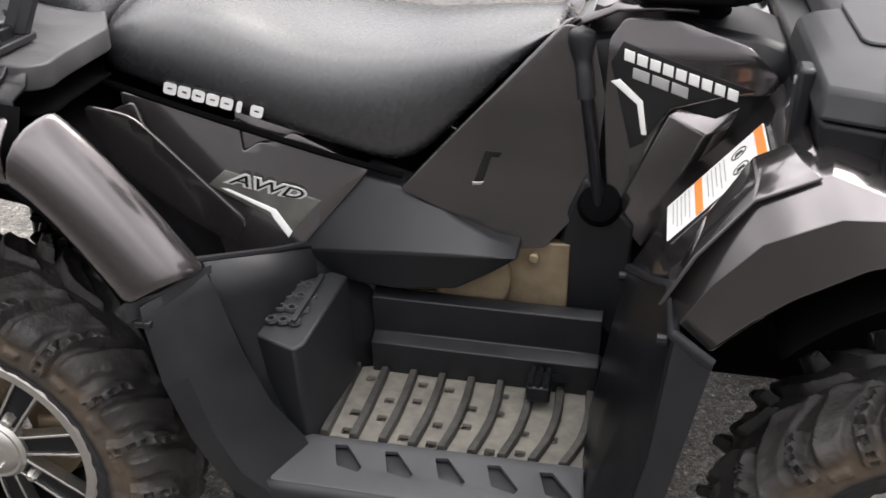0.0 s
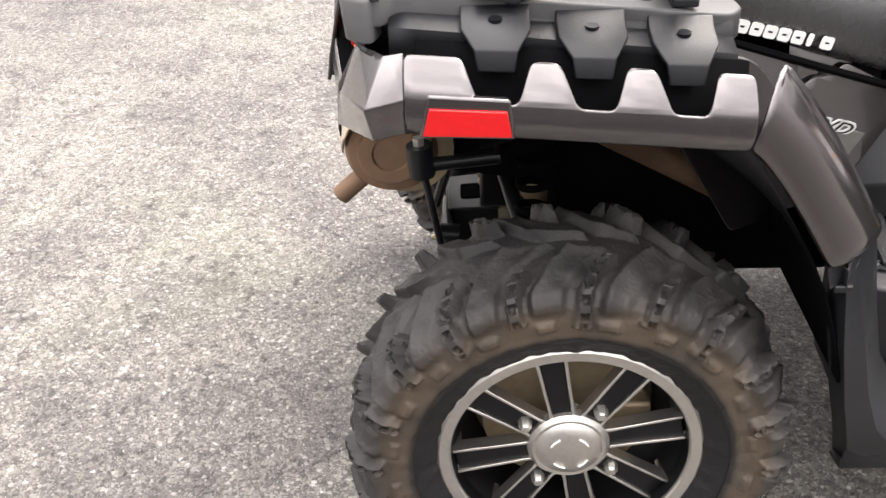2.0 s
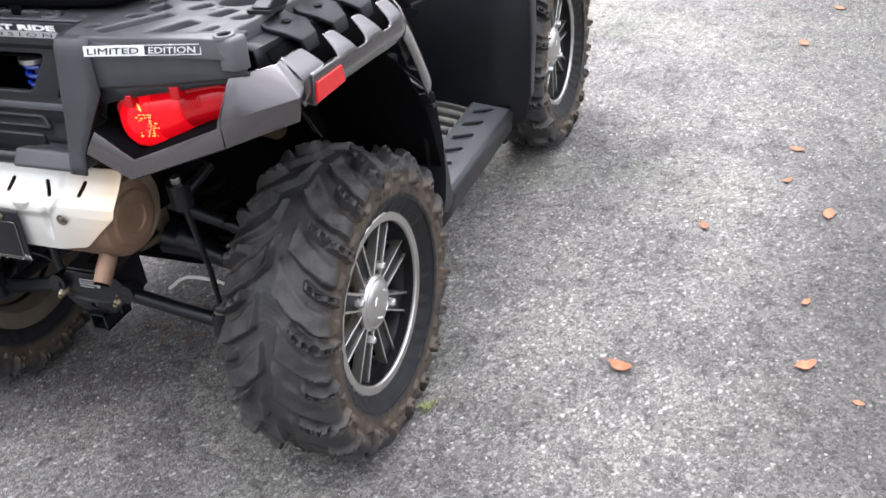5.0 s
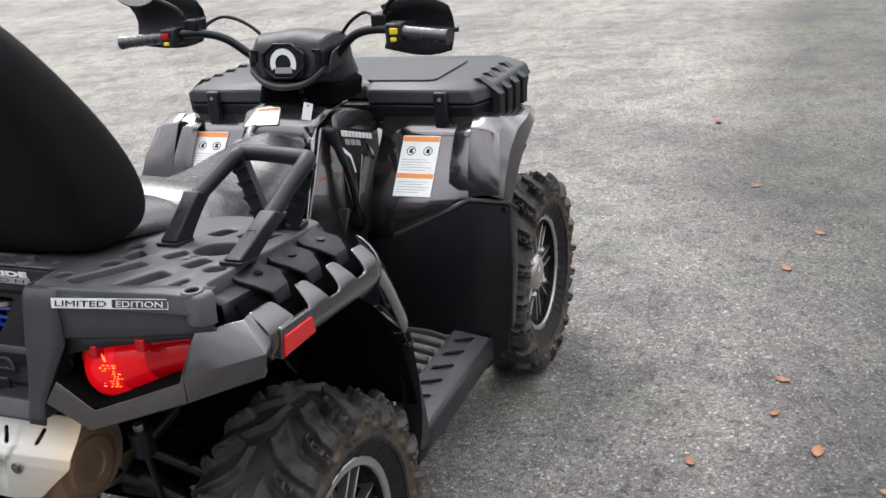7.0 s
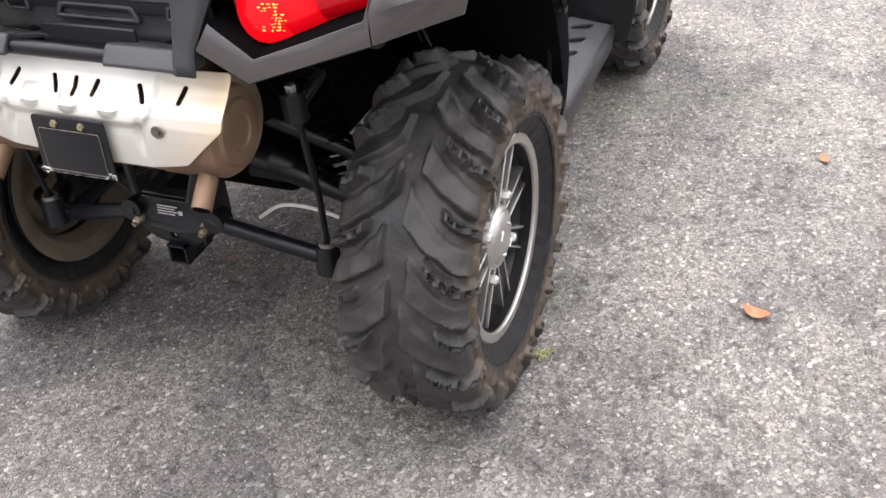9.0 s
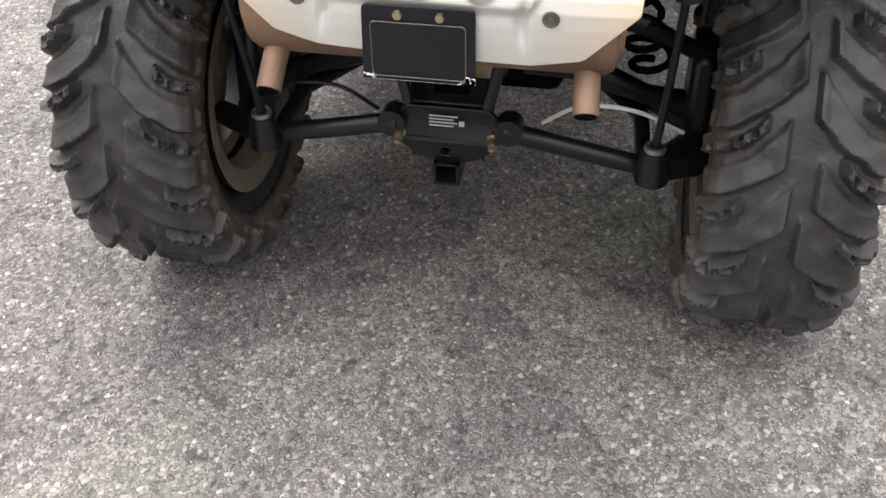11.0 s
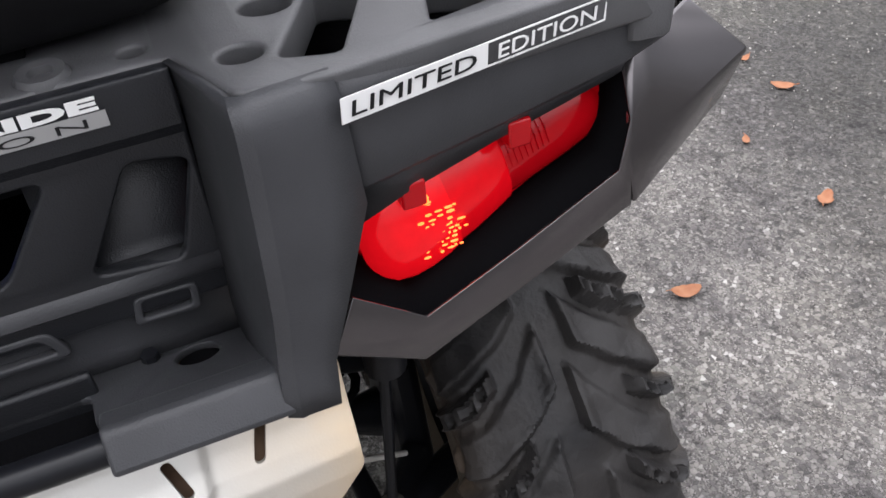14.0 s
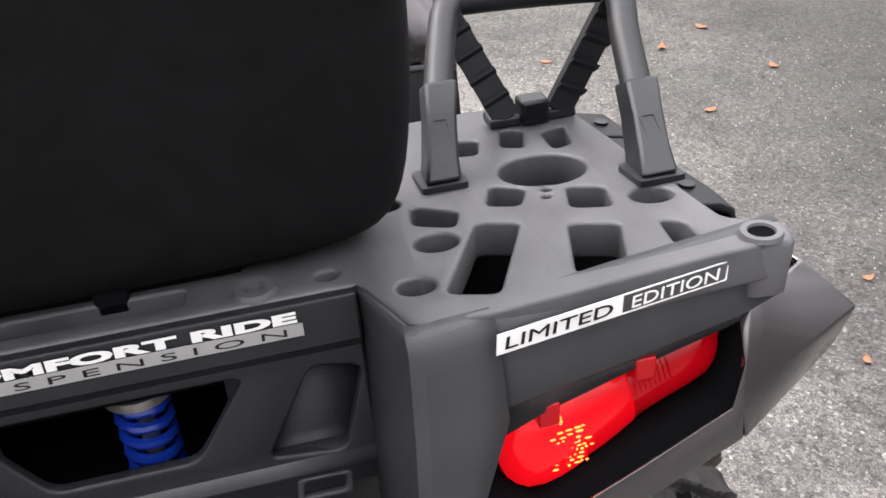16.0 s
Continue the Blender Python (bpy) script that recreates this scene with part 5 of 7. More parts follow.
for s in (-1, 1):
    arm = part("lower_arm", tube([(-0.183, s * 0.078, 0.392), (-0.168, s * 0.19, 0.358), (-0.15, s * 0.29, 0.325)], 0.0155, 14), FRAME, atv, "black tubular rear suspension arm")
    part("front_tube", tube([(0.16, s * 0.10, 0.37), (-0.02, s * 0.28, 0.33), (-0.15, s * 0.29, 0.325)], 0.014, 12), FRAME, arm)
    part("arm_joint", tube([(-0.175, s * 0.29, 0.33), (-0.08, s * 0.36, 0.325)], 0.022, 14), FRAME, arm)
    part("arm_end", tube([(-0.165, s * 0.285, 0.328), (-0.13, s * 0.34, 0.318), (-0.09, s * 0.41, 0.312)], [0.024, 0.022, 0.020], 14), FRAME, arm)
    part("arm_cup", tube([(-0.172, s * 0.302, 0.318), (-0.170, s * 0.302, 0.372)], [0.026, 0.021], 18), FRAME, arm)
    part("arm_bush", tube([(-0.195, s * 0.088, 0.394), (-0.16, s * 0.088, 0.39)], 0.021, 16), FRAME, arm)
    up = part("upper_arm", tube([(-0.08, s * 0.16, 0.56), (-0.05, s * 0.28, 0.50), (-0.03, s * 0.37, 0.45)], 0.014, 12), FRAME, atv, "black upper suspension arm")
    part("knuckle", prism([(-0.09, s * 0.345, 0.26), (0.07, s * 0.345, 0.27), (0.05, s * 0.345, 0.46), (-0.05, s * 0.345, 0.46)], (0, s * 0.04, 0)), FRAME, up, bevel=0.012)
    part("drive_shaft", tube([(-0.03, s * 0.10, 0.44), (-0.03, s * 0.17, 0.42), (-0.02, s * 0.28, 0.37), (0.0, s * 0.35, 0.33)], [0.04, 0.025, 0.016, 0.035], 16), FRAME, atv, "black drive shaft with rubber boots")
    part("shaft_boot", tube([(-0.028, s * 0.13, 0.435), (-0.026, s * 0.16, 0.425), (-0.025, s * 0.2, 0.405)], [0.038, 0.030, 0.018], 16), FRAME, atv)
    link = part("stabiliser_link", tube([(-0.170, s * 0.302, 0.368), (-0.180, s * 0.308, 0.48), (-0.212, s * 0.313, 0.665)], 0.0060, 10), FRAME, atv, "black stabiliser link rod")
    part("link_eye", lathe_at([(0.008, 0.0), (0.009, 0.006), (0.015, 0.007), (0.017, 0.0)], (-0.170, s * 0.302, 0.372), 20), BOLT, link, "worn steel ring round the link")
    part("link_head", tube([(-0.210, s * 0.313, 0.640), (-0.213, s * 0.313, 0.690)], 0.02, 16), FRAME, link)
    part("link_nut", tube([(-0.2135, s * 0.313, 0.690), (-0.2145, s * 0.313, 0.702)], 0.009, 6), ALLOY, link)
    part("stabiliser_bar", tube([(-0.212, s * 0.312, 0.655), (-0.10, s * 0.30, 0.66), (-0.05, s * 0.12, 0.66)], 0.011, 10), FRAME, link)
    part("shock_spring", tube([(-0.03 + 0.032 * math.cos(k * 0.5), s * (0.29 - 0.0009 * k) + 0.032 * math.sin(k * 0.5), 0.42 + 0.0028 * k) for k in range(100)], 0.006, 6), DARK, atv, "black coil spring of the rear suspension")
    part("brake_hose", tube(curve_points([(-0.11, s * 0.13, 0.36), (-0.115, s * 0.19, 0.40), (-0.11, s * 0.27, 0.395), (-0.09, s * 0.345, 0.35)], 24), 0.0035, 8), WIRE if s < 0 else FRAME, atv, "thin pale hose" if s < 0 else "thin black hose")
    part("lower_brace", tube([(-0.20, s * 0.058, 0.44), (-0.16, s * 0.10, 0.60)], 0.009, 8), FRAME, atv)
HX = lambda v: -0.212 - 0.22 * (0.445 - v)
hitch = plate(rounded([(-0.055, 0.446), (-0.078, 0.420), (-0.074, 0.388), (-0.040, 0.356), (-0.026, 0.350), (0.030, 0.350), (0.046, 0.356), (0.084, 0.388), (0.088, 0.420), (0.065, 0.446)], 0.004, 2), [disc(0.006, 0.372, 0.0085)], 0.010, 0.002)
slices(hitch, 1, [0.368, 0.395])
bend(hitch, lambda u, v, w: Vector((HX(max(v, 0.385)) + (0.25 * (0.385 - v) if v < 0.385 else 0) - w + 0.35 * max(0.0, abs(u - 0.005) - 0.058), u, v)))
hb = part("hitch_bracket", hitch, FRAME, atv, "black steel tow hitch bracket", smooth=25, loc=(0.034, 0.0, -0.022))
part("hitch_top", prism([(-0.212, -0.056, 0.446), (-0.212, 0.066, 0.446), (-0.118, 0.072, 0.452), (-0.118, -0.063, 0.452)], (0, 0, 0.005)), FRAME, hb, bevel=0.002)
# near-black slab on the plate painted as a shaded slot
part("hitch_slot_shade", prism(rounded([(-0.190, -0.024, 0.4530), (-0.190, 0.030, 0.4530), (-0.150, 0.030, 0.4555), (-0.150, -0.024, 0.4555)], 0.008, 3), (0, 0, 0.0012)), DARK, hb)
both_walls = [prism([(-0.212, y, 0.446), (-0.12, y, 0.450), (-0.12, y, 0.37), (-0.215, y, 0.352)], (0, 0.005, 0)) for y in (-0.052, 0.056)]
for wall_ in both_walls:
    part("hitch_cheek", wall_, FRAME, hb)
part("receiver_tube", join(box((-0.232, -0.014, 0.312), (-0.15, -0.010, 0.352)), box((-0.232, 0.022, 0.312), (-0.15, 0.026, 0.352)), box((-0.232, -0.014, 0.348), (-0.15, 0.026, 0.352)), box((-0.232, -0.014, 0.312), (-0.15, 0.026, 0.316)), box((-0.19, -0.012, 0.314), (-0.185, 0.024, 0.35))), FRAME, hb, "square black receiver tube")
lab = onto((HX(0.425), 0.006, 0.425), (0, -1, 0), (0.22, 0, 1))
part("hitch_label", join(*[bend(plate([(-0.025, -0.010 + 0.005 * k), (0.012 + 0.006 * (k % 2), -0.010 + 0.005 * k), (0.012 + 0.006 * (k % 2), -0.0078 + 0.005 * k), (-0.025, -0.0078 + 0.005 * k)], [], 0.0006), lambda x, y, z: lab(x, y, z + 0.0056)) for k in range(4)], bend(plate([(0.02, -0.008), (0.028, -0.008), (0.028, 0.0), (0.02, 0.0)], [], 0.0006), lambda x, y, z: lab(x, y, z + 0.0056))), GREY, hb, "small printed label", smooth=0)
for y in (-0.066, 0.077):
    bolt = part("hitch_bolt", tube([(-0.214, y, 0.402), (-0.236, y, 0.397), (-0.239, y, 0.396)], [0.0078, 0.0078, 0.006], 6), BRASS, hb, "zinc plated hitch bolt")
    part("washer", tube([(-0.214, y, 0.402), (-0.224, y, 0.400)], 0.0102, 16), BRASS, bolt)
    part("bolt_thread", tube([(-0.236, y, 0.397), (-0.244, y, 0.395)], 0.005, 10), BRASS, bolt)


# ---- seat, backrest and grab handles ----
def seat_ring(x, w, top, bot, crown=0.02):
    pts = []
    for y, z in ((-w * 0.92, bot), (-w, bot + 0.02), (-w * 0.99, bot + (top - bot) * 0.55), (-w * 0.86, top - 0.022), (-w * 0.55, top - 0.004), (0, top + crown * 0.3)):
        pts.append((x, y, z))
    pts += [(x_, -y_, z_) for x_, y_, z_ in pts[-2::-1]]
    return pts + [(x, w * 0.5, bot), (x, -w * 0.5, bot)]


seat_rows = [(0.135, 0.27, 0.955, 0.872), (0.155, 0.285, 0.985, 0.862), (0.22, 0.278, 1.0, 0.838), (0.30, 0.262, 0.985, 0.808), (0.40, 0.240, 0.935, 0.772), (0.50, 0.215, 0.912, 0.735), (0.58, 0.192, 0.908, 0.705), (0.625, 0.176, 0.912, 0.712), (0.68, 0.162, 0.920, 0.768), (0.76, 0.135, 0.930, 0.850), (0.82, 0.107, 0.936, 0.900), (0.850, 0.090, 0.936, 0.918)]
seat = part("seat", loft([seat_ring(x, w, t, b) for x, w, t, b in seat_rows]), VINYL, atv, "smooth black vinyl saddle seat", sub=2, smooth=80)
part("seat_trim", tube(curve_points([(0.145, -0.283, 0.855), (0.30, -0.258, 0.80), (0.45, -0.226, 0.745), (0.56, -0.19, 0.702), (0.60, -0.178, 0.688)], 24), 0.006, 8), DARK, seat)
# the maker's mark on the seat, as plain white blocks
mark = onto((0.315, -0.2585, 0.8275), (0.148, 0.025, -0.041), (0.0, -0.02, 1))
for k in range(7):
    x0 = -0.079 + k * 0.0227 + (0.003 if k > 4 else 0.0)
    w_ = 0.0200 if k != 5 else 0.0085
    q = rounded([(x0, -0.0095), (x0 + w_, -0.0095), (x0 + w_, 0.0095), (x0, 0.0095)], 0.0045, 3)
    bar = [rounded([(x0 + 0.006, -0.0018), (x0 + w_ - 0.006, -0.0018), (x0 + w_ - 0.006, 0.0018), (x0 + 0.006, 0.0018)], 0.001, 2)] if k != 5 else []
    part("seat_mark", bend(plate(q, bar, 0.002), mark), WHITE, seat, smooth=0)

part("passenger_seat", loft([[(x, y, z) for y, z in ((-w, b), (-w * 1.02, b + 0.03), (-w * 0.9, t - 0.012), (-w * 0.5, t), (0, t + 0.004), (w * 0.5, t), (w * 0.9, t - 0.012), (w * 1.02, b + 0.03), (w, b))] for x, w, t, b in ((-0.13, 0.19, 1.0, 0.975), (-0.10, 0.225, 1.02, 0.972), (0.0, 0.24, 1.03, 0.955), (0.10, 0.25, 1.022, 0.925), (0.16, 0.255, 0.99, 0.89))]), VINYL, atv, "black padded passenger seat", sub=2, smooth=80)
back_rows = []
for z, x0, x1, w in ((0.984, -0.140, -0.02, 0.215), (0.990, -0.165, 0.01, 0.258), (1.05, -0.192, 0.025, 0.274), (1.16, -0.235, -0.025, 0.278), (1.28, -0.285, -0.11, 0.268), (1.38, -0.32, -0.185, 0.25), (1.45, -0.34, -0.245, 0.21), (1.475, -0.335, -0.28, 0.15)):
    r = 0.055
    back_rows.append([(x0, -w + r, z), (x0 + 0.02, -w + 0.01, z), (x0 + r, -w, z), (x1 - r, -w, z), (x1 - 0.015, -w + 0.02, z), (x1, -w + r, z), (x1 + 0.01, 0, z), (x1, w - r, z), (x1 - 0.015, w - 0.02, z), (x1 - r, w, z), (x0 + r, w, z), (x0 + 0.02, w - 0.01, z), (x0, w - r, z), (x0 - 0.006, 0, z)])
back = part("backrest", loft(back_rows), FABRIC, atv, "tall black padded passenger backrest leaning back", sub=2, smooth=80)
both_seams = [tube(curve_points([(-0.158, s * 0.21, 1.03), (-0.207, s * 0.215, 1.16), (-0.257, s * 0.20, 1.28), (-0.303, s * 0.18, 1.38)], 24), 0.0025, 6) for s in (-1, 1)]
part("seam", join(*both_seams), FABRIC, back, "stitched seam")
part("backrest_bracket", box((-0.160, -0.030, 0.968), (-0.13, -0.002, 0.998)), FRAME, atv, "dark metal backrest bracket", bevel=0.003)
part("backrest_mount", box((-0.15, -0.12, 0.97), (0.0, 0.12, 0.99)), DARK, atv)

for s in (-1, 1):
    top_in, top_out = Vector((0.134, s * 0.372, 1.090)), Vector((0.092, s * 0.545, 1.096))
    foot_in, foot_out = Vector((-0.030, s * 0.318, rz(-0.03))), Vector((-0.107, s * 0.503, rz(-0.107)))
    kin, kout = Vector((0.023, s * 0.334, 1.034)), Vector((-0.030, s * 0.522, 1.026))
    cross = curve_points([kin, kin.lerp(top_in, 0.6) + Vector((0, 0, 0.004)), top_in - Vector((0.012, 0, 0)), top_in + Vector((0.006, s * 0.022, 0.002)), top_out + Vector((0.006, -s * 0.022, 0.002)), top_out - Vector((0.012, 0, 0)), kout.lerp(top_out, 0.5) + Vector((0, 0, 0.004)), kout], 56)
    rail = part("grab_handle", tube(cross, 0.0155, 16), PLASTIC, atv, "looped black plastic passenger grab handle")
    for f, k in ((foot_in, kin), (foot_out, kout)):
        d = (k - f)
        loops = []
        for t, wy, wx in ((0.0, 0.0175, 0.021), (0.3, 0.0155, 0.019), (0.75, 0.015, 0.0175), (1.15, 0.0165, 0.017), (1.19, 0.0150, 0.0155)):
            c = f + d * t
            c.z = f.z + (k.z - f.z) * t
            loops.append([c + Vector((-wx, -wy, wx * 0.5)), c + Vector((wx, -wy, -wx * 0.5)), c + Vector((wx, wy, -wx * 0.5)), c + Vector((-wx, wy, wx * 0.5))])
        lg = part("handle_leg", loft(loops), PLASTIC, rail, bevel=0.004)
        mid = f + d * 0.55
        inset = onto(mid + Vector((-0.0180, 0, 0.0090)), (0, -1, 0), tuple(d.normalized()))
        part("leg_inset", bend(plate(rounded([(-0.008, -0.016), (0.008, -0.016), (0.008, 0.016), (-0.008, 0.016)], 0.002, 2), [rounded([(-0.0062, -0.0142), (0.0062, -0.0142), (0.0062, 0.0142), (-0.0062, 0.0142)], 0.0015, 2)], 0.0014), inset), PLASTIC, rail, smooth=0)
        part("foot_flange", prism(rounded([(f.x - 0.026, f.y - 0.023, f.z + 0.003), (f.x + 0.028, f.y - 0.023, f.z - 0.003), (f.x + 0.028, f.y + 0.023, f.z - 0.003), (f.x - 0.026, f.y + 0.023, f.z + 0.003)], 0.005, 2), (0, 0, 0.006)), PLASTIC, rail)
    clip = Vector((0.112, s * 0.455, rz(0.112)))
    for tp, off in ((top_in, -0.03), (top_out, 0.03)):
        low = clip + Vector((0.0, s * off, 0.012))
        up = tp + Vector((0.004, 0, -0.008))
        ax = (up - low).normalized()
        wv = Vector((1, 0, 0))
        side_v = ax.cross(wv).normalized() * 0.016
        loops = []
        for t in (0, 0.3, 0.6, 1.0):
            c = low.lerp(up, t)
            loops.append([c - side_v - wv * 0.016, c + side_v - wv * 0.016, c + side_v * 0.4 - wv * 0.004, c + side_v * 0.4 + wv * 0.014, c - side_v * 0.4 + wv * 0.014, c - side_v * 0.4 - wv * 0.004])
        part("handle_strut", loft(loops), PLASTIC, rail, bevel=0.0015)
        for t in (0.18, 0.4, 0.62, 0.82):
            c = low.lerp(up, t)
            part("strut_rib", prism([c - side_v - wv * 0.017, c + side_v - wv * 0.017, c + side_v - wv * 0.022 + ax * 0.006, c - side_v - wv * 0.022 + ax * 0.006], ax * 0.004), PLASTIC, rail)
    part("strut_foot", box((clip.x - 0.016, clip.y - 0.05, clip.z + 0.002), (clip.x + 0.016, clip.y + 0.05, clip.z + 0.014)), PLASTIC, rail, bevel=0.003)
    part("strut_clip", box((clip.x - 0.026, clip.y - 0.016, clip.z + 0.004), (clip.x + 0.004, clip.y + 0.016, clip.z + 0.032)), FRAME, rail, "black locking clip", bevel=0.004)


# ---- side panels ----
def side_y(x, z):
    return -0.286 + 0.34 * (min(x, 0.56) - 0.19) - 0.25 * (0.80 - z)


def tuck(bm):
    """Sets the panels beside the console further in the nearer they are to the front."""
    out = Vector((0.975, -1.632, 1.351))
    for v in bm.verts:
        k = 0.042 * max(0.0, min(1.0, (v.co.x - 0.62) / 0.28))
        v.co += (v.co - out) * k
    return bm


def skin_panel(name, outline, label, mat=PAINT, f=side_y, cut=0.03, depth=0.006, parent=None, out=0.0, left=1.0, inward=False):
    p = plate(outline, [], depth, 0.0015)
    xs_, zs_ = [q[0] for q in outline], [q[1] for q in outline]
    slices(p, 0, np.arange(min(xs_) + cut, max(xs_), cut))
    slices(p, 1, np.arange(min(zs_) + cut, max(zs_), cut))
    bend(p, lambda u, v, w: Vector((u, f(u, v) - w - out, v)))
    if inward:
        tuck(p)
    return both(name, p, mat, parent or atv, left=left, label=label, smooth=40)


skin_panel("side_panel", rounded([(0.17, 0.842), (0.345, 0.786), (0.352, 0.738), (0.375, 0.752), (0.395, 0.752), (0.408, 0.755), (0.428, 0.766), (0.548, 0.700), (0.43, 0.562), (0.27, 0.555), (0.19, 0.72)], 0.006, 2), "gunmetal painted panel below the seat")
skin_panel("notch_insert", [(0.335, 0.73), (0.42, 0.73), (0.45, 0.765), (0.335, 0.80)], "gunmetal insert behind the panel notch", out=-0.012)
inner_arch = [(0.165, 0.82), (0.200, 0.832), (0.215, 0.79), (0.27, 0.72), (0.30, 0.56), (0.25, 0.555), (0.16, 0.70)]
skin_panel("arch_panel", rounded(inner_arch, 0.01, 3), "gunmetal inner arch panel", out=0.022)
skin_panel("arch_liner", rounded([(0.17, 0.86), (0.24, 0.84), (0.39, 0.66), (0.37, 0.62), (0.31, 0.66), (0.20, 0.76)], 0.02, 3), "gunmetal inner face of the fender arch", mat=PAINT, f=lambda x, z: -0.40 + 0.25 * (x - 0.15), out=0.0)
DECAL = material("decal_field", (0.10, 0.098, 0.09), 0.35, metal=0.3, vary=0.35, scale=25)
# decal: dark field, bright wedge and outlined letters
dec = skin_panel("side_decal", [(0.300, 0.690), (0.325, 0.712), (0.474, 0.654), (0.425, 0.600), (0.395, 0.630)], "printed grey decal on the side panel", mat=DECAL, depth=0.0016, out=0.0036)
skin_panel("decal_wedge", [(0.318, 0.684), (0.395, 0.640), (0.402, 0.626), (0.424, 0.596), (0.430, 0.606), (0.404, 0.644), (0.330, 0.682)], "white decal wedge", mat=WHITE, depth=0.0016, out=0.0048)
amap = onto((0.392, side_y(0.392, 0.682) - 0.0125, 0.686), (0.148, 0.0495, -0.052), (0.0, -0.25, 1))
let = lettering("AWD", 0.022, 0.001, 0.25, stretch=1.55, grow=0.14)
part("decal_letters", bend(let, lambda x, y, z: amap(x, y - 0.011, z)), WHITE, atv, smooth=0)
let = lettering("AWD", 0.022, 0.001, 0.25, stretch=1.55, grow=0.0)
part("decal_letter_cores", bend(let, lambda x, y, z: amap(x, y - 0.011, z + 0.0008)), INK, atv, smooth=0)

bx = []
for x, ztop, zmid, zbot in ((0.405, 0.585, 0.56, 0.54), (0.46, 0.625, 0.567, 0.518), (0.535, 0.690, 0.572, 0.500), (0.60, 0.672, 0.577, 0.496), (0.70, 0.625, 0.583, 0.508), (0.76, 0.600, 0.586, 0.545), (0.805, 0.590, 0.587, 0.580)):
    yt = side_y(x, ztop) + 0.008 if x < 0.56 else -0.182 - 0.12 * (x - 0.56)
    bx.append([(x, yt, ztop), (x, -0.246, zmid), (x, -0.226, zbot), (x, -0.12, zbot), (x, -0.12, ztop)])
both("storage_cover", loft(bx), PLASTIC, atv, label="black plastic cover under the seat", bevel=0.004, smooth=30)


def tank_y(x, z):
    return -0.188 - 0.12 * max(0.0, x - 0.72) - 0.12 * max(0.0, 0.74 - z) + 0.10 * max(0.0, z - 0.84)


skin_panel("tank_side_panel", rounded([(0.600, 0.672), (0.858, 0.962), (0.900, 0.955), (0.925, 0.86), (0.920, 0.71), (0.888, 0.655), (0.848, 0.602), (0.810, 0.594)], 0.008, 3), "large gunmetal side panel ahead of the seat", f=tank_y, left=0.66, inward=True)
inner_face = []
for k in range(7):
    t = k / 6
    px_, pz_ = 0.606 + 0.252 * t, 0.678 + 0.284 * t
    inner_face.append([(px_, -0.186 + 0.006 * t, pz_), (px_ + 0.012, -0.178 + 0.012 * t, pz_ + 0.002), (px_ + 0.03, -0.165 + 0.07 * t, pz_ - 0.012 * t)])
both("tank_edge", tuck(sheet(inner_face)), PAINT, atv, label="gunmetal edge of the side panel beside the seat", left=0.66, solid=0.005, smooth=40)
part("console_core", loft([[(x, -w, 0.55), (x, -w, t - 0.04), (x, -w * 0.8, t), (x, w * 0.8, t), (x, w, t - 0.04), (x, w, 0.55)] for x, w, t in ((0.80, 0.10, 0.88), (0.90, 0.118, 0.92), (1.02, 0.12, 0.95), (1.15, 0.12, 0.93), (1.24, 0.12, 0.90))]), PLASTIC, atv, "black centre console", bevel=0.01)
for s_ in (-1,):
    q = [(0.742, 0.752), (0.770, 0.752), (0.764, 0.742), (0.752, 0.742), (0.738, 0.693), (0.722, 0.690)]
    # dark plate laid on the panel paints the vent's shaded recess
    skin_panel("vent_slot_shade", q, "dark plate for the shade inside the vent", mat=INK, f=tank_y, depth=0.002, out=0.0035, inward=True)
    skin_panel("vent_edge", [(0.722, 0.690), (0.738, 0.693), (0.741, 0.700), (0.722, 0.697)], "bright vent edge", mat=ALLOY, f=tank_y, depth=0.002, out=0.0042, inward=True)
POD = lambda pts: [(0.975 + (x - 0.975) * 1.029, 1.351 + (z - 1.351) * 1.029) for x, z in pts]
pod = [(0.925, 0.955), (0.945, 0.985), (1.02, 0.985), (1.12, 0.955), (1.165, 0.915), (1.16, 0.89), (1.10, 0.885), (1.02, 0.86), (0.955, 0.70), (0.94, 0.72), (0.925, 0.86)]
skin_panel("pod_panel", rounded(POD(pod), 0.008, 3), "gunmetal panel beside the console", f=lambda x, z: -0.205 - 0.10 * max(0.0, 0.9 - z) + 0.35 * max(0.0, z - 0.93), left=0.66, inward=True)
podf = lambda x, z: -0.209 - 0.10 * max(0.0, 0.9 - z) + 0.35 * max(0.0, z - 0.93)
skin_panel("pod_field", POD([(0.930, 0.925), (0.945, 0.955), (1.135, 0.895), (1.10, 0.888), (1.02, 0.865), (0.985, 0.81), (0.968, 0.80)]), "dark printed field", mat=INK, f=podf, left=0.66, depth=0.0014, inward=True)
for k in range(9):
    x0 = 0.948 + k * 0.0185
    z0 = 0.938 - 0.315 * (x0 - 0.948)
    skin_panel("pod_mark", POD([(x0, z0 - 0.008), (x0 + 0.015, z0 - 0.0128), (x0 + 0.015, z0 + 0.0035), (x0, z0 + 0.008)]), "white block lettering shape", mat=WHITE, f=podf, left=0.66, depth=0.0016, out=0.0012, cut=1, inward=True)
for k in range(3):
    x0 = 0.962 + k * 0.028
    z0 = 0.912 - 0.315 * (x0 - 0.962)
    skin_panel("pod_outline", POD([(x0, z0 - 0.008), (x0 + 0.024, z0 - 0.0155), (x0 + 0.024, z0 + 0.0005), (x0, z0 + 0.008)]), "grey outlined shape", mat=GREY, f=podf, left=0.66, depth=0.0016, out=0.0012, cut=1, inward=True)
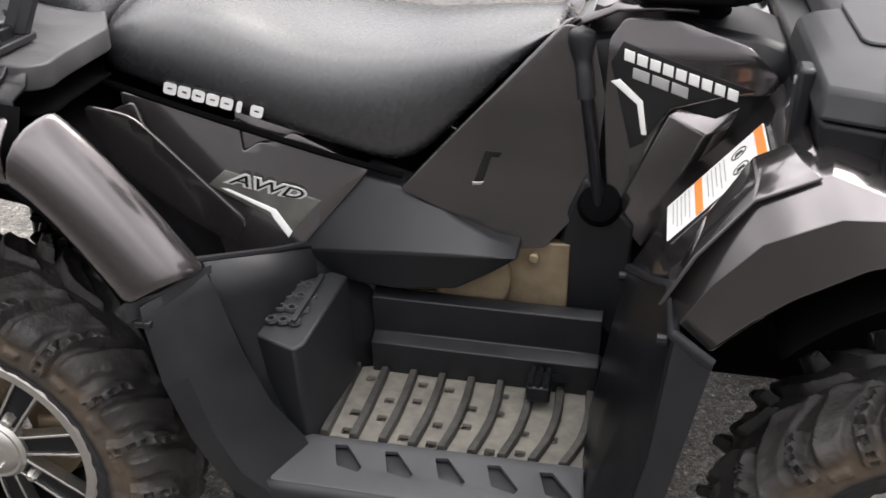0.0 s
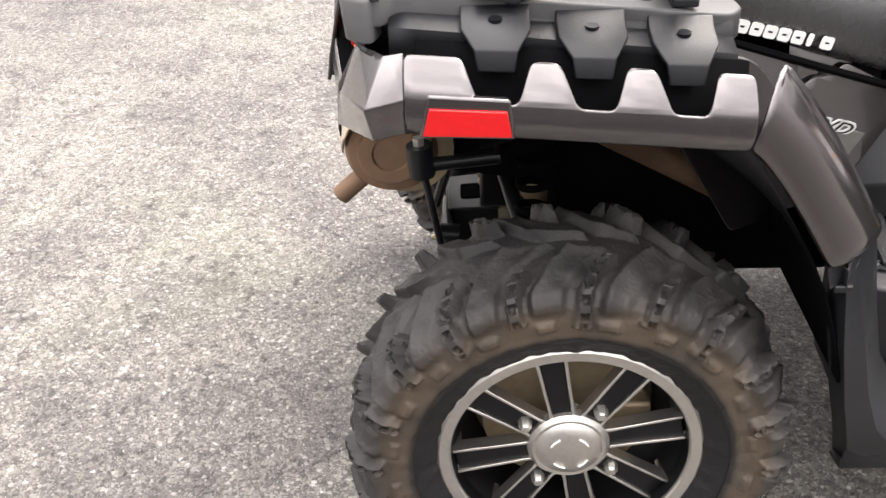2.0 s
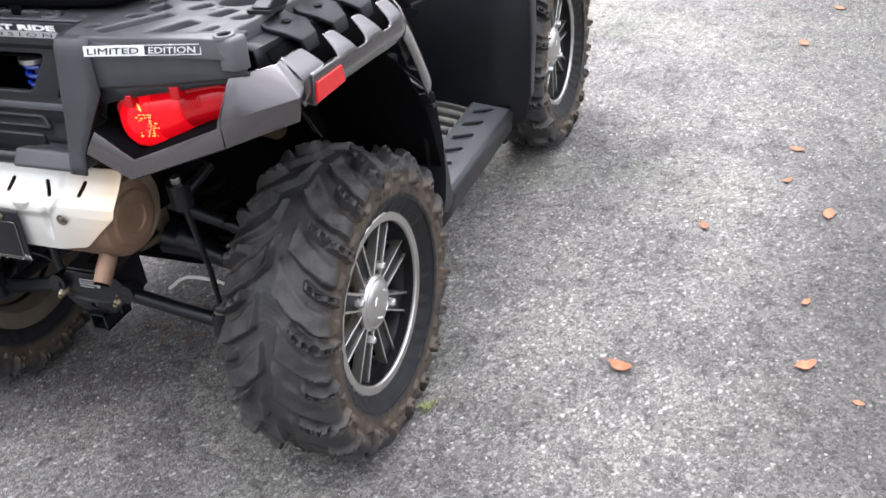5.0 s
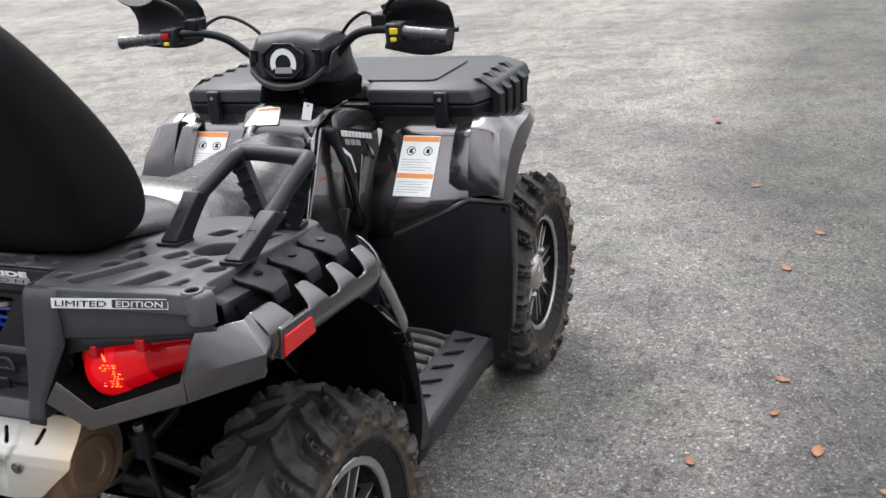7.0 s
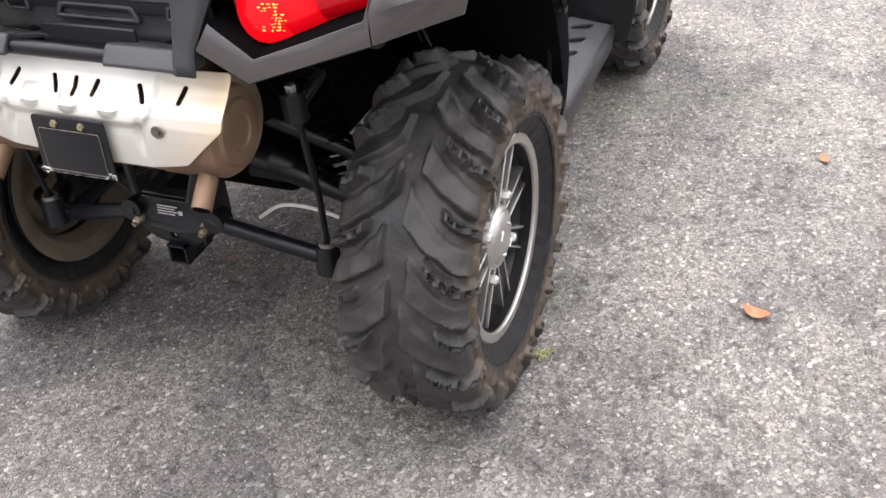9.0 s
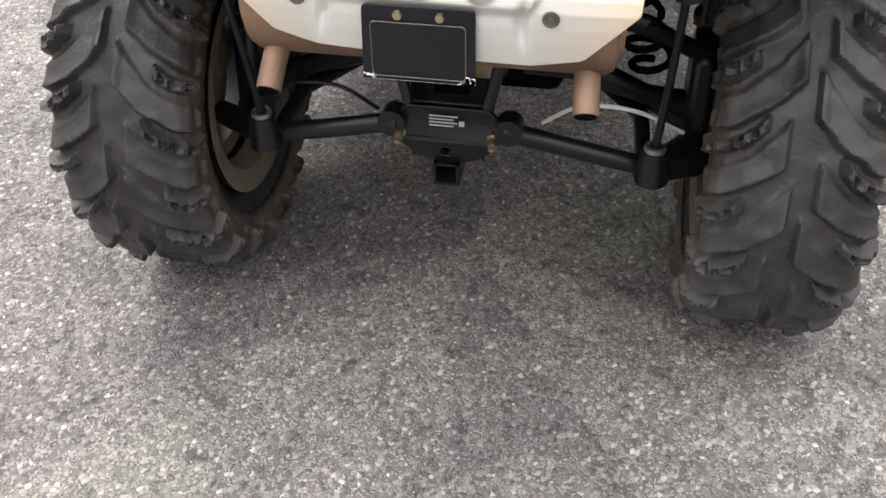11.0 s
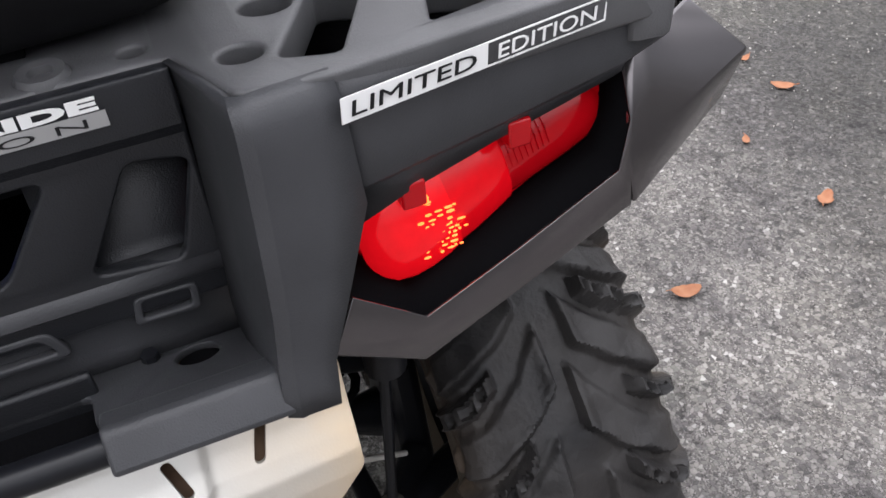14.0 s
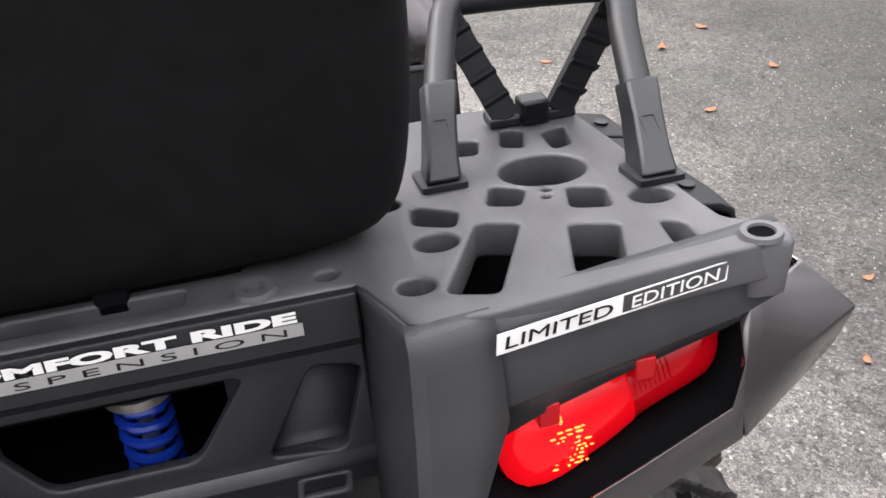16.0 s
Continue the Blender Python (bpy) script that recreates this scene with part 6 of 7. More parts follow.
skin_panel("pod_wedge", POD([(0.932, 0.898), (0.972, 0.866), (0.982, 0.822), (0.990, 0.822), (0.980, 0.872), (0.945, 0.902)]), "white decal wedge", mat=WHITE, f=podf, left=0.66, depth=0.0016, out=0.001, inward=True)
shroud = [[(0.952, -0.262, 0.695), (1.018, -0.262, 0.856), (1.03, -0.25, 0.862)], [(0.998, -0.272, 0.645), (1.070, -0.272, 0.832), (1.085, -0.25, 0.852)], [(1.030, -0.252, 0.665), (1.105, -0.252, 0.842), (1.12, -0.23, 0.865)]]
shroud = [[Vector((0.975, -1.632, 1.351)).lerp(Vector(p), 1.028) for p in r] for r in shroud]
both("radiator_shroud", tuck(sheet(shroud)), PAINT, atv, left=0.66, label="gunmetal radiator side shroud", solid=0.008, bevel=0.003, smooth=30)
part("engine_case", join(box((0.60, -0.168, 0.44), (0.885, -0.10, 0.582)), drum((0.72, -0.185, 0.51), (0.72, -0.12, 0.51), 0.07, 28), *[drum((0.66 + 0.055 * k, -0.18, 0.566 - 0.004 * k), (0.66 + 0.055 * k, -0.16, 0.566 - 0.004 * k), 0.010, 10) for k in range(4)]), CAST, atv, "dusty tan cast engine case", bevel=0.006)
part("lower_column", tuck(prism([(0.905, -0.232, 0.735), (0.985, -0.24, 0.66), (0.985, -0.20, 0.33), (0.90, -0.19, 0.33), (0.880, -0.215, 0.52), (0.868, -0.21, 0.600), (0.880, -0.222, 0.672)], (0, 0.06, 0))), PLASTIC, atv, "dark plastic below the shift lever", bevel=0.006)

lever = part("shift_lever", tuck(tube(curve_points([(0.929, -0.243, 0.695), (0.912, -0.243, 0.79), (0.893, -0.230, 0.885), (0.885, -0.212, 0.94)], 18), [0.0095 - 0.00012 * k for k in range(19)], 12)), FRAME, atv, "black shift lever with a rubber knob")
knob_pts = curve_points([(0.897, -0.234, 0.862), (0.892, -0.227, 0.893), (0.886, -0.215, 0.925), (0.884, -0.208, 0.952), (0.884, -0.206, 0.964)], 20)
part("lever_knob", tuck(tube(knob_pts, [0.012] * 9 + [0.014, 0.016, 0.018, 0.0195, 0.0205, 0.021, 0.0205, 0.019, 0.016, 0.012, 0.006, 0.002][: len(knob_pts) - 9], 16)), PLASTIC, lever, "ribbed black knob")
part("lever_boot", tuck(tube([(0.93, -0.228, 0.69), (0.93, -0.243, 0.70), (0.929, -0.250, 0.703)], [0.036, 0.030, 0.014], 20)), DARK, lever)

# ---- footwells ----
for s in (-1, 1):
    Y = lambda y: s * y
    flo = plate(rounded([(0.503, 0.20), (0.955, 0.20), (0.945, 0.440), (0.503, 0.446)], 0.01, 3), [rounded([(0.545 + 0.048 * k, 0.245 + 0.05 * j + 0.006 * (k % 2)), (0.562 + 0.048 * k, 0.245 + 0.05 * j + 0.006 * (k % 2)), (0.562 + 0.048 * k, 0.262 + 0.05 * j + 0.006 * (k % 2)), (0.545 + 0.048 * k, 0.262 + 0.05 * j + 0.006 * (k % 2))], 0.003, 2) for k in range(8) for j in range(4) if (k + j) % 3 != 1], 0.008, 0.001)
    bend(flo, lambda u, v, w: Vector((u, s * v, 0.318 + w)))
    fl = part("footboard", flo, SCUFF, atv, "scuffed dusty plastic footboard with ribs and drain holes")
    for k in range(9):
        x0 = 0.522 + 0.048 * k
        lean = 0.028 * (k / 8.0)
        line = [(x0 + lean * 1.2, s * 0.225, 0.322), (x0 + lean * 1.3, s * 0.29, 0.322), (x0 + lean, s * 0.36, 0.322), (x0 + lean * 0.2, s * 0.425, 0.322)]
        pts = curve_points(line, 9)
        rib = []
        for p in pts:
            rib.append([p + Vector((-0.008, 0, 0)), p + Vector((-0.006, 0, 0.013)), p + Vector((0.006, 0, 0.013)), p + Vector((0.008, 0, 0))])
        part("tread_rib", loft(rib), TREAD, fl, bevel=0.0015)
    nh = []
    for k in range(5):
        c = 0.555 + 0.082 * k
        nh.append([(c - 0.004, 0.456), (c + 0.016, 0.454), (c + 0.050, 0.494), (c + 0.046, 0.504), (c + 0.010, 0.496)])
    edge_pl = plate(rounded([(0.47, 0.442), (0.945, 0.436), (0.95, 0.541), (0.47, 0.541)], 0.006, 3), nh, 0.008, 0.001)
    bend(edge_pl, lambda u, v, w: Vector((u, s * v, 0.334 - 0.16 * (v - 0.44) + w)))
    part("step_edge", edge_pl, CORNERP, fl, "black outer step edge with slanted recesses")
    part("step_recess", sheet([[(x, s * 0.448, 0.3245), (x, s * 0.538, 0.3100)] for x in (0.5, 0.94)]), CORNERP, fl, solid=0.003)
    part("step_side", sheet([[(x, s * 0.541, 0.321), (x, s * 0.547, 0.30), (x, s * 0.54, 0.252), (x, s * 0.50, 0.245)] for x in (0.41, 0.5, 0.7, 0.96)]), PLASTIC, fl, solid=0.006)
    part("step_ridge", prism([(0.503, s * 0.446, 0.322), (0.955, s * 0.440, 0.322), (0.955, s * 0.432, 0.336), (0.503, s * 0.438, 0.336)], (0, s * 0.008, 0)), PLASTIC, fl, bevel=0.002)
    flap_rows = []
    for z, xr, yr, xm, ym, xf, yf in ((0.645, 0.309, 0.590, 0.345, 0.560, 0.388, 0.500), (0.62, 0.311, 0.592, 0.352, 0.566, 0.398, 0.500), (0.52, 0.328, 0.592, 0.378, 0.575, 0.425, 0.49), (0.42, 0.352, 0.580, 0.405, 0.572, 0.455, 0.475), (0.345, 0.376, 0.562, 0.435, 0.562, 0.50, 0.458), (0.30, 0.390, 0.548, 0.47, 0.548, 0.52, 0.47), (0.245, 0.405, 0.53, 0.48, 0.538, 0.53, 0.50)):
        flap_rows.append([(xr + 0.016, s * (yr - 0.04), z - 0.005), (xr + 0.022, s * yr, z), (xm, s * ym, z + 0.004), (xf, s * yf, z + 0.012 if z > 0.6 else z)])
    fp = part("rear_mud_flap", sheet(flap_rows), PLASTIC, atv, "black plastic mud guard behind the rear wheel arch", solid=0.007, bevel=0.003, smooth=30)
    part("flap_band", prism([(0.304, s * 0.593, 0.648), (0.345, s * 0.566, 0.655), (0.392, s * 0.500, 0.668), (0.392, s * 0.500, 0.654), (0.35, s * 0.572, 0.636), (0.310, s * 0.598, 0.620)], (0.004, -s * 0.006, 0)), PLASTIC, fp, bevel=0.003)
    part("flap_clip", box((0.318, min(s * 0.594, s * 0.580), 0.612), (0.342, max(s * 0.594, s * 0.580), 0.622)), PLASTIC, fp, bevel=0.002)
    spl = [[(0.385, s * 0.498, 0.672), (0.455, s * 0.236, 0.566), (0.548, s * 0.190, 0.468)], [(0.40, s * 0.49, 0.60), (0.462, s * 0.24, 0.50), (0.556, s * 0.195, 0.42)], [(0.43, s * 0.46, 0.45), (0.472, s * 0.24, 0.40), (0.560, s * 0.198, 0.375)], [(0.48, s * 0.45, 0.32), (0.48, s * 0.24, 0.32), (0.565, s * 0.205, 0.32)]]
    sp = part("splash_wall", sheet(spl), PLASTIC, atv, "black splash wall behind the foot well", solid=0.006, smooth=30)
    part("splash_rim", tube(curve_points([(0.370, s * 0.505, 0.676), (0.425, s * 0.34, 0.612), (0.455, s * 0.236, 0.570), (0.505, s * 0.205, 0.512), (0.548, s * 0.190, 0.470), (0.562, s * 0.197, 0.40), (0.563, s * 0.203, 0.34)], 36), 0.006, 8), PLASTIC, sp)
    peg_top = [(0.405, s * 0.43, 0.515), (0.490, s * 0.448, 0.502), (0.502, s * 0.43, 0.505), (0.520, s * 0.252, 0.528), (0.49, s * 0.245, 0.53), (0.41, s * 0.33, 0.53)]
    peg = [peg_top, [(x + 0.012, y, 0.322) for x, y, z in peg_top]]
    pg = part("heel_box", loft([[Vector(p) for p in ring_] for ring_ in peg]), PLASTIC, atv, "black plastic heel box with a perforated top", bevel=0.004, smooth=30)
    for j_ in range(3):
        for k in range(4 - j_ // 2):
            c = Vector((0.437 + 0.018 * j_ + 0.003 * k, s * (0.398 - 0.034 * k - 0.004 * j_), 0.5185 + 0.0025 * k - 0.002 * j_))
            part("peg_ring", lathe_at([(0.0055, 0.0), (0.0055, 0.005), (0.0095, 0.005), (0.011, 0.0)], c, 14), CORNERP, pg)
            # dark disc in each ring stands for the shade of a hole
            part("peg_hole_shade", tube([c - Vector((0, 0, 0.001)), c + Vector((0, 0, 0.0016))], 0.006, 10), DARK, pg)
    for k in range(2):
        part("peg_bar", prism([(0.418 + 0.052 * k, s * 0.40, 0.520), (0.426 + 0.052 * k, s * 0.40, 0.518), (0.440 + 0.045 * k, s * 0.27, 0.530), (0.432 + 0.045 * k, s * 0.27, 0.532)], (0, 0, 0.006)), PLASTIC, pg)
    rnd = random.Random(11)
    inner = [[(x, s * 0.192, 0.475), (x, s * 0.215, 0.468), (x, s * 0.205, 0.395), (x, s * 0.232, 0.385), (x, s * 0.225, 0.322)] for x in (0.55, 0.70, 0.85, 0.90, 0.95)]
    part("inner_wall", sheet(inner), PLASTIC, atv, "black inner wall of the foot well", solid=0.006, bevel=0.003, smooth=25)
    if s < 0:
        pedal = part("brake_pedal", box((0.835, -0.295, 0.345), (0.875, -0.245, 0.375)), FRAME, atv, "black foot brake pedal", bevel=0.004)
        for k in range(3):
            part("pedal_tooth", box((0.838 + 0.013 * k, -0.295, 0.375), (0.845 + 0.013 * k, -0.245, 0.384)), FRAME, pedal)
        part("pedal_arm", tube([(0.86, -0.245, 0.36), (0.93, -0.21, 0.345), (0.97, -0.2, 0.38)], 0.008, 8), FRAME, pedal)
    # wall ahead of the feet and the outer front guard
    wall = [[(1.0, s * 0.17, 0.57), (0.985, s * 0.265, 0.603), (1.02, s * 0.39, 0.655), (1.042, s * 0.475, 0.698), (1.045, s * 0.588, 0.694)],
            [(0.985, s * 0.17, 0.45), (0.965, s * 0.27, 0.46), (0.985, s * 0.39, 0.49), (1.005, s * 0.475, 0.50), (1.03, s * 0.59, 0.50)],
            [(0.95, s * 0.18, 0.32), (0.945, s * 0.27, 0.32), (0.945, s * 0.40, 0.325), (0.955, s * 0.50, 0.33), (1.0, s * 0.588, 0.33)],
            [(0.955, s * 0.18, 0.30), (0.955, s * 0.27, 0.28), (0.955, s * 0.40, 0.26), (0.965, s * 0.50, 0.25), (1.0, s * 0.575, 0.26)]]
    fg = part("front_mud_guard", sheet(wall), SHADEDP, atv, "tall black plastic guard behind the front wheel", solid=0.008, bevel=0.004, smooth=30)
    outer = [[(1.045, s * 0.588, 0.694), (1.095, s * 0.592, 0.66)], [(1.03, s * 0.59, 0.50), (1.068, s * 0.594, 0.50)], [(1.0, s * 0.588, 0.33), (1.045, s * 0.585, 0.34)]]
    part("guard_side", sheet(outer), PLASTIC, fg, solid=0.008, bevel=0.003)
    part("guard_rim", tube([(0.985, s * 0.262, 0.600), (1.02, s * 0.385, 0.652), (1.040, s * 0.475, 0.697), (1.043, s * 0.588, 0.693), (1.092, s * 0.595, 0.66)], 0.008, 10), PLASTIC, fg)
    for px, py, pz in ((0.982, 0.27, 0.590), (1.036, 0.58, 0.680)):
        part("guard_clip", tube([(px, s * py, pz), (px - 0.012, s * py, pz)], 0.008, 10), FRAME, fg)

# ---- front fenders, storage box and bars ----
for s in (-1, 1):
    fr = []
    for ox, oz, ix, iz, yo in ((1.087, 0.672, 1.020, 0.722, 0.578), (1.130, 0.718, 1.045, 0.79, 0.578), (1.173, 0.755, 1.100, 0.868, 0.578), (1.25, 0.803, 1.18, 0.900, 0.577), (1.36, 0.835, 1.30, 0.880, 0.570), (1.50, 0.838, 1.48, 0.866, 0.535), (1.62, 0.815, 1.60, 0.845, 0.48), (1.72, 0.76, 1.70, 0.79, 0.42)):
        fr.append([(ox + 0.004, s * (yo - 0.006), oz - 0.004), (ox, s * yo, oz), (ox * 0.45 + ix * 0.55, s * (yo - 0.008), oz * 0.45 + iz * 0.55), (ix + 0.02, s * (yo - 0.045), iz - 0.008), (ix + 0.03, s * (yo - 0.11), iz), (ix + 0.04, s * (yo - 0.17), iz - 0.006)])
    ff = part("front_fender", sheet(fr), PAINT, atv, "gunmetal painted front fender", solid=0.007, bevel=0.003, smooth=35)
    rear_face = [[(1.045, s * 0.470, 0.702), (1.036, s * 0.535, 0.715), (1.022, s * 0.572, 0.722)], [(1.075, s * 0.466, 0.80), (1.068, s * 0.53, 0.802), (1.058, s * 0.566, 0.79)], [(1.12, s * 0.464, 0.882), (1.122, s * 0.52, 0.876), (1.118, s * 0.55, 0.862)], [(1.16, s * 0.46, 0.902), (1.17, s * 0.51, 0.90), (1.19, s * 0.54, 0.893)]]
    rf = part("fender_rear_face", sheet(rear_face), PAINT, atv, "gunmetal rear face of the front fender", solid=0.006, bevel=0.003, smooth=30)
    for ob in (ff, rf):
        ob.location.y = 0.052 if s > 0 else 0.0
    ramp_rows = []
    for y, zl, xl in ((0.17, 0.575, 1.0), (0.265, 0.606, 0.988), (0.36, 0.645, 1.012), (0.44, 0.690, 1.035), (0.472, 0.705, 1.043)) + (((0.50, 0.712, 1.045),) if s > 0 else ()):
        ramp_rows.append([(xl, s * y, zl), (1.036 + 0.01 * (y - 0.17), s * y, 0.70), (1.096, s * y, 0.772), (1.157, s * y, 0.845), (1.19, s * y, 0.895)])
    part("fender_ramp", sheet(ramp_rows), PAINT, atv, "gunmetal fender ramp carrying a warning label", solid=0.006, smooth=30)
    tag_map = onto((1.0955, -0.302 if s < 0 else 0.415, 0.7725), (0, -1, 0), (0.121, 0, 0.147))
    tg = part("warning_label", bend(plate(rounded([(-0.058, -0.094), (0.058, -0.094), (0.058, 0.094), (-0.058, 0.094)], 0.003, 2), [], 0.0012), lambda x, y, z: tag_map(x, y, z + 0.0042)), WHITE, atv, "white and orange printed warning label", smooth=0)
    for y0, y1 in ((0.076, 0.091), (-0.038, -0.024)):
        part("label_band", bend(plate([(-0.056, y0), (0.056, y0), (0.056, y1), (-0.056, y1)], [], 0.0008), lambda x, y, z: tag_map(x, y, z + 0.0052)), ORANGE, tg, smooth=0)
    for cx in (-0.026, 0.026):
        part("label_sign", bend(plate(disc(cx, 0.046, 0.014), [disc(cx, 0.046, 0.0118)], 0.0006), lambda x, y, z: tag_map(x, y, z + 0.0052)), INK, tg, smooth=0)
        part("label_figure", bend(plate([(cx - 0.006, 0.040), (cx + 0.007, 0.038), (cx + 0.004, 0.047), (cx + 0.007, 0.054), (cx - 0.004, 0.052)], [], 0.0006), lambda x, y, z: tag_map(x, y, z + 0.0052)), INK, tg, smooth=0)
    bars = [bend(plate([(-0.05, y0), (x1, y0), (x1, y0 + 0.0016), (-0.05, y0 + 0.0016)], [], 0.0005), lambda x, y, z: tag_map(x, y, z + 0.0051)) for y0, x1 in ((0.018, 0.03), (0.010, 0.04), (0.002, 0.02), (-0.006, 0.045), (-0.014, 0.03), (-0.05, 0.045), (-0.058, 0.03), (-0.066, 0.047), (-0.074, 0.04), (-0.082, 0.02))]
    part("label_lines", join(*bars), GREY, tg, smooth=0)
    for k in range(3):
        sl = 0.0 if s < 0 else 0.085
        # dark bars on the ramp stand for the shade inside slots
        part("fender_slot_shade", prism([(1.125 - 0.016 * k, s * (0.415 + sl), 0.806 - 0.02 * k), (1.128 - 0.016 * k, s * (0.455 + sl), 0.810 - 0.02 * k), (1.118 - 0.016 * k, s * (0.455 + sl), 0.798 - 0.02 * k), (1.115 - 0.016 * k, s * (0.415 + sl), 0.794 - 0.02 * k)], (-0.004, 0, 0.003)), INK, atv)
    front_liner = []
    for k in range(11):
        a = radians(98 + 36 * k / 10)
        front_liner.append([(1.448 + 0.385 * math.cos(a), s * y, min(HUB_Z + 0.46 * math.sin(a), 0.84)) for y in ((0.24, 0.4, 0.545) if a > 1.75 else (0.24, 0.36, 0.46))])
    part("front_liner", sheet(front_liner), DARK, atv, "black front wheel liner", solid=0.004)

cargo_body = loft([[(1.20, -0.50, 0.868), (1.20, 0.50, 0.868), (1.30, 0.53, 0.868), (1.60, 0.53, 0.868), (1.66, 0.46, 0.868), (1.66, -0.46, 0.868), (1.60, -0.53, 0.868), (1.30, -0.53, 0.868)], [(1.188, -0.505, 0.945), (1.188, 0.505, 0.945), (1.30, 0.548, 0.945), (1.61, 0.548, 0.945), (1.675, 0.47, 0.945), (1.675, -0.47, 0.945), (1.61, -0.548, 0.945), (1.30, -0.548, 0.945)]])
cargo = part("storage_box", cargo_body, PLASTIC, atv, "black plastic front storage box with latches", bevel=0.008, loc=(0.0, 0.028, -0.015))
cargo.scale = (1.0, 0.95, 1.0)
lid = loft([[(1.183, -0.51, 0.948), (1.183, -0.16, 0.948), (1.235, -0.13, 0.948), (1.235, 0.16, 0.948), (1.183, 0.19, 0.948), (1.183, 0.51, 0.948), (1.30, 0.553, 0.948), (1.61, 0.553, 0.948), (1.68, 0.475, 0.948), (1.68, -0.475, 0.948), (1.61, -0.553, 0.948), (1.30, -0.553, 0.948)], [(1.19, -0.50, 0.985), (1.19, -0.16, 0.985), (1.24, -0.13, 0.985), (1.24, 0.16, 0.985), (1.19, 0.19, 0.985), (1.19, 0.50, 0.985), (1.30, 0.54, 0.985), (1.60, 0.54, 0.985), (1.67, 0.465, 0.985), (1.67, -0.465, 0.985), (1.60, -0.54, 0.985), (1.30, -0.54, 0.985)], [(1.215, -0.475, 1.0), (1.215, -0.17, 1.0), (1.26, -0.14, 1.0), (1.26, 0.17, 1.0), (1.215, 0.2, 1.0), (1.215, 0.475, 1.0), (1.31, 0.50, 1.0), (1.58, 0.50, 1.0), (1.64, 0.44, 1.0), (1.64, -0.44, 1.0), (1.58, -0.50, 1.0), (1.31, -0.50, 1.0)]])
ld = part("lid", lid, CORNERP, cargo, bevel=0.006)
part("lid_panel", prism(rounded([(1.25, -0.36, 1.0), (1.25, -0.12, 1.0), (1.55, -0.12, 1.0), (1.55, -0.36, 1.0)], 0.03, 4), (0, 0, 0.006)), CORNERP, cargo, bevel=0.003)
for s in (-1, 1):
    lat = part("latch", box((1.168, s * 0.405 - 0.022, 0.868), (1.19, s * 0.405 + 0.022, 0.985)), PLASTIC, cargo, "black latch", bevel=0.006)
    part("latch_hole", tube([(1.169, s * 0.405, 0.965), (1.166, s * 0.405, 0.965)], 0.006, 10), GREY, cargo)
    part("box_step", box((1.176, s * 0.26 - 0.07, 0.872), (1.2, s * 0.26 + 0.07, 0.895)), PLASTIC, cargo, bevel=0.006)
    for k in range(4):
        x0 = 1.26 + 0.075 * k
        part("box_rib", loft([[(x0, s * 0.535, 0.88), (x0 + 0.03, s * 0.54, 0.88), (x0 + 0.03, s * 0.565, 0.88), (x0, s * 0.56, 0.88)], [(x0, s * 0.54, 0.975), (x0 + 0.03, s * 0.545, 0.975), (x0 + 0.03, s * 0.57, 0.96), (x0, s * 0.565, 0.96)], [(x0, s * 0.48, 1.006), (x0 + 0.03, s * 0.48, 1.006), (x0 + 0.03, s * 0.50, 1.008), (x0, s * 0.50, 1.008)]]), PLASTIC, cargo, bevel=0.003)

pod_loops = []
for x, wt, wb, z0, z1 in ((0.921, 0.098, 0.080, 1.066, 1.150), (0.928, 0.108, 0.090, 1.058, 1.160), (0.950, 0.120, 0.104, 1.048, 1.172), (0.985, 0.130, 0.112, 1.040, 1.178), (1.030, 0.128, 0.116, 1.030, 1.174), (1.090, 0.112, 0.112, 1.022, 1.152), (1.150, 0.082, 0.095, 1.012, 1.115), (1.200, 0.045, 0.060, 1.002, 1.075)):
    hh = z1 - z0
    right_ = [(x, -0.018 - wb, z0), (x + 0.004, -0.018 - wb * 1.06, z0 + 0.3 * hh), (x + 0.012, -0.018 - wt, z0 + 0.72 * hh), (x + 0.020, -0.018 - wt * 0.90, z1 - 0.004), (x + 0.022, -0.018 - wt * 0.45, z1), (x + 0.018, -0.018 - wt * 0.22, z1 + 0.006)]
    pod_loops.append(right_ + [(a, -0.036 - b, c) for a, b, c in right_[::-1]])
dash = part("instrument_pod", loft(pod_loops), PLASTIC, atv, "angular black instrument pod on the handlebar", bevel=0.005, smooth=28)
lip_line = [(0.925 - 0.024 * (1 - t * t), -0.018 + 0.112 * t, 1.056 - 0.012 * (1 - t * t) + 0.030 * abs(t) ** 3) for t in np.linspace(-1, 1, 15)]
part("pod_lip", loft([[(x, y, z + 0.010), (x - 0.006, y, z + 0.004), (x - 0.004, y, z - 0.007), (x + 0.03, y, z - 0.012), (x + 0.03, y, z + 0.010)] for x, y, z in lip_line]), CORNERP, dash, "curved lip under the gauge", bevel=0.002, smooth=40)
for s in (-1, 1):
    part("pod_flank", prism([(0.935, -0.018 + s * 0.116, 1.075), (0.955, -0.018 + s * 0.126, 1.128), (1.02, -0.018 + s * 0.137, 1.150), (1.07, -0.018 + s * 0.122, 1.120), (1.02, -0.018 + s * 0.124, 1.092)], (0, s * 0.006, 0)), CORNERP, dash, bevel=0.004)
    part("pod_screw", tube([(0.922, -0.018 + s * 0.094, 1.140), (0.917, -0.018 + s * 0.094, 1.139)], 0.0055, 10), FRAME, dash)
g_map = onto((0.9225, -0.018, 1.112), (0, -1, 0), (0.12, 0, 1))
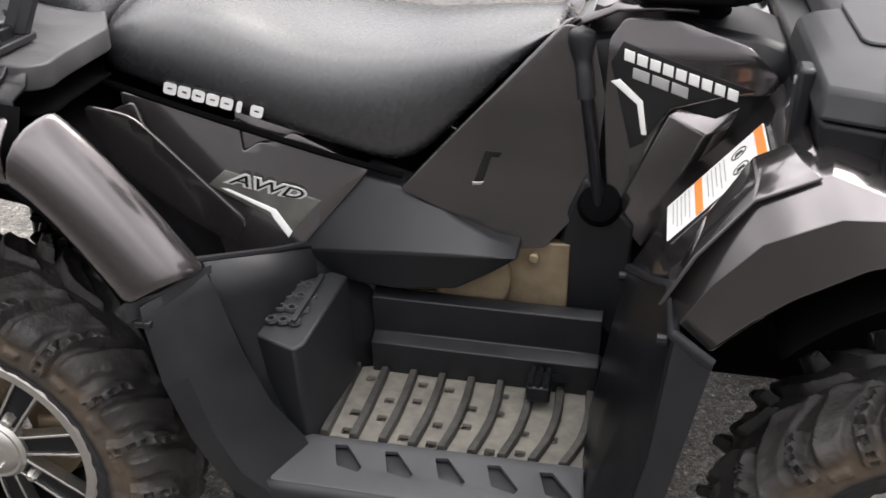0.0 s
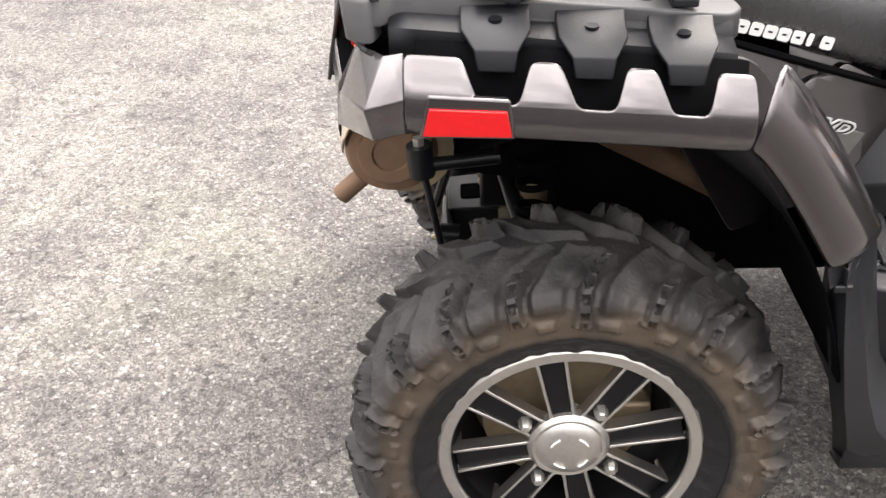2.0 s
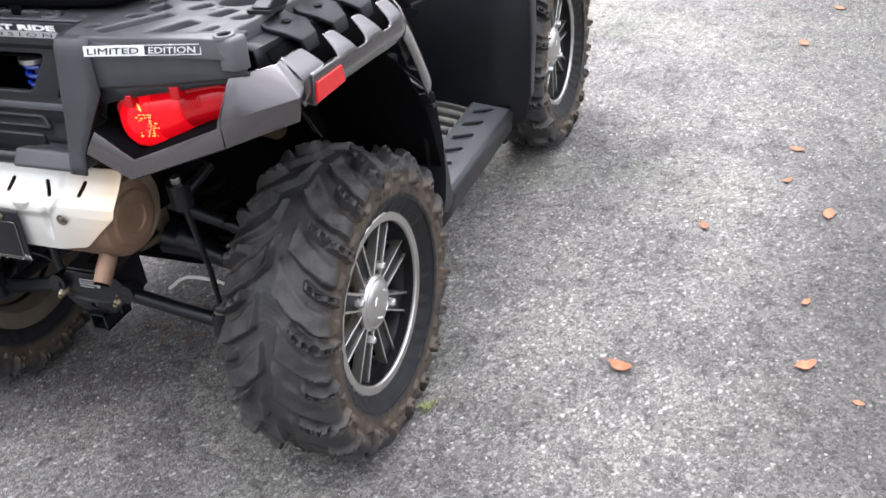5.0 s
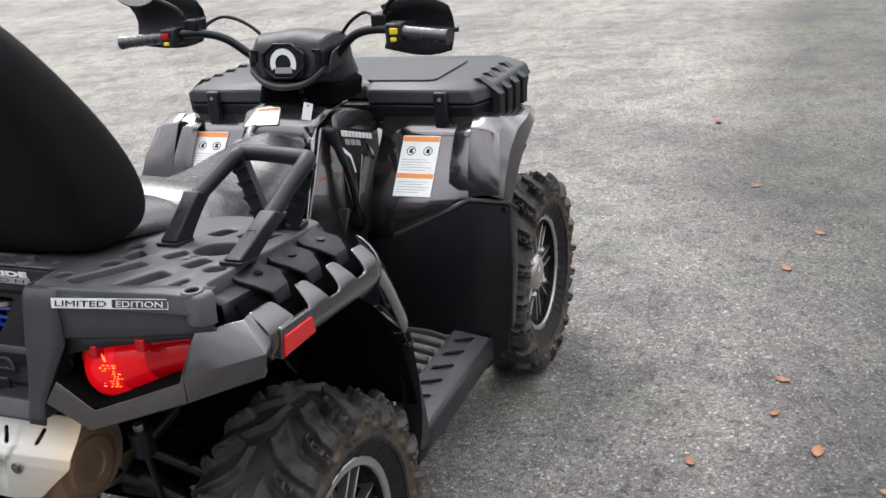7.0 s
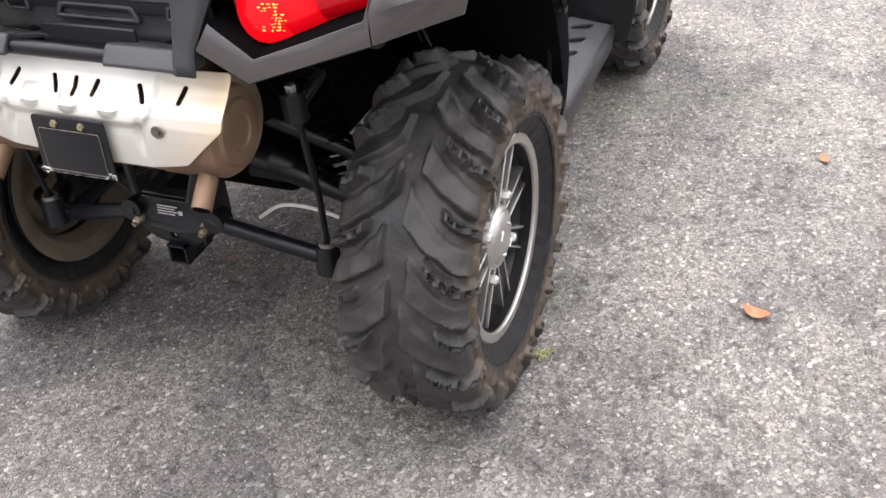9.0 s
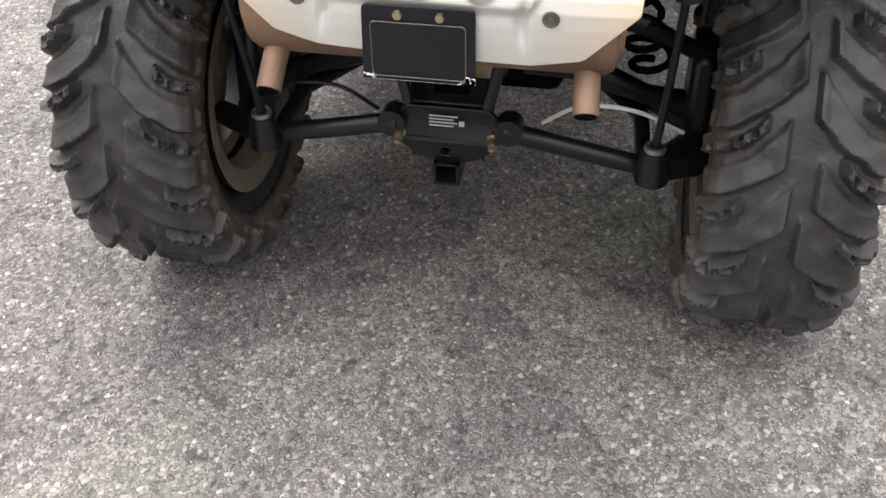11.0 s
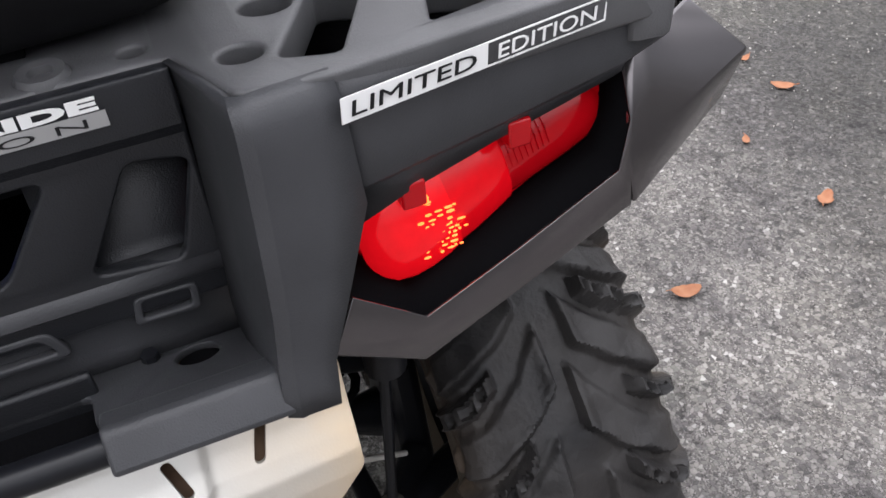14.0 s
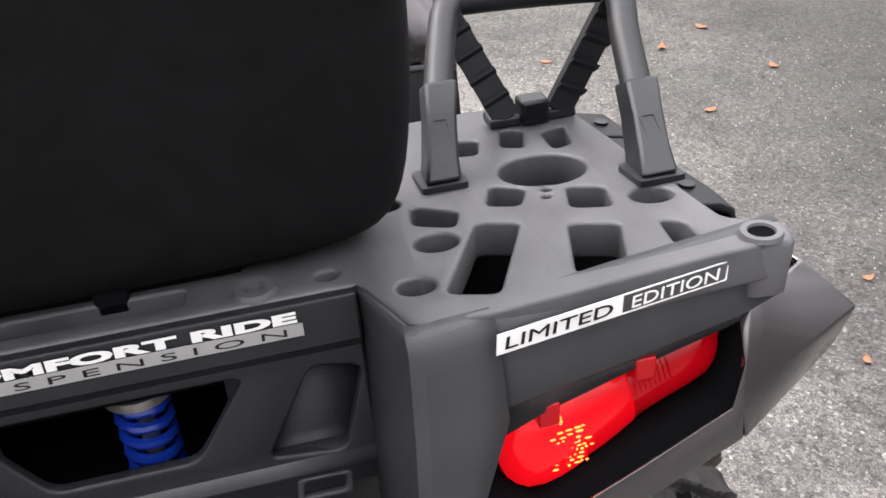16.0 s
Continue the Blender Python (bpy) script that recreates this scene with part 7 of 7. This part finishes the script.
gauge = part("gauge", bend(plate(rounded([(-0.062, -0.045), (0.062, -0.045), (0.068, 0.0), (0.055, 0.045), (-0.055, 0.045), (-0.068, 0.0)], 0.012, 4), [], 0.012, 0.003), lambda x, y, z: g_map(x * 0.94, y * 0.92, z + 0.002)), INK, dash, "dark octagonal instrument with a white ring")
oct_ = [(0.072 * math.cos(radians(22.5 + 45 * k)), 0.052 * math.sin(radians(22.5 + 45 * k))) for k in range(8)]
part("gauge_bezel", bend(plate(oct_, [[(x * 0.86, y * 0.86) for x, y in oct_]], 0.014, 0.003), lambda x, y, z: g_map(x, y, z + 0.006)), FRAME, dash, "faceted black gauge bezel")
arc = [(0.040 * math.cos(t), 0.040 * math.sin(t)) for t in np.linspace(radians(-25), radians(205), 24)] + [(0.024 * math.cos(t), 0.024 * math.sin(t)) for t in np.linspace(radians(205), radians(-25), 24)]
part("gauge_ring", bend(plate(arc, [], 0.0012), lambda x, y, z: g_map(x, y - 0.006, z + 0.009)), WHITE, dash, "white dial ring", smooth=0)
part("gauge_display", bend(plate([(-0.026, -0.032), (0.026, -0.032), (0.026, -0.016), (-0.026, -0.016)], [], 0.0012), lambda x, y, z: g_map(x, y, z + 0.009)), GREY, dash, smooth=0)
for s in (-1, 1):
    part("pod_switch", bend(plate(rounded([(s * 0.098 - 0.008, -0.005), (s * 0.098 + 0.008, -0.005), (s * 0.098 + 0.008, 0.03), (s * 0.098 - 0.008, 0.03)], 0.003, 2), [], 0.01, 0.002), lambda x, y, z: g_map(x, y, z - 0.008)), FRAME, dash)
part("pod_base", loft([[(x, -0.018 - w, 0.985), (x + 0.02, -0.018 - w, 1.03), (x, -0.018 - w * 0.7, 1.055), (x, -0.018 + w * 0.7, 1.055), (x + 0.02, -0.018 + w, 1.03), (x, -0.018 + w, 0.985)] for x, w in ((0.955, 0.11), (0.97, 0.13), (1.10, 0.13), (1.14, 0.09))]), DARK, dash, bevel=0.008)
part("steering_post", tube([(1.06, 0, 0.93), (1.02, 0, 1.05)], 0.05, 16), DARK, atv)
dash_hood = [[(0.845, y * 0.75, 0.925 - 0.9 * y * y), (0.88, y * 0.9, 0.952 - 0.6 * y * y), (0.93, y, 0.985 - 1.0 * y * y), (1.0, y, 0.99 - 1.0 * y * y), (1.05, y, 0.985 - 0.8 * y * y)] for y in (-0.128, -0.10, -0.065, -0.025, 0.025, 0.065, 0.10, 0.128)]
part("console_cover", sheet(dash_hood), PAINT, atv, "dark glossy cover ahead of the seat", solid=0.006, smooth=50)
c_map = onto((0.895, 0.052, 0.9595), (0, -1, 0.06), (1, 0, 0.66))
part("console_label", bend(plate(rounded([(-0.055, -0.03), (0.055, -0.03), (0.04, 0.035), (-0.035, 0.035)], 0.006, 2), [], 0.0012), lambda x, y, z: c_map(x, y, z + 0.006)), WHITE, atv, "white printed label on the console", smooth=0)
part("console_label_band", bend(plate([(-0.03, 0.024), (0.04, 0.024), (0.036, 0.031), (-0.027, 0.031)], [], 0.0006), lambda x, y, z: c_map(x, y, z + 0.0074)), ORANGE, atv, smooth=0)
k_map = onto((0.895, -0.080, 0.970), (0, -1, -0.2), (0.2, 0.2, 1))
kt = part("key_tag", bend(plate(rounded([(-0.014, -0.042), (0.014, -0.042), (0.014, 0.034), (-0.014, 0.034)], 0.003, 2), [disc(0, 0.027, 0.003)], 0.001), k_map), WHITE, atv, "white paper tag hanging from the key", smooth=0)
part("tag_ring", tube([Vector((0.905, -0.076, 1.004)) + Vector((0, 0.008 * math.cos(t), 0.009 * math.sin(t))) for t in np.linspace(0, 6.0, 14)], 0.001, 6), FRAME, kt)
part("key", tube([(0.945, -0.056, 1.03), (0.925, -0.056, 1.03)], 0.009, 12), FRAME, kt)

for s in (-1, 1):
    bar = curve_points([(1.02, s * 0.05, 1.07), (1.01, s * 0.12, 1.10), (0.985, s * 0.20, 1.165), (0.965, s * 0.28, 1.185), (0.945, s * 0.37, 1.180), (0.915, s * 0.50, 1.172)], 40)
    hb2 = part("handlebar", tube(bar, 0.012, 14), FRAME, atv, "black steel handlebar half with grip and controls")
    grip = [Vector((0.940, s * 0.375, 1.1795)).lerp(Vector((0.912, s * 0.505, 1.1715)), t) for t in np.linspace(0, 1, 14)]
    part("grip", tube(grip, [0.0185, 0.0165] + [0.0165 + 0.0008 * (k % 2) for k in range(9)] + [0.017, 0.0195, 0.0195], 16), VINYL, hb2, "black rubber grip")
    sw = part("switch_block", box((0.918, min(s * 0.325, s * 0.372), 1.158), (0.972, max(s * 0.325, s * 0.372), 1.205)), PLASTIC, hb2, bevel=0.006)
    part("switch_button", box((0.912, s * 0.352 - 0.011, 1.178), (0.920, s * 0.352 + 0.011, 1.194)), RED if s > 0 else YELLOW, hb2, bevel=0.002)
    part("switch_tab", box((0.911, s * 0.350 - 0.008, 1.160), (0.919, s * 0.350 + 0.008, 1.170)), YELLOW, hb2, bevel=0.002)
    part("brake_lever", tube(curve_points([(0.985, s * 0.30, 1.185), (1.01, s * 0.36, 1.182), (0.995, s * 0.45, 1.178), (0.985, s * 0.50, 1.176)], 18), 0.007, 8), FRAME, hb2)
    part("reservoir", box((0.955, min(s * 0.27, s * 0.315), 1.19), (1.01, max(s * 0.27, s * 0.315), 1.225)), FRAME, hb2, bevel=0.006)
    part("cable", tube(curve_points([(0.99, s * 0.29, 1.19), (1.03, s * 0.22, 1.22), (1.06, s * 0.13, 1.16), (1.07, s * 0.08, 1.03)], 24), 0.005, 8), FRAME, hb2)
    gd = []
    for t in np.linspace(0, 1, 9):
        y = 0.285 + 0.205 * t
        bow = math.sin(math.pi * min(1, 0.15 + 0.85 * t)) * 0.045
        hh = 0.055 + 0.022 * math.sin(math.pi * t)
        gd.append([(1.005 + bow - 0.03 * (k - 2) ** 2 / 4 - 0.02 * t, s * y, 1.185 + hh * (k - 2) / 2) for k in range(5)])
    hg = part("hand_guard", sheet(gd), PLASTIC, hb2, "black plastic hand guard", solid=0.005, smooth=60)
    hg.location.z = 0.030 if s > 0 else 0.0
    part("guard_stay", tube([(1.0, s * 0.29, 1.19), (1.04, s * 0.36, 1.188)], 0.008, 8), FRAME, hb2)
    part("mirror_arm", tube(curve_points([(0.965, s * 0.30, 1.20), (0.96, s * 0.33, 1.255), (0.955, s * 0.42, 1.295)], 12), 0.006, 8), FRAME, hb2)
    mr = loft([[Vector((0.955 + dx, s * 0.455 + 0.075 * k * math.cos(a), 1.305 + 0.042 * k * math.sin(a))) for a in (2 * math.pi * j / 28 for j in range(28))] for dx, k in ((0.03, 0.6), (0.012, 0.95), (0.0, 1.0), (-0.004, 0.97))])
    mo = part("mirror", mr, PLASTIC, hb2, "oval rear-view mirror")
    part("mirror_glass", loft([[Vector((0.9505 + dx, s * 0.455 + 0.069 * math.cos(a), 1.305 + 0.037 * math.sin(a))) for a in (2 * math.pi * j / 28 for j in range(28))] for dx in (0.0, -0.002)]), MIRROR, hb2, "mirror glass")

# ---- loose things on the ground ----
def leaf(x, y, length, turn, curl, seed):
    rnd_ = random.Random(seed)
    rows_ = []
    for i in range(9):
        t = i / 8
        w = 0.30 * length * math.sin(math.pi * min(1, t * 0.94 + 0.04)) ** 0.75 * rnd_.uniform(0.86, 1.1)
        rows_.append([(length * (t - 0.5), w * k, 0.004 + curl * length * ((t - 0.5) ** 2 + 0.9 * (w * k / length) ** 2) - 0.0012 * (k == 0)) for k in (-1, -0.5, 0, 0.5, 1)])
    b = sheet(rows_)
    stem = tube([(length * 0.5, 0, 0.004 + curl * length * 0.25), (length * 0.68, 0.004, 0.004 + curl * length * 0.3)], 0.0009, 5)
    b = join(b, stem)
    b.transform(Matrix.Rotation(turn, 4, "Z"))
    ob = new("fallen_leaf", mesh_of(b, "fallen_leaf", LEAF, 60))
    ob.location = (x, y, 0)
    md = ob.modifiers.new("thick", "SOLIDIFY")
    md.thickness = 0.0006
    return tagged(ob, "dry orange-brown fallen leaf curled on the asphalt", "leaf", "fallen leaves")


for k, (x, y, ln) in enumerate(((0.950, -1.095, 0.04), (0.289, -1.005, 0.058), (0.395, -1.402, 0.052), (1.081, -1.416, 0.055), (0.785, -1.588, 0.055), (0.930, -1.583, 0.035), (0.642, -1.386, 0.03), (2.37, -1.26, 0.06), (1.465, -1.303, 0.045), (1.253, -1.291, 0.035), (2.35, -2.14, 0.05), (2.78, -1.37, 0.05), (2.06, -1.73, 0.05), (2.72, -1.85, 0.06), (2.89, -2.11, 0.06), (0.295, -1.516, 0.025), (3.39, -1.06, 0.05), (4.6, -0.74, 0.07))):
    leaf(x, y, ln, 0.9 * k + 0.4, (0.5, 0.9, 0.6, 0.3)[k % 4], k)
weed = bmesh.new()
rnd = random.Random(3)
for k in range(14):
    a, ln = rnd.uniform(0, 6.28), rnd.uniform(0.012, 0.03)
    p0 = Vector((0.045 + rnd.uniform(-0.012, 0.012), -0.618 + rnd.uniform(-0.01, 0.008), 0))
    p1 = p0 + Vector((math.cos(a) * ln * 0.5, math.sin(a) * ln * 0.5, ln * 0.6))
    p2 = p0 + Vector((math.cos(a) * ln, math.sin(a) * ln, ln * 0.5))
    n = Vector((-math.sin(a), math.cos(a), 0)) * 0.003
    v = [weed.verts.new(q) for q in (p0 - n * 0.4, p1 - n, p2, p1 + n, p0 + n * 0.4)]
    weed.faces.new(v)
tagged(new("weed", mesh_of(weed, "weed", GRASS, 0)), "tiny green-brown weed beside the rear tyre", "weed")
needles = bmesh.new()
for k in range(10):
    p = Vector((0.21 + rnd.uniform(-0.06, 0.06), 0.09 + rnd.uniform(-0.1, 0.1), 0.002))
    a = rnd.uniform(0, 3.14)
    t = tube([p, p + Vector((0.035 * math.cos(a), 0.035 * math.sin(a), 0.004)), p + Vector((0.07 * math.cos(a + 0.3), 0.07 * math.sin(a + 0.3), 0.002))], 0.0007, 5)
    me = bpy.data.meshes.new("n")
    t.to_mesh(me)
    t.free()
    needles.from_mesh(me)
    bpy.data.meshes.remove(me)
tagged(new("pine_needles", mesh_of(needles, "pine_needles", LEAF, 0)), "dry brown pine needles scattered on the asphalt", "pine needles", kind="stuff")

# loose stone chips on the asphalt round the vehicle
chip = bmesh.new()
bmesh.ops.create_icosphere(chip, subdivisions=1, radius=1)
base_v = [v.co.copy() for v in chip.verts]
base_f = [[v.index for v in f.verts] for f in chip.faces]
chip.free()
verts, faces = [], []
rnd = random.Random(21)
for k in range(9000):
    r = 3.2 * math.sqrt(rnd.random())
    a = rnd.uniform(0, 2 * math.pi)
    px, py = -0.1 + r * math.cos(a), -0.7 + r * math.sin(a)
    sz = rnd.uniform(0.0018, 0.0042)
    m_ = Euler((rnd.uniform(0, 6), rnd.uniform(0, 6), rnd.uniform(0, 6))).to_matrix()
    n0 = len(verts)
    sq = Vector((rnd.uniform(0.7, 1.3), rnd.uniform(0.6, 1.1), rnd.uniform(0.45, 0.8)))
    for v in base_v:
        q = m_ @ Vector((v.x * sq.x, v.y * sq.y, v.z * sq.z))
        verts.append((px + q.x * sz, py + q.y * sz, 0.0006 + sz * 0.25 + q.z * sz))
    faces += [[i + n0 for i in f] for f in base_f]
me = bpy.data.meshes.new("stone_chips")
me.from_pydata(verts, [], faces)
CHIP = material("stone_chip", (0.42, 0.4, 0.37), 0.7, vary=0.3, scale=90, colour2=(0.16, 0.15, 0.14))
me.materials.append(CHIP)
tagged(new("stone_chips", me), "loose pale stone chips strewn over the asphalt", "gravel", kind="stuff")
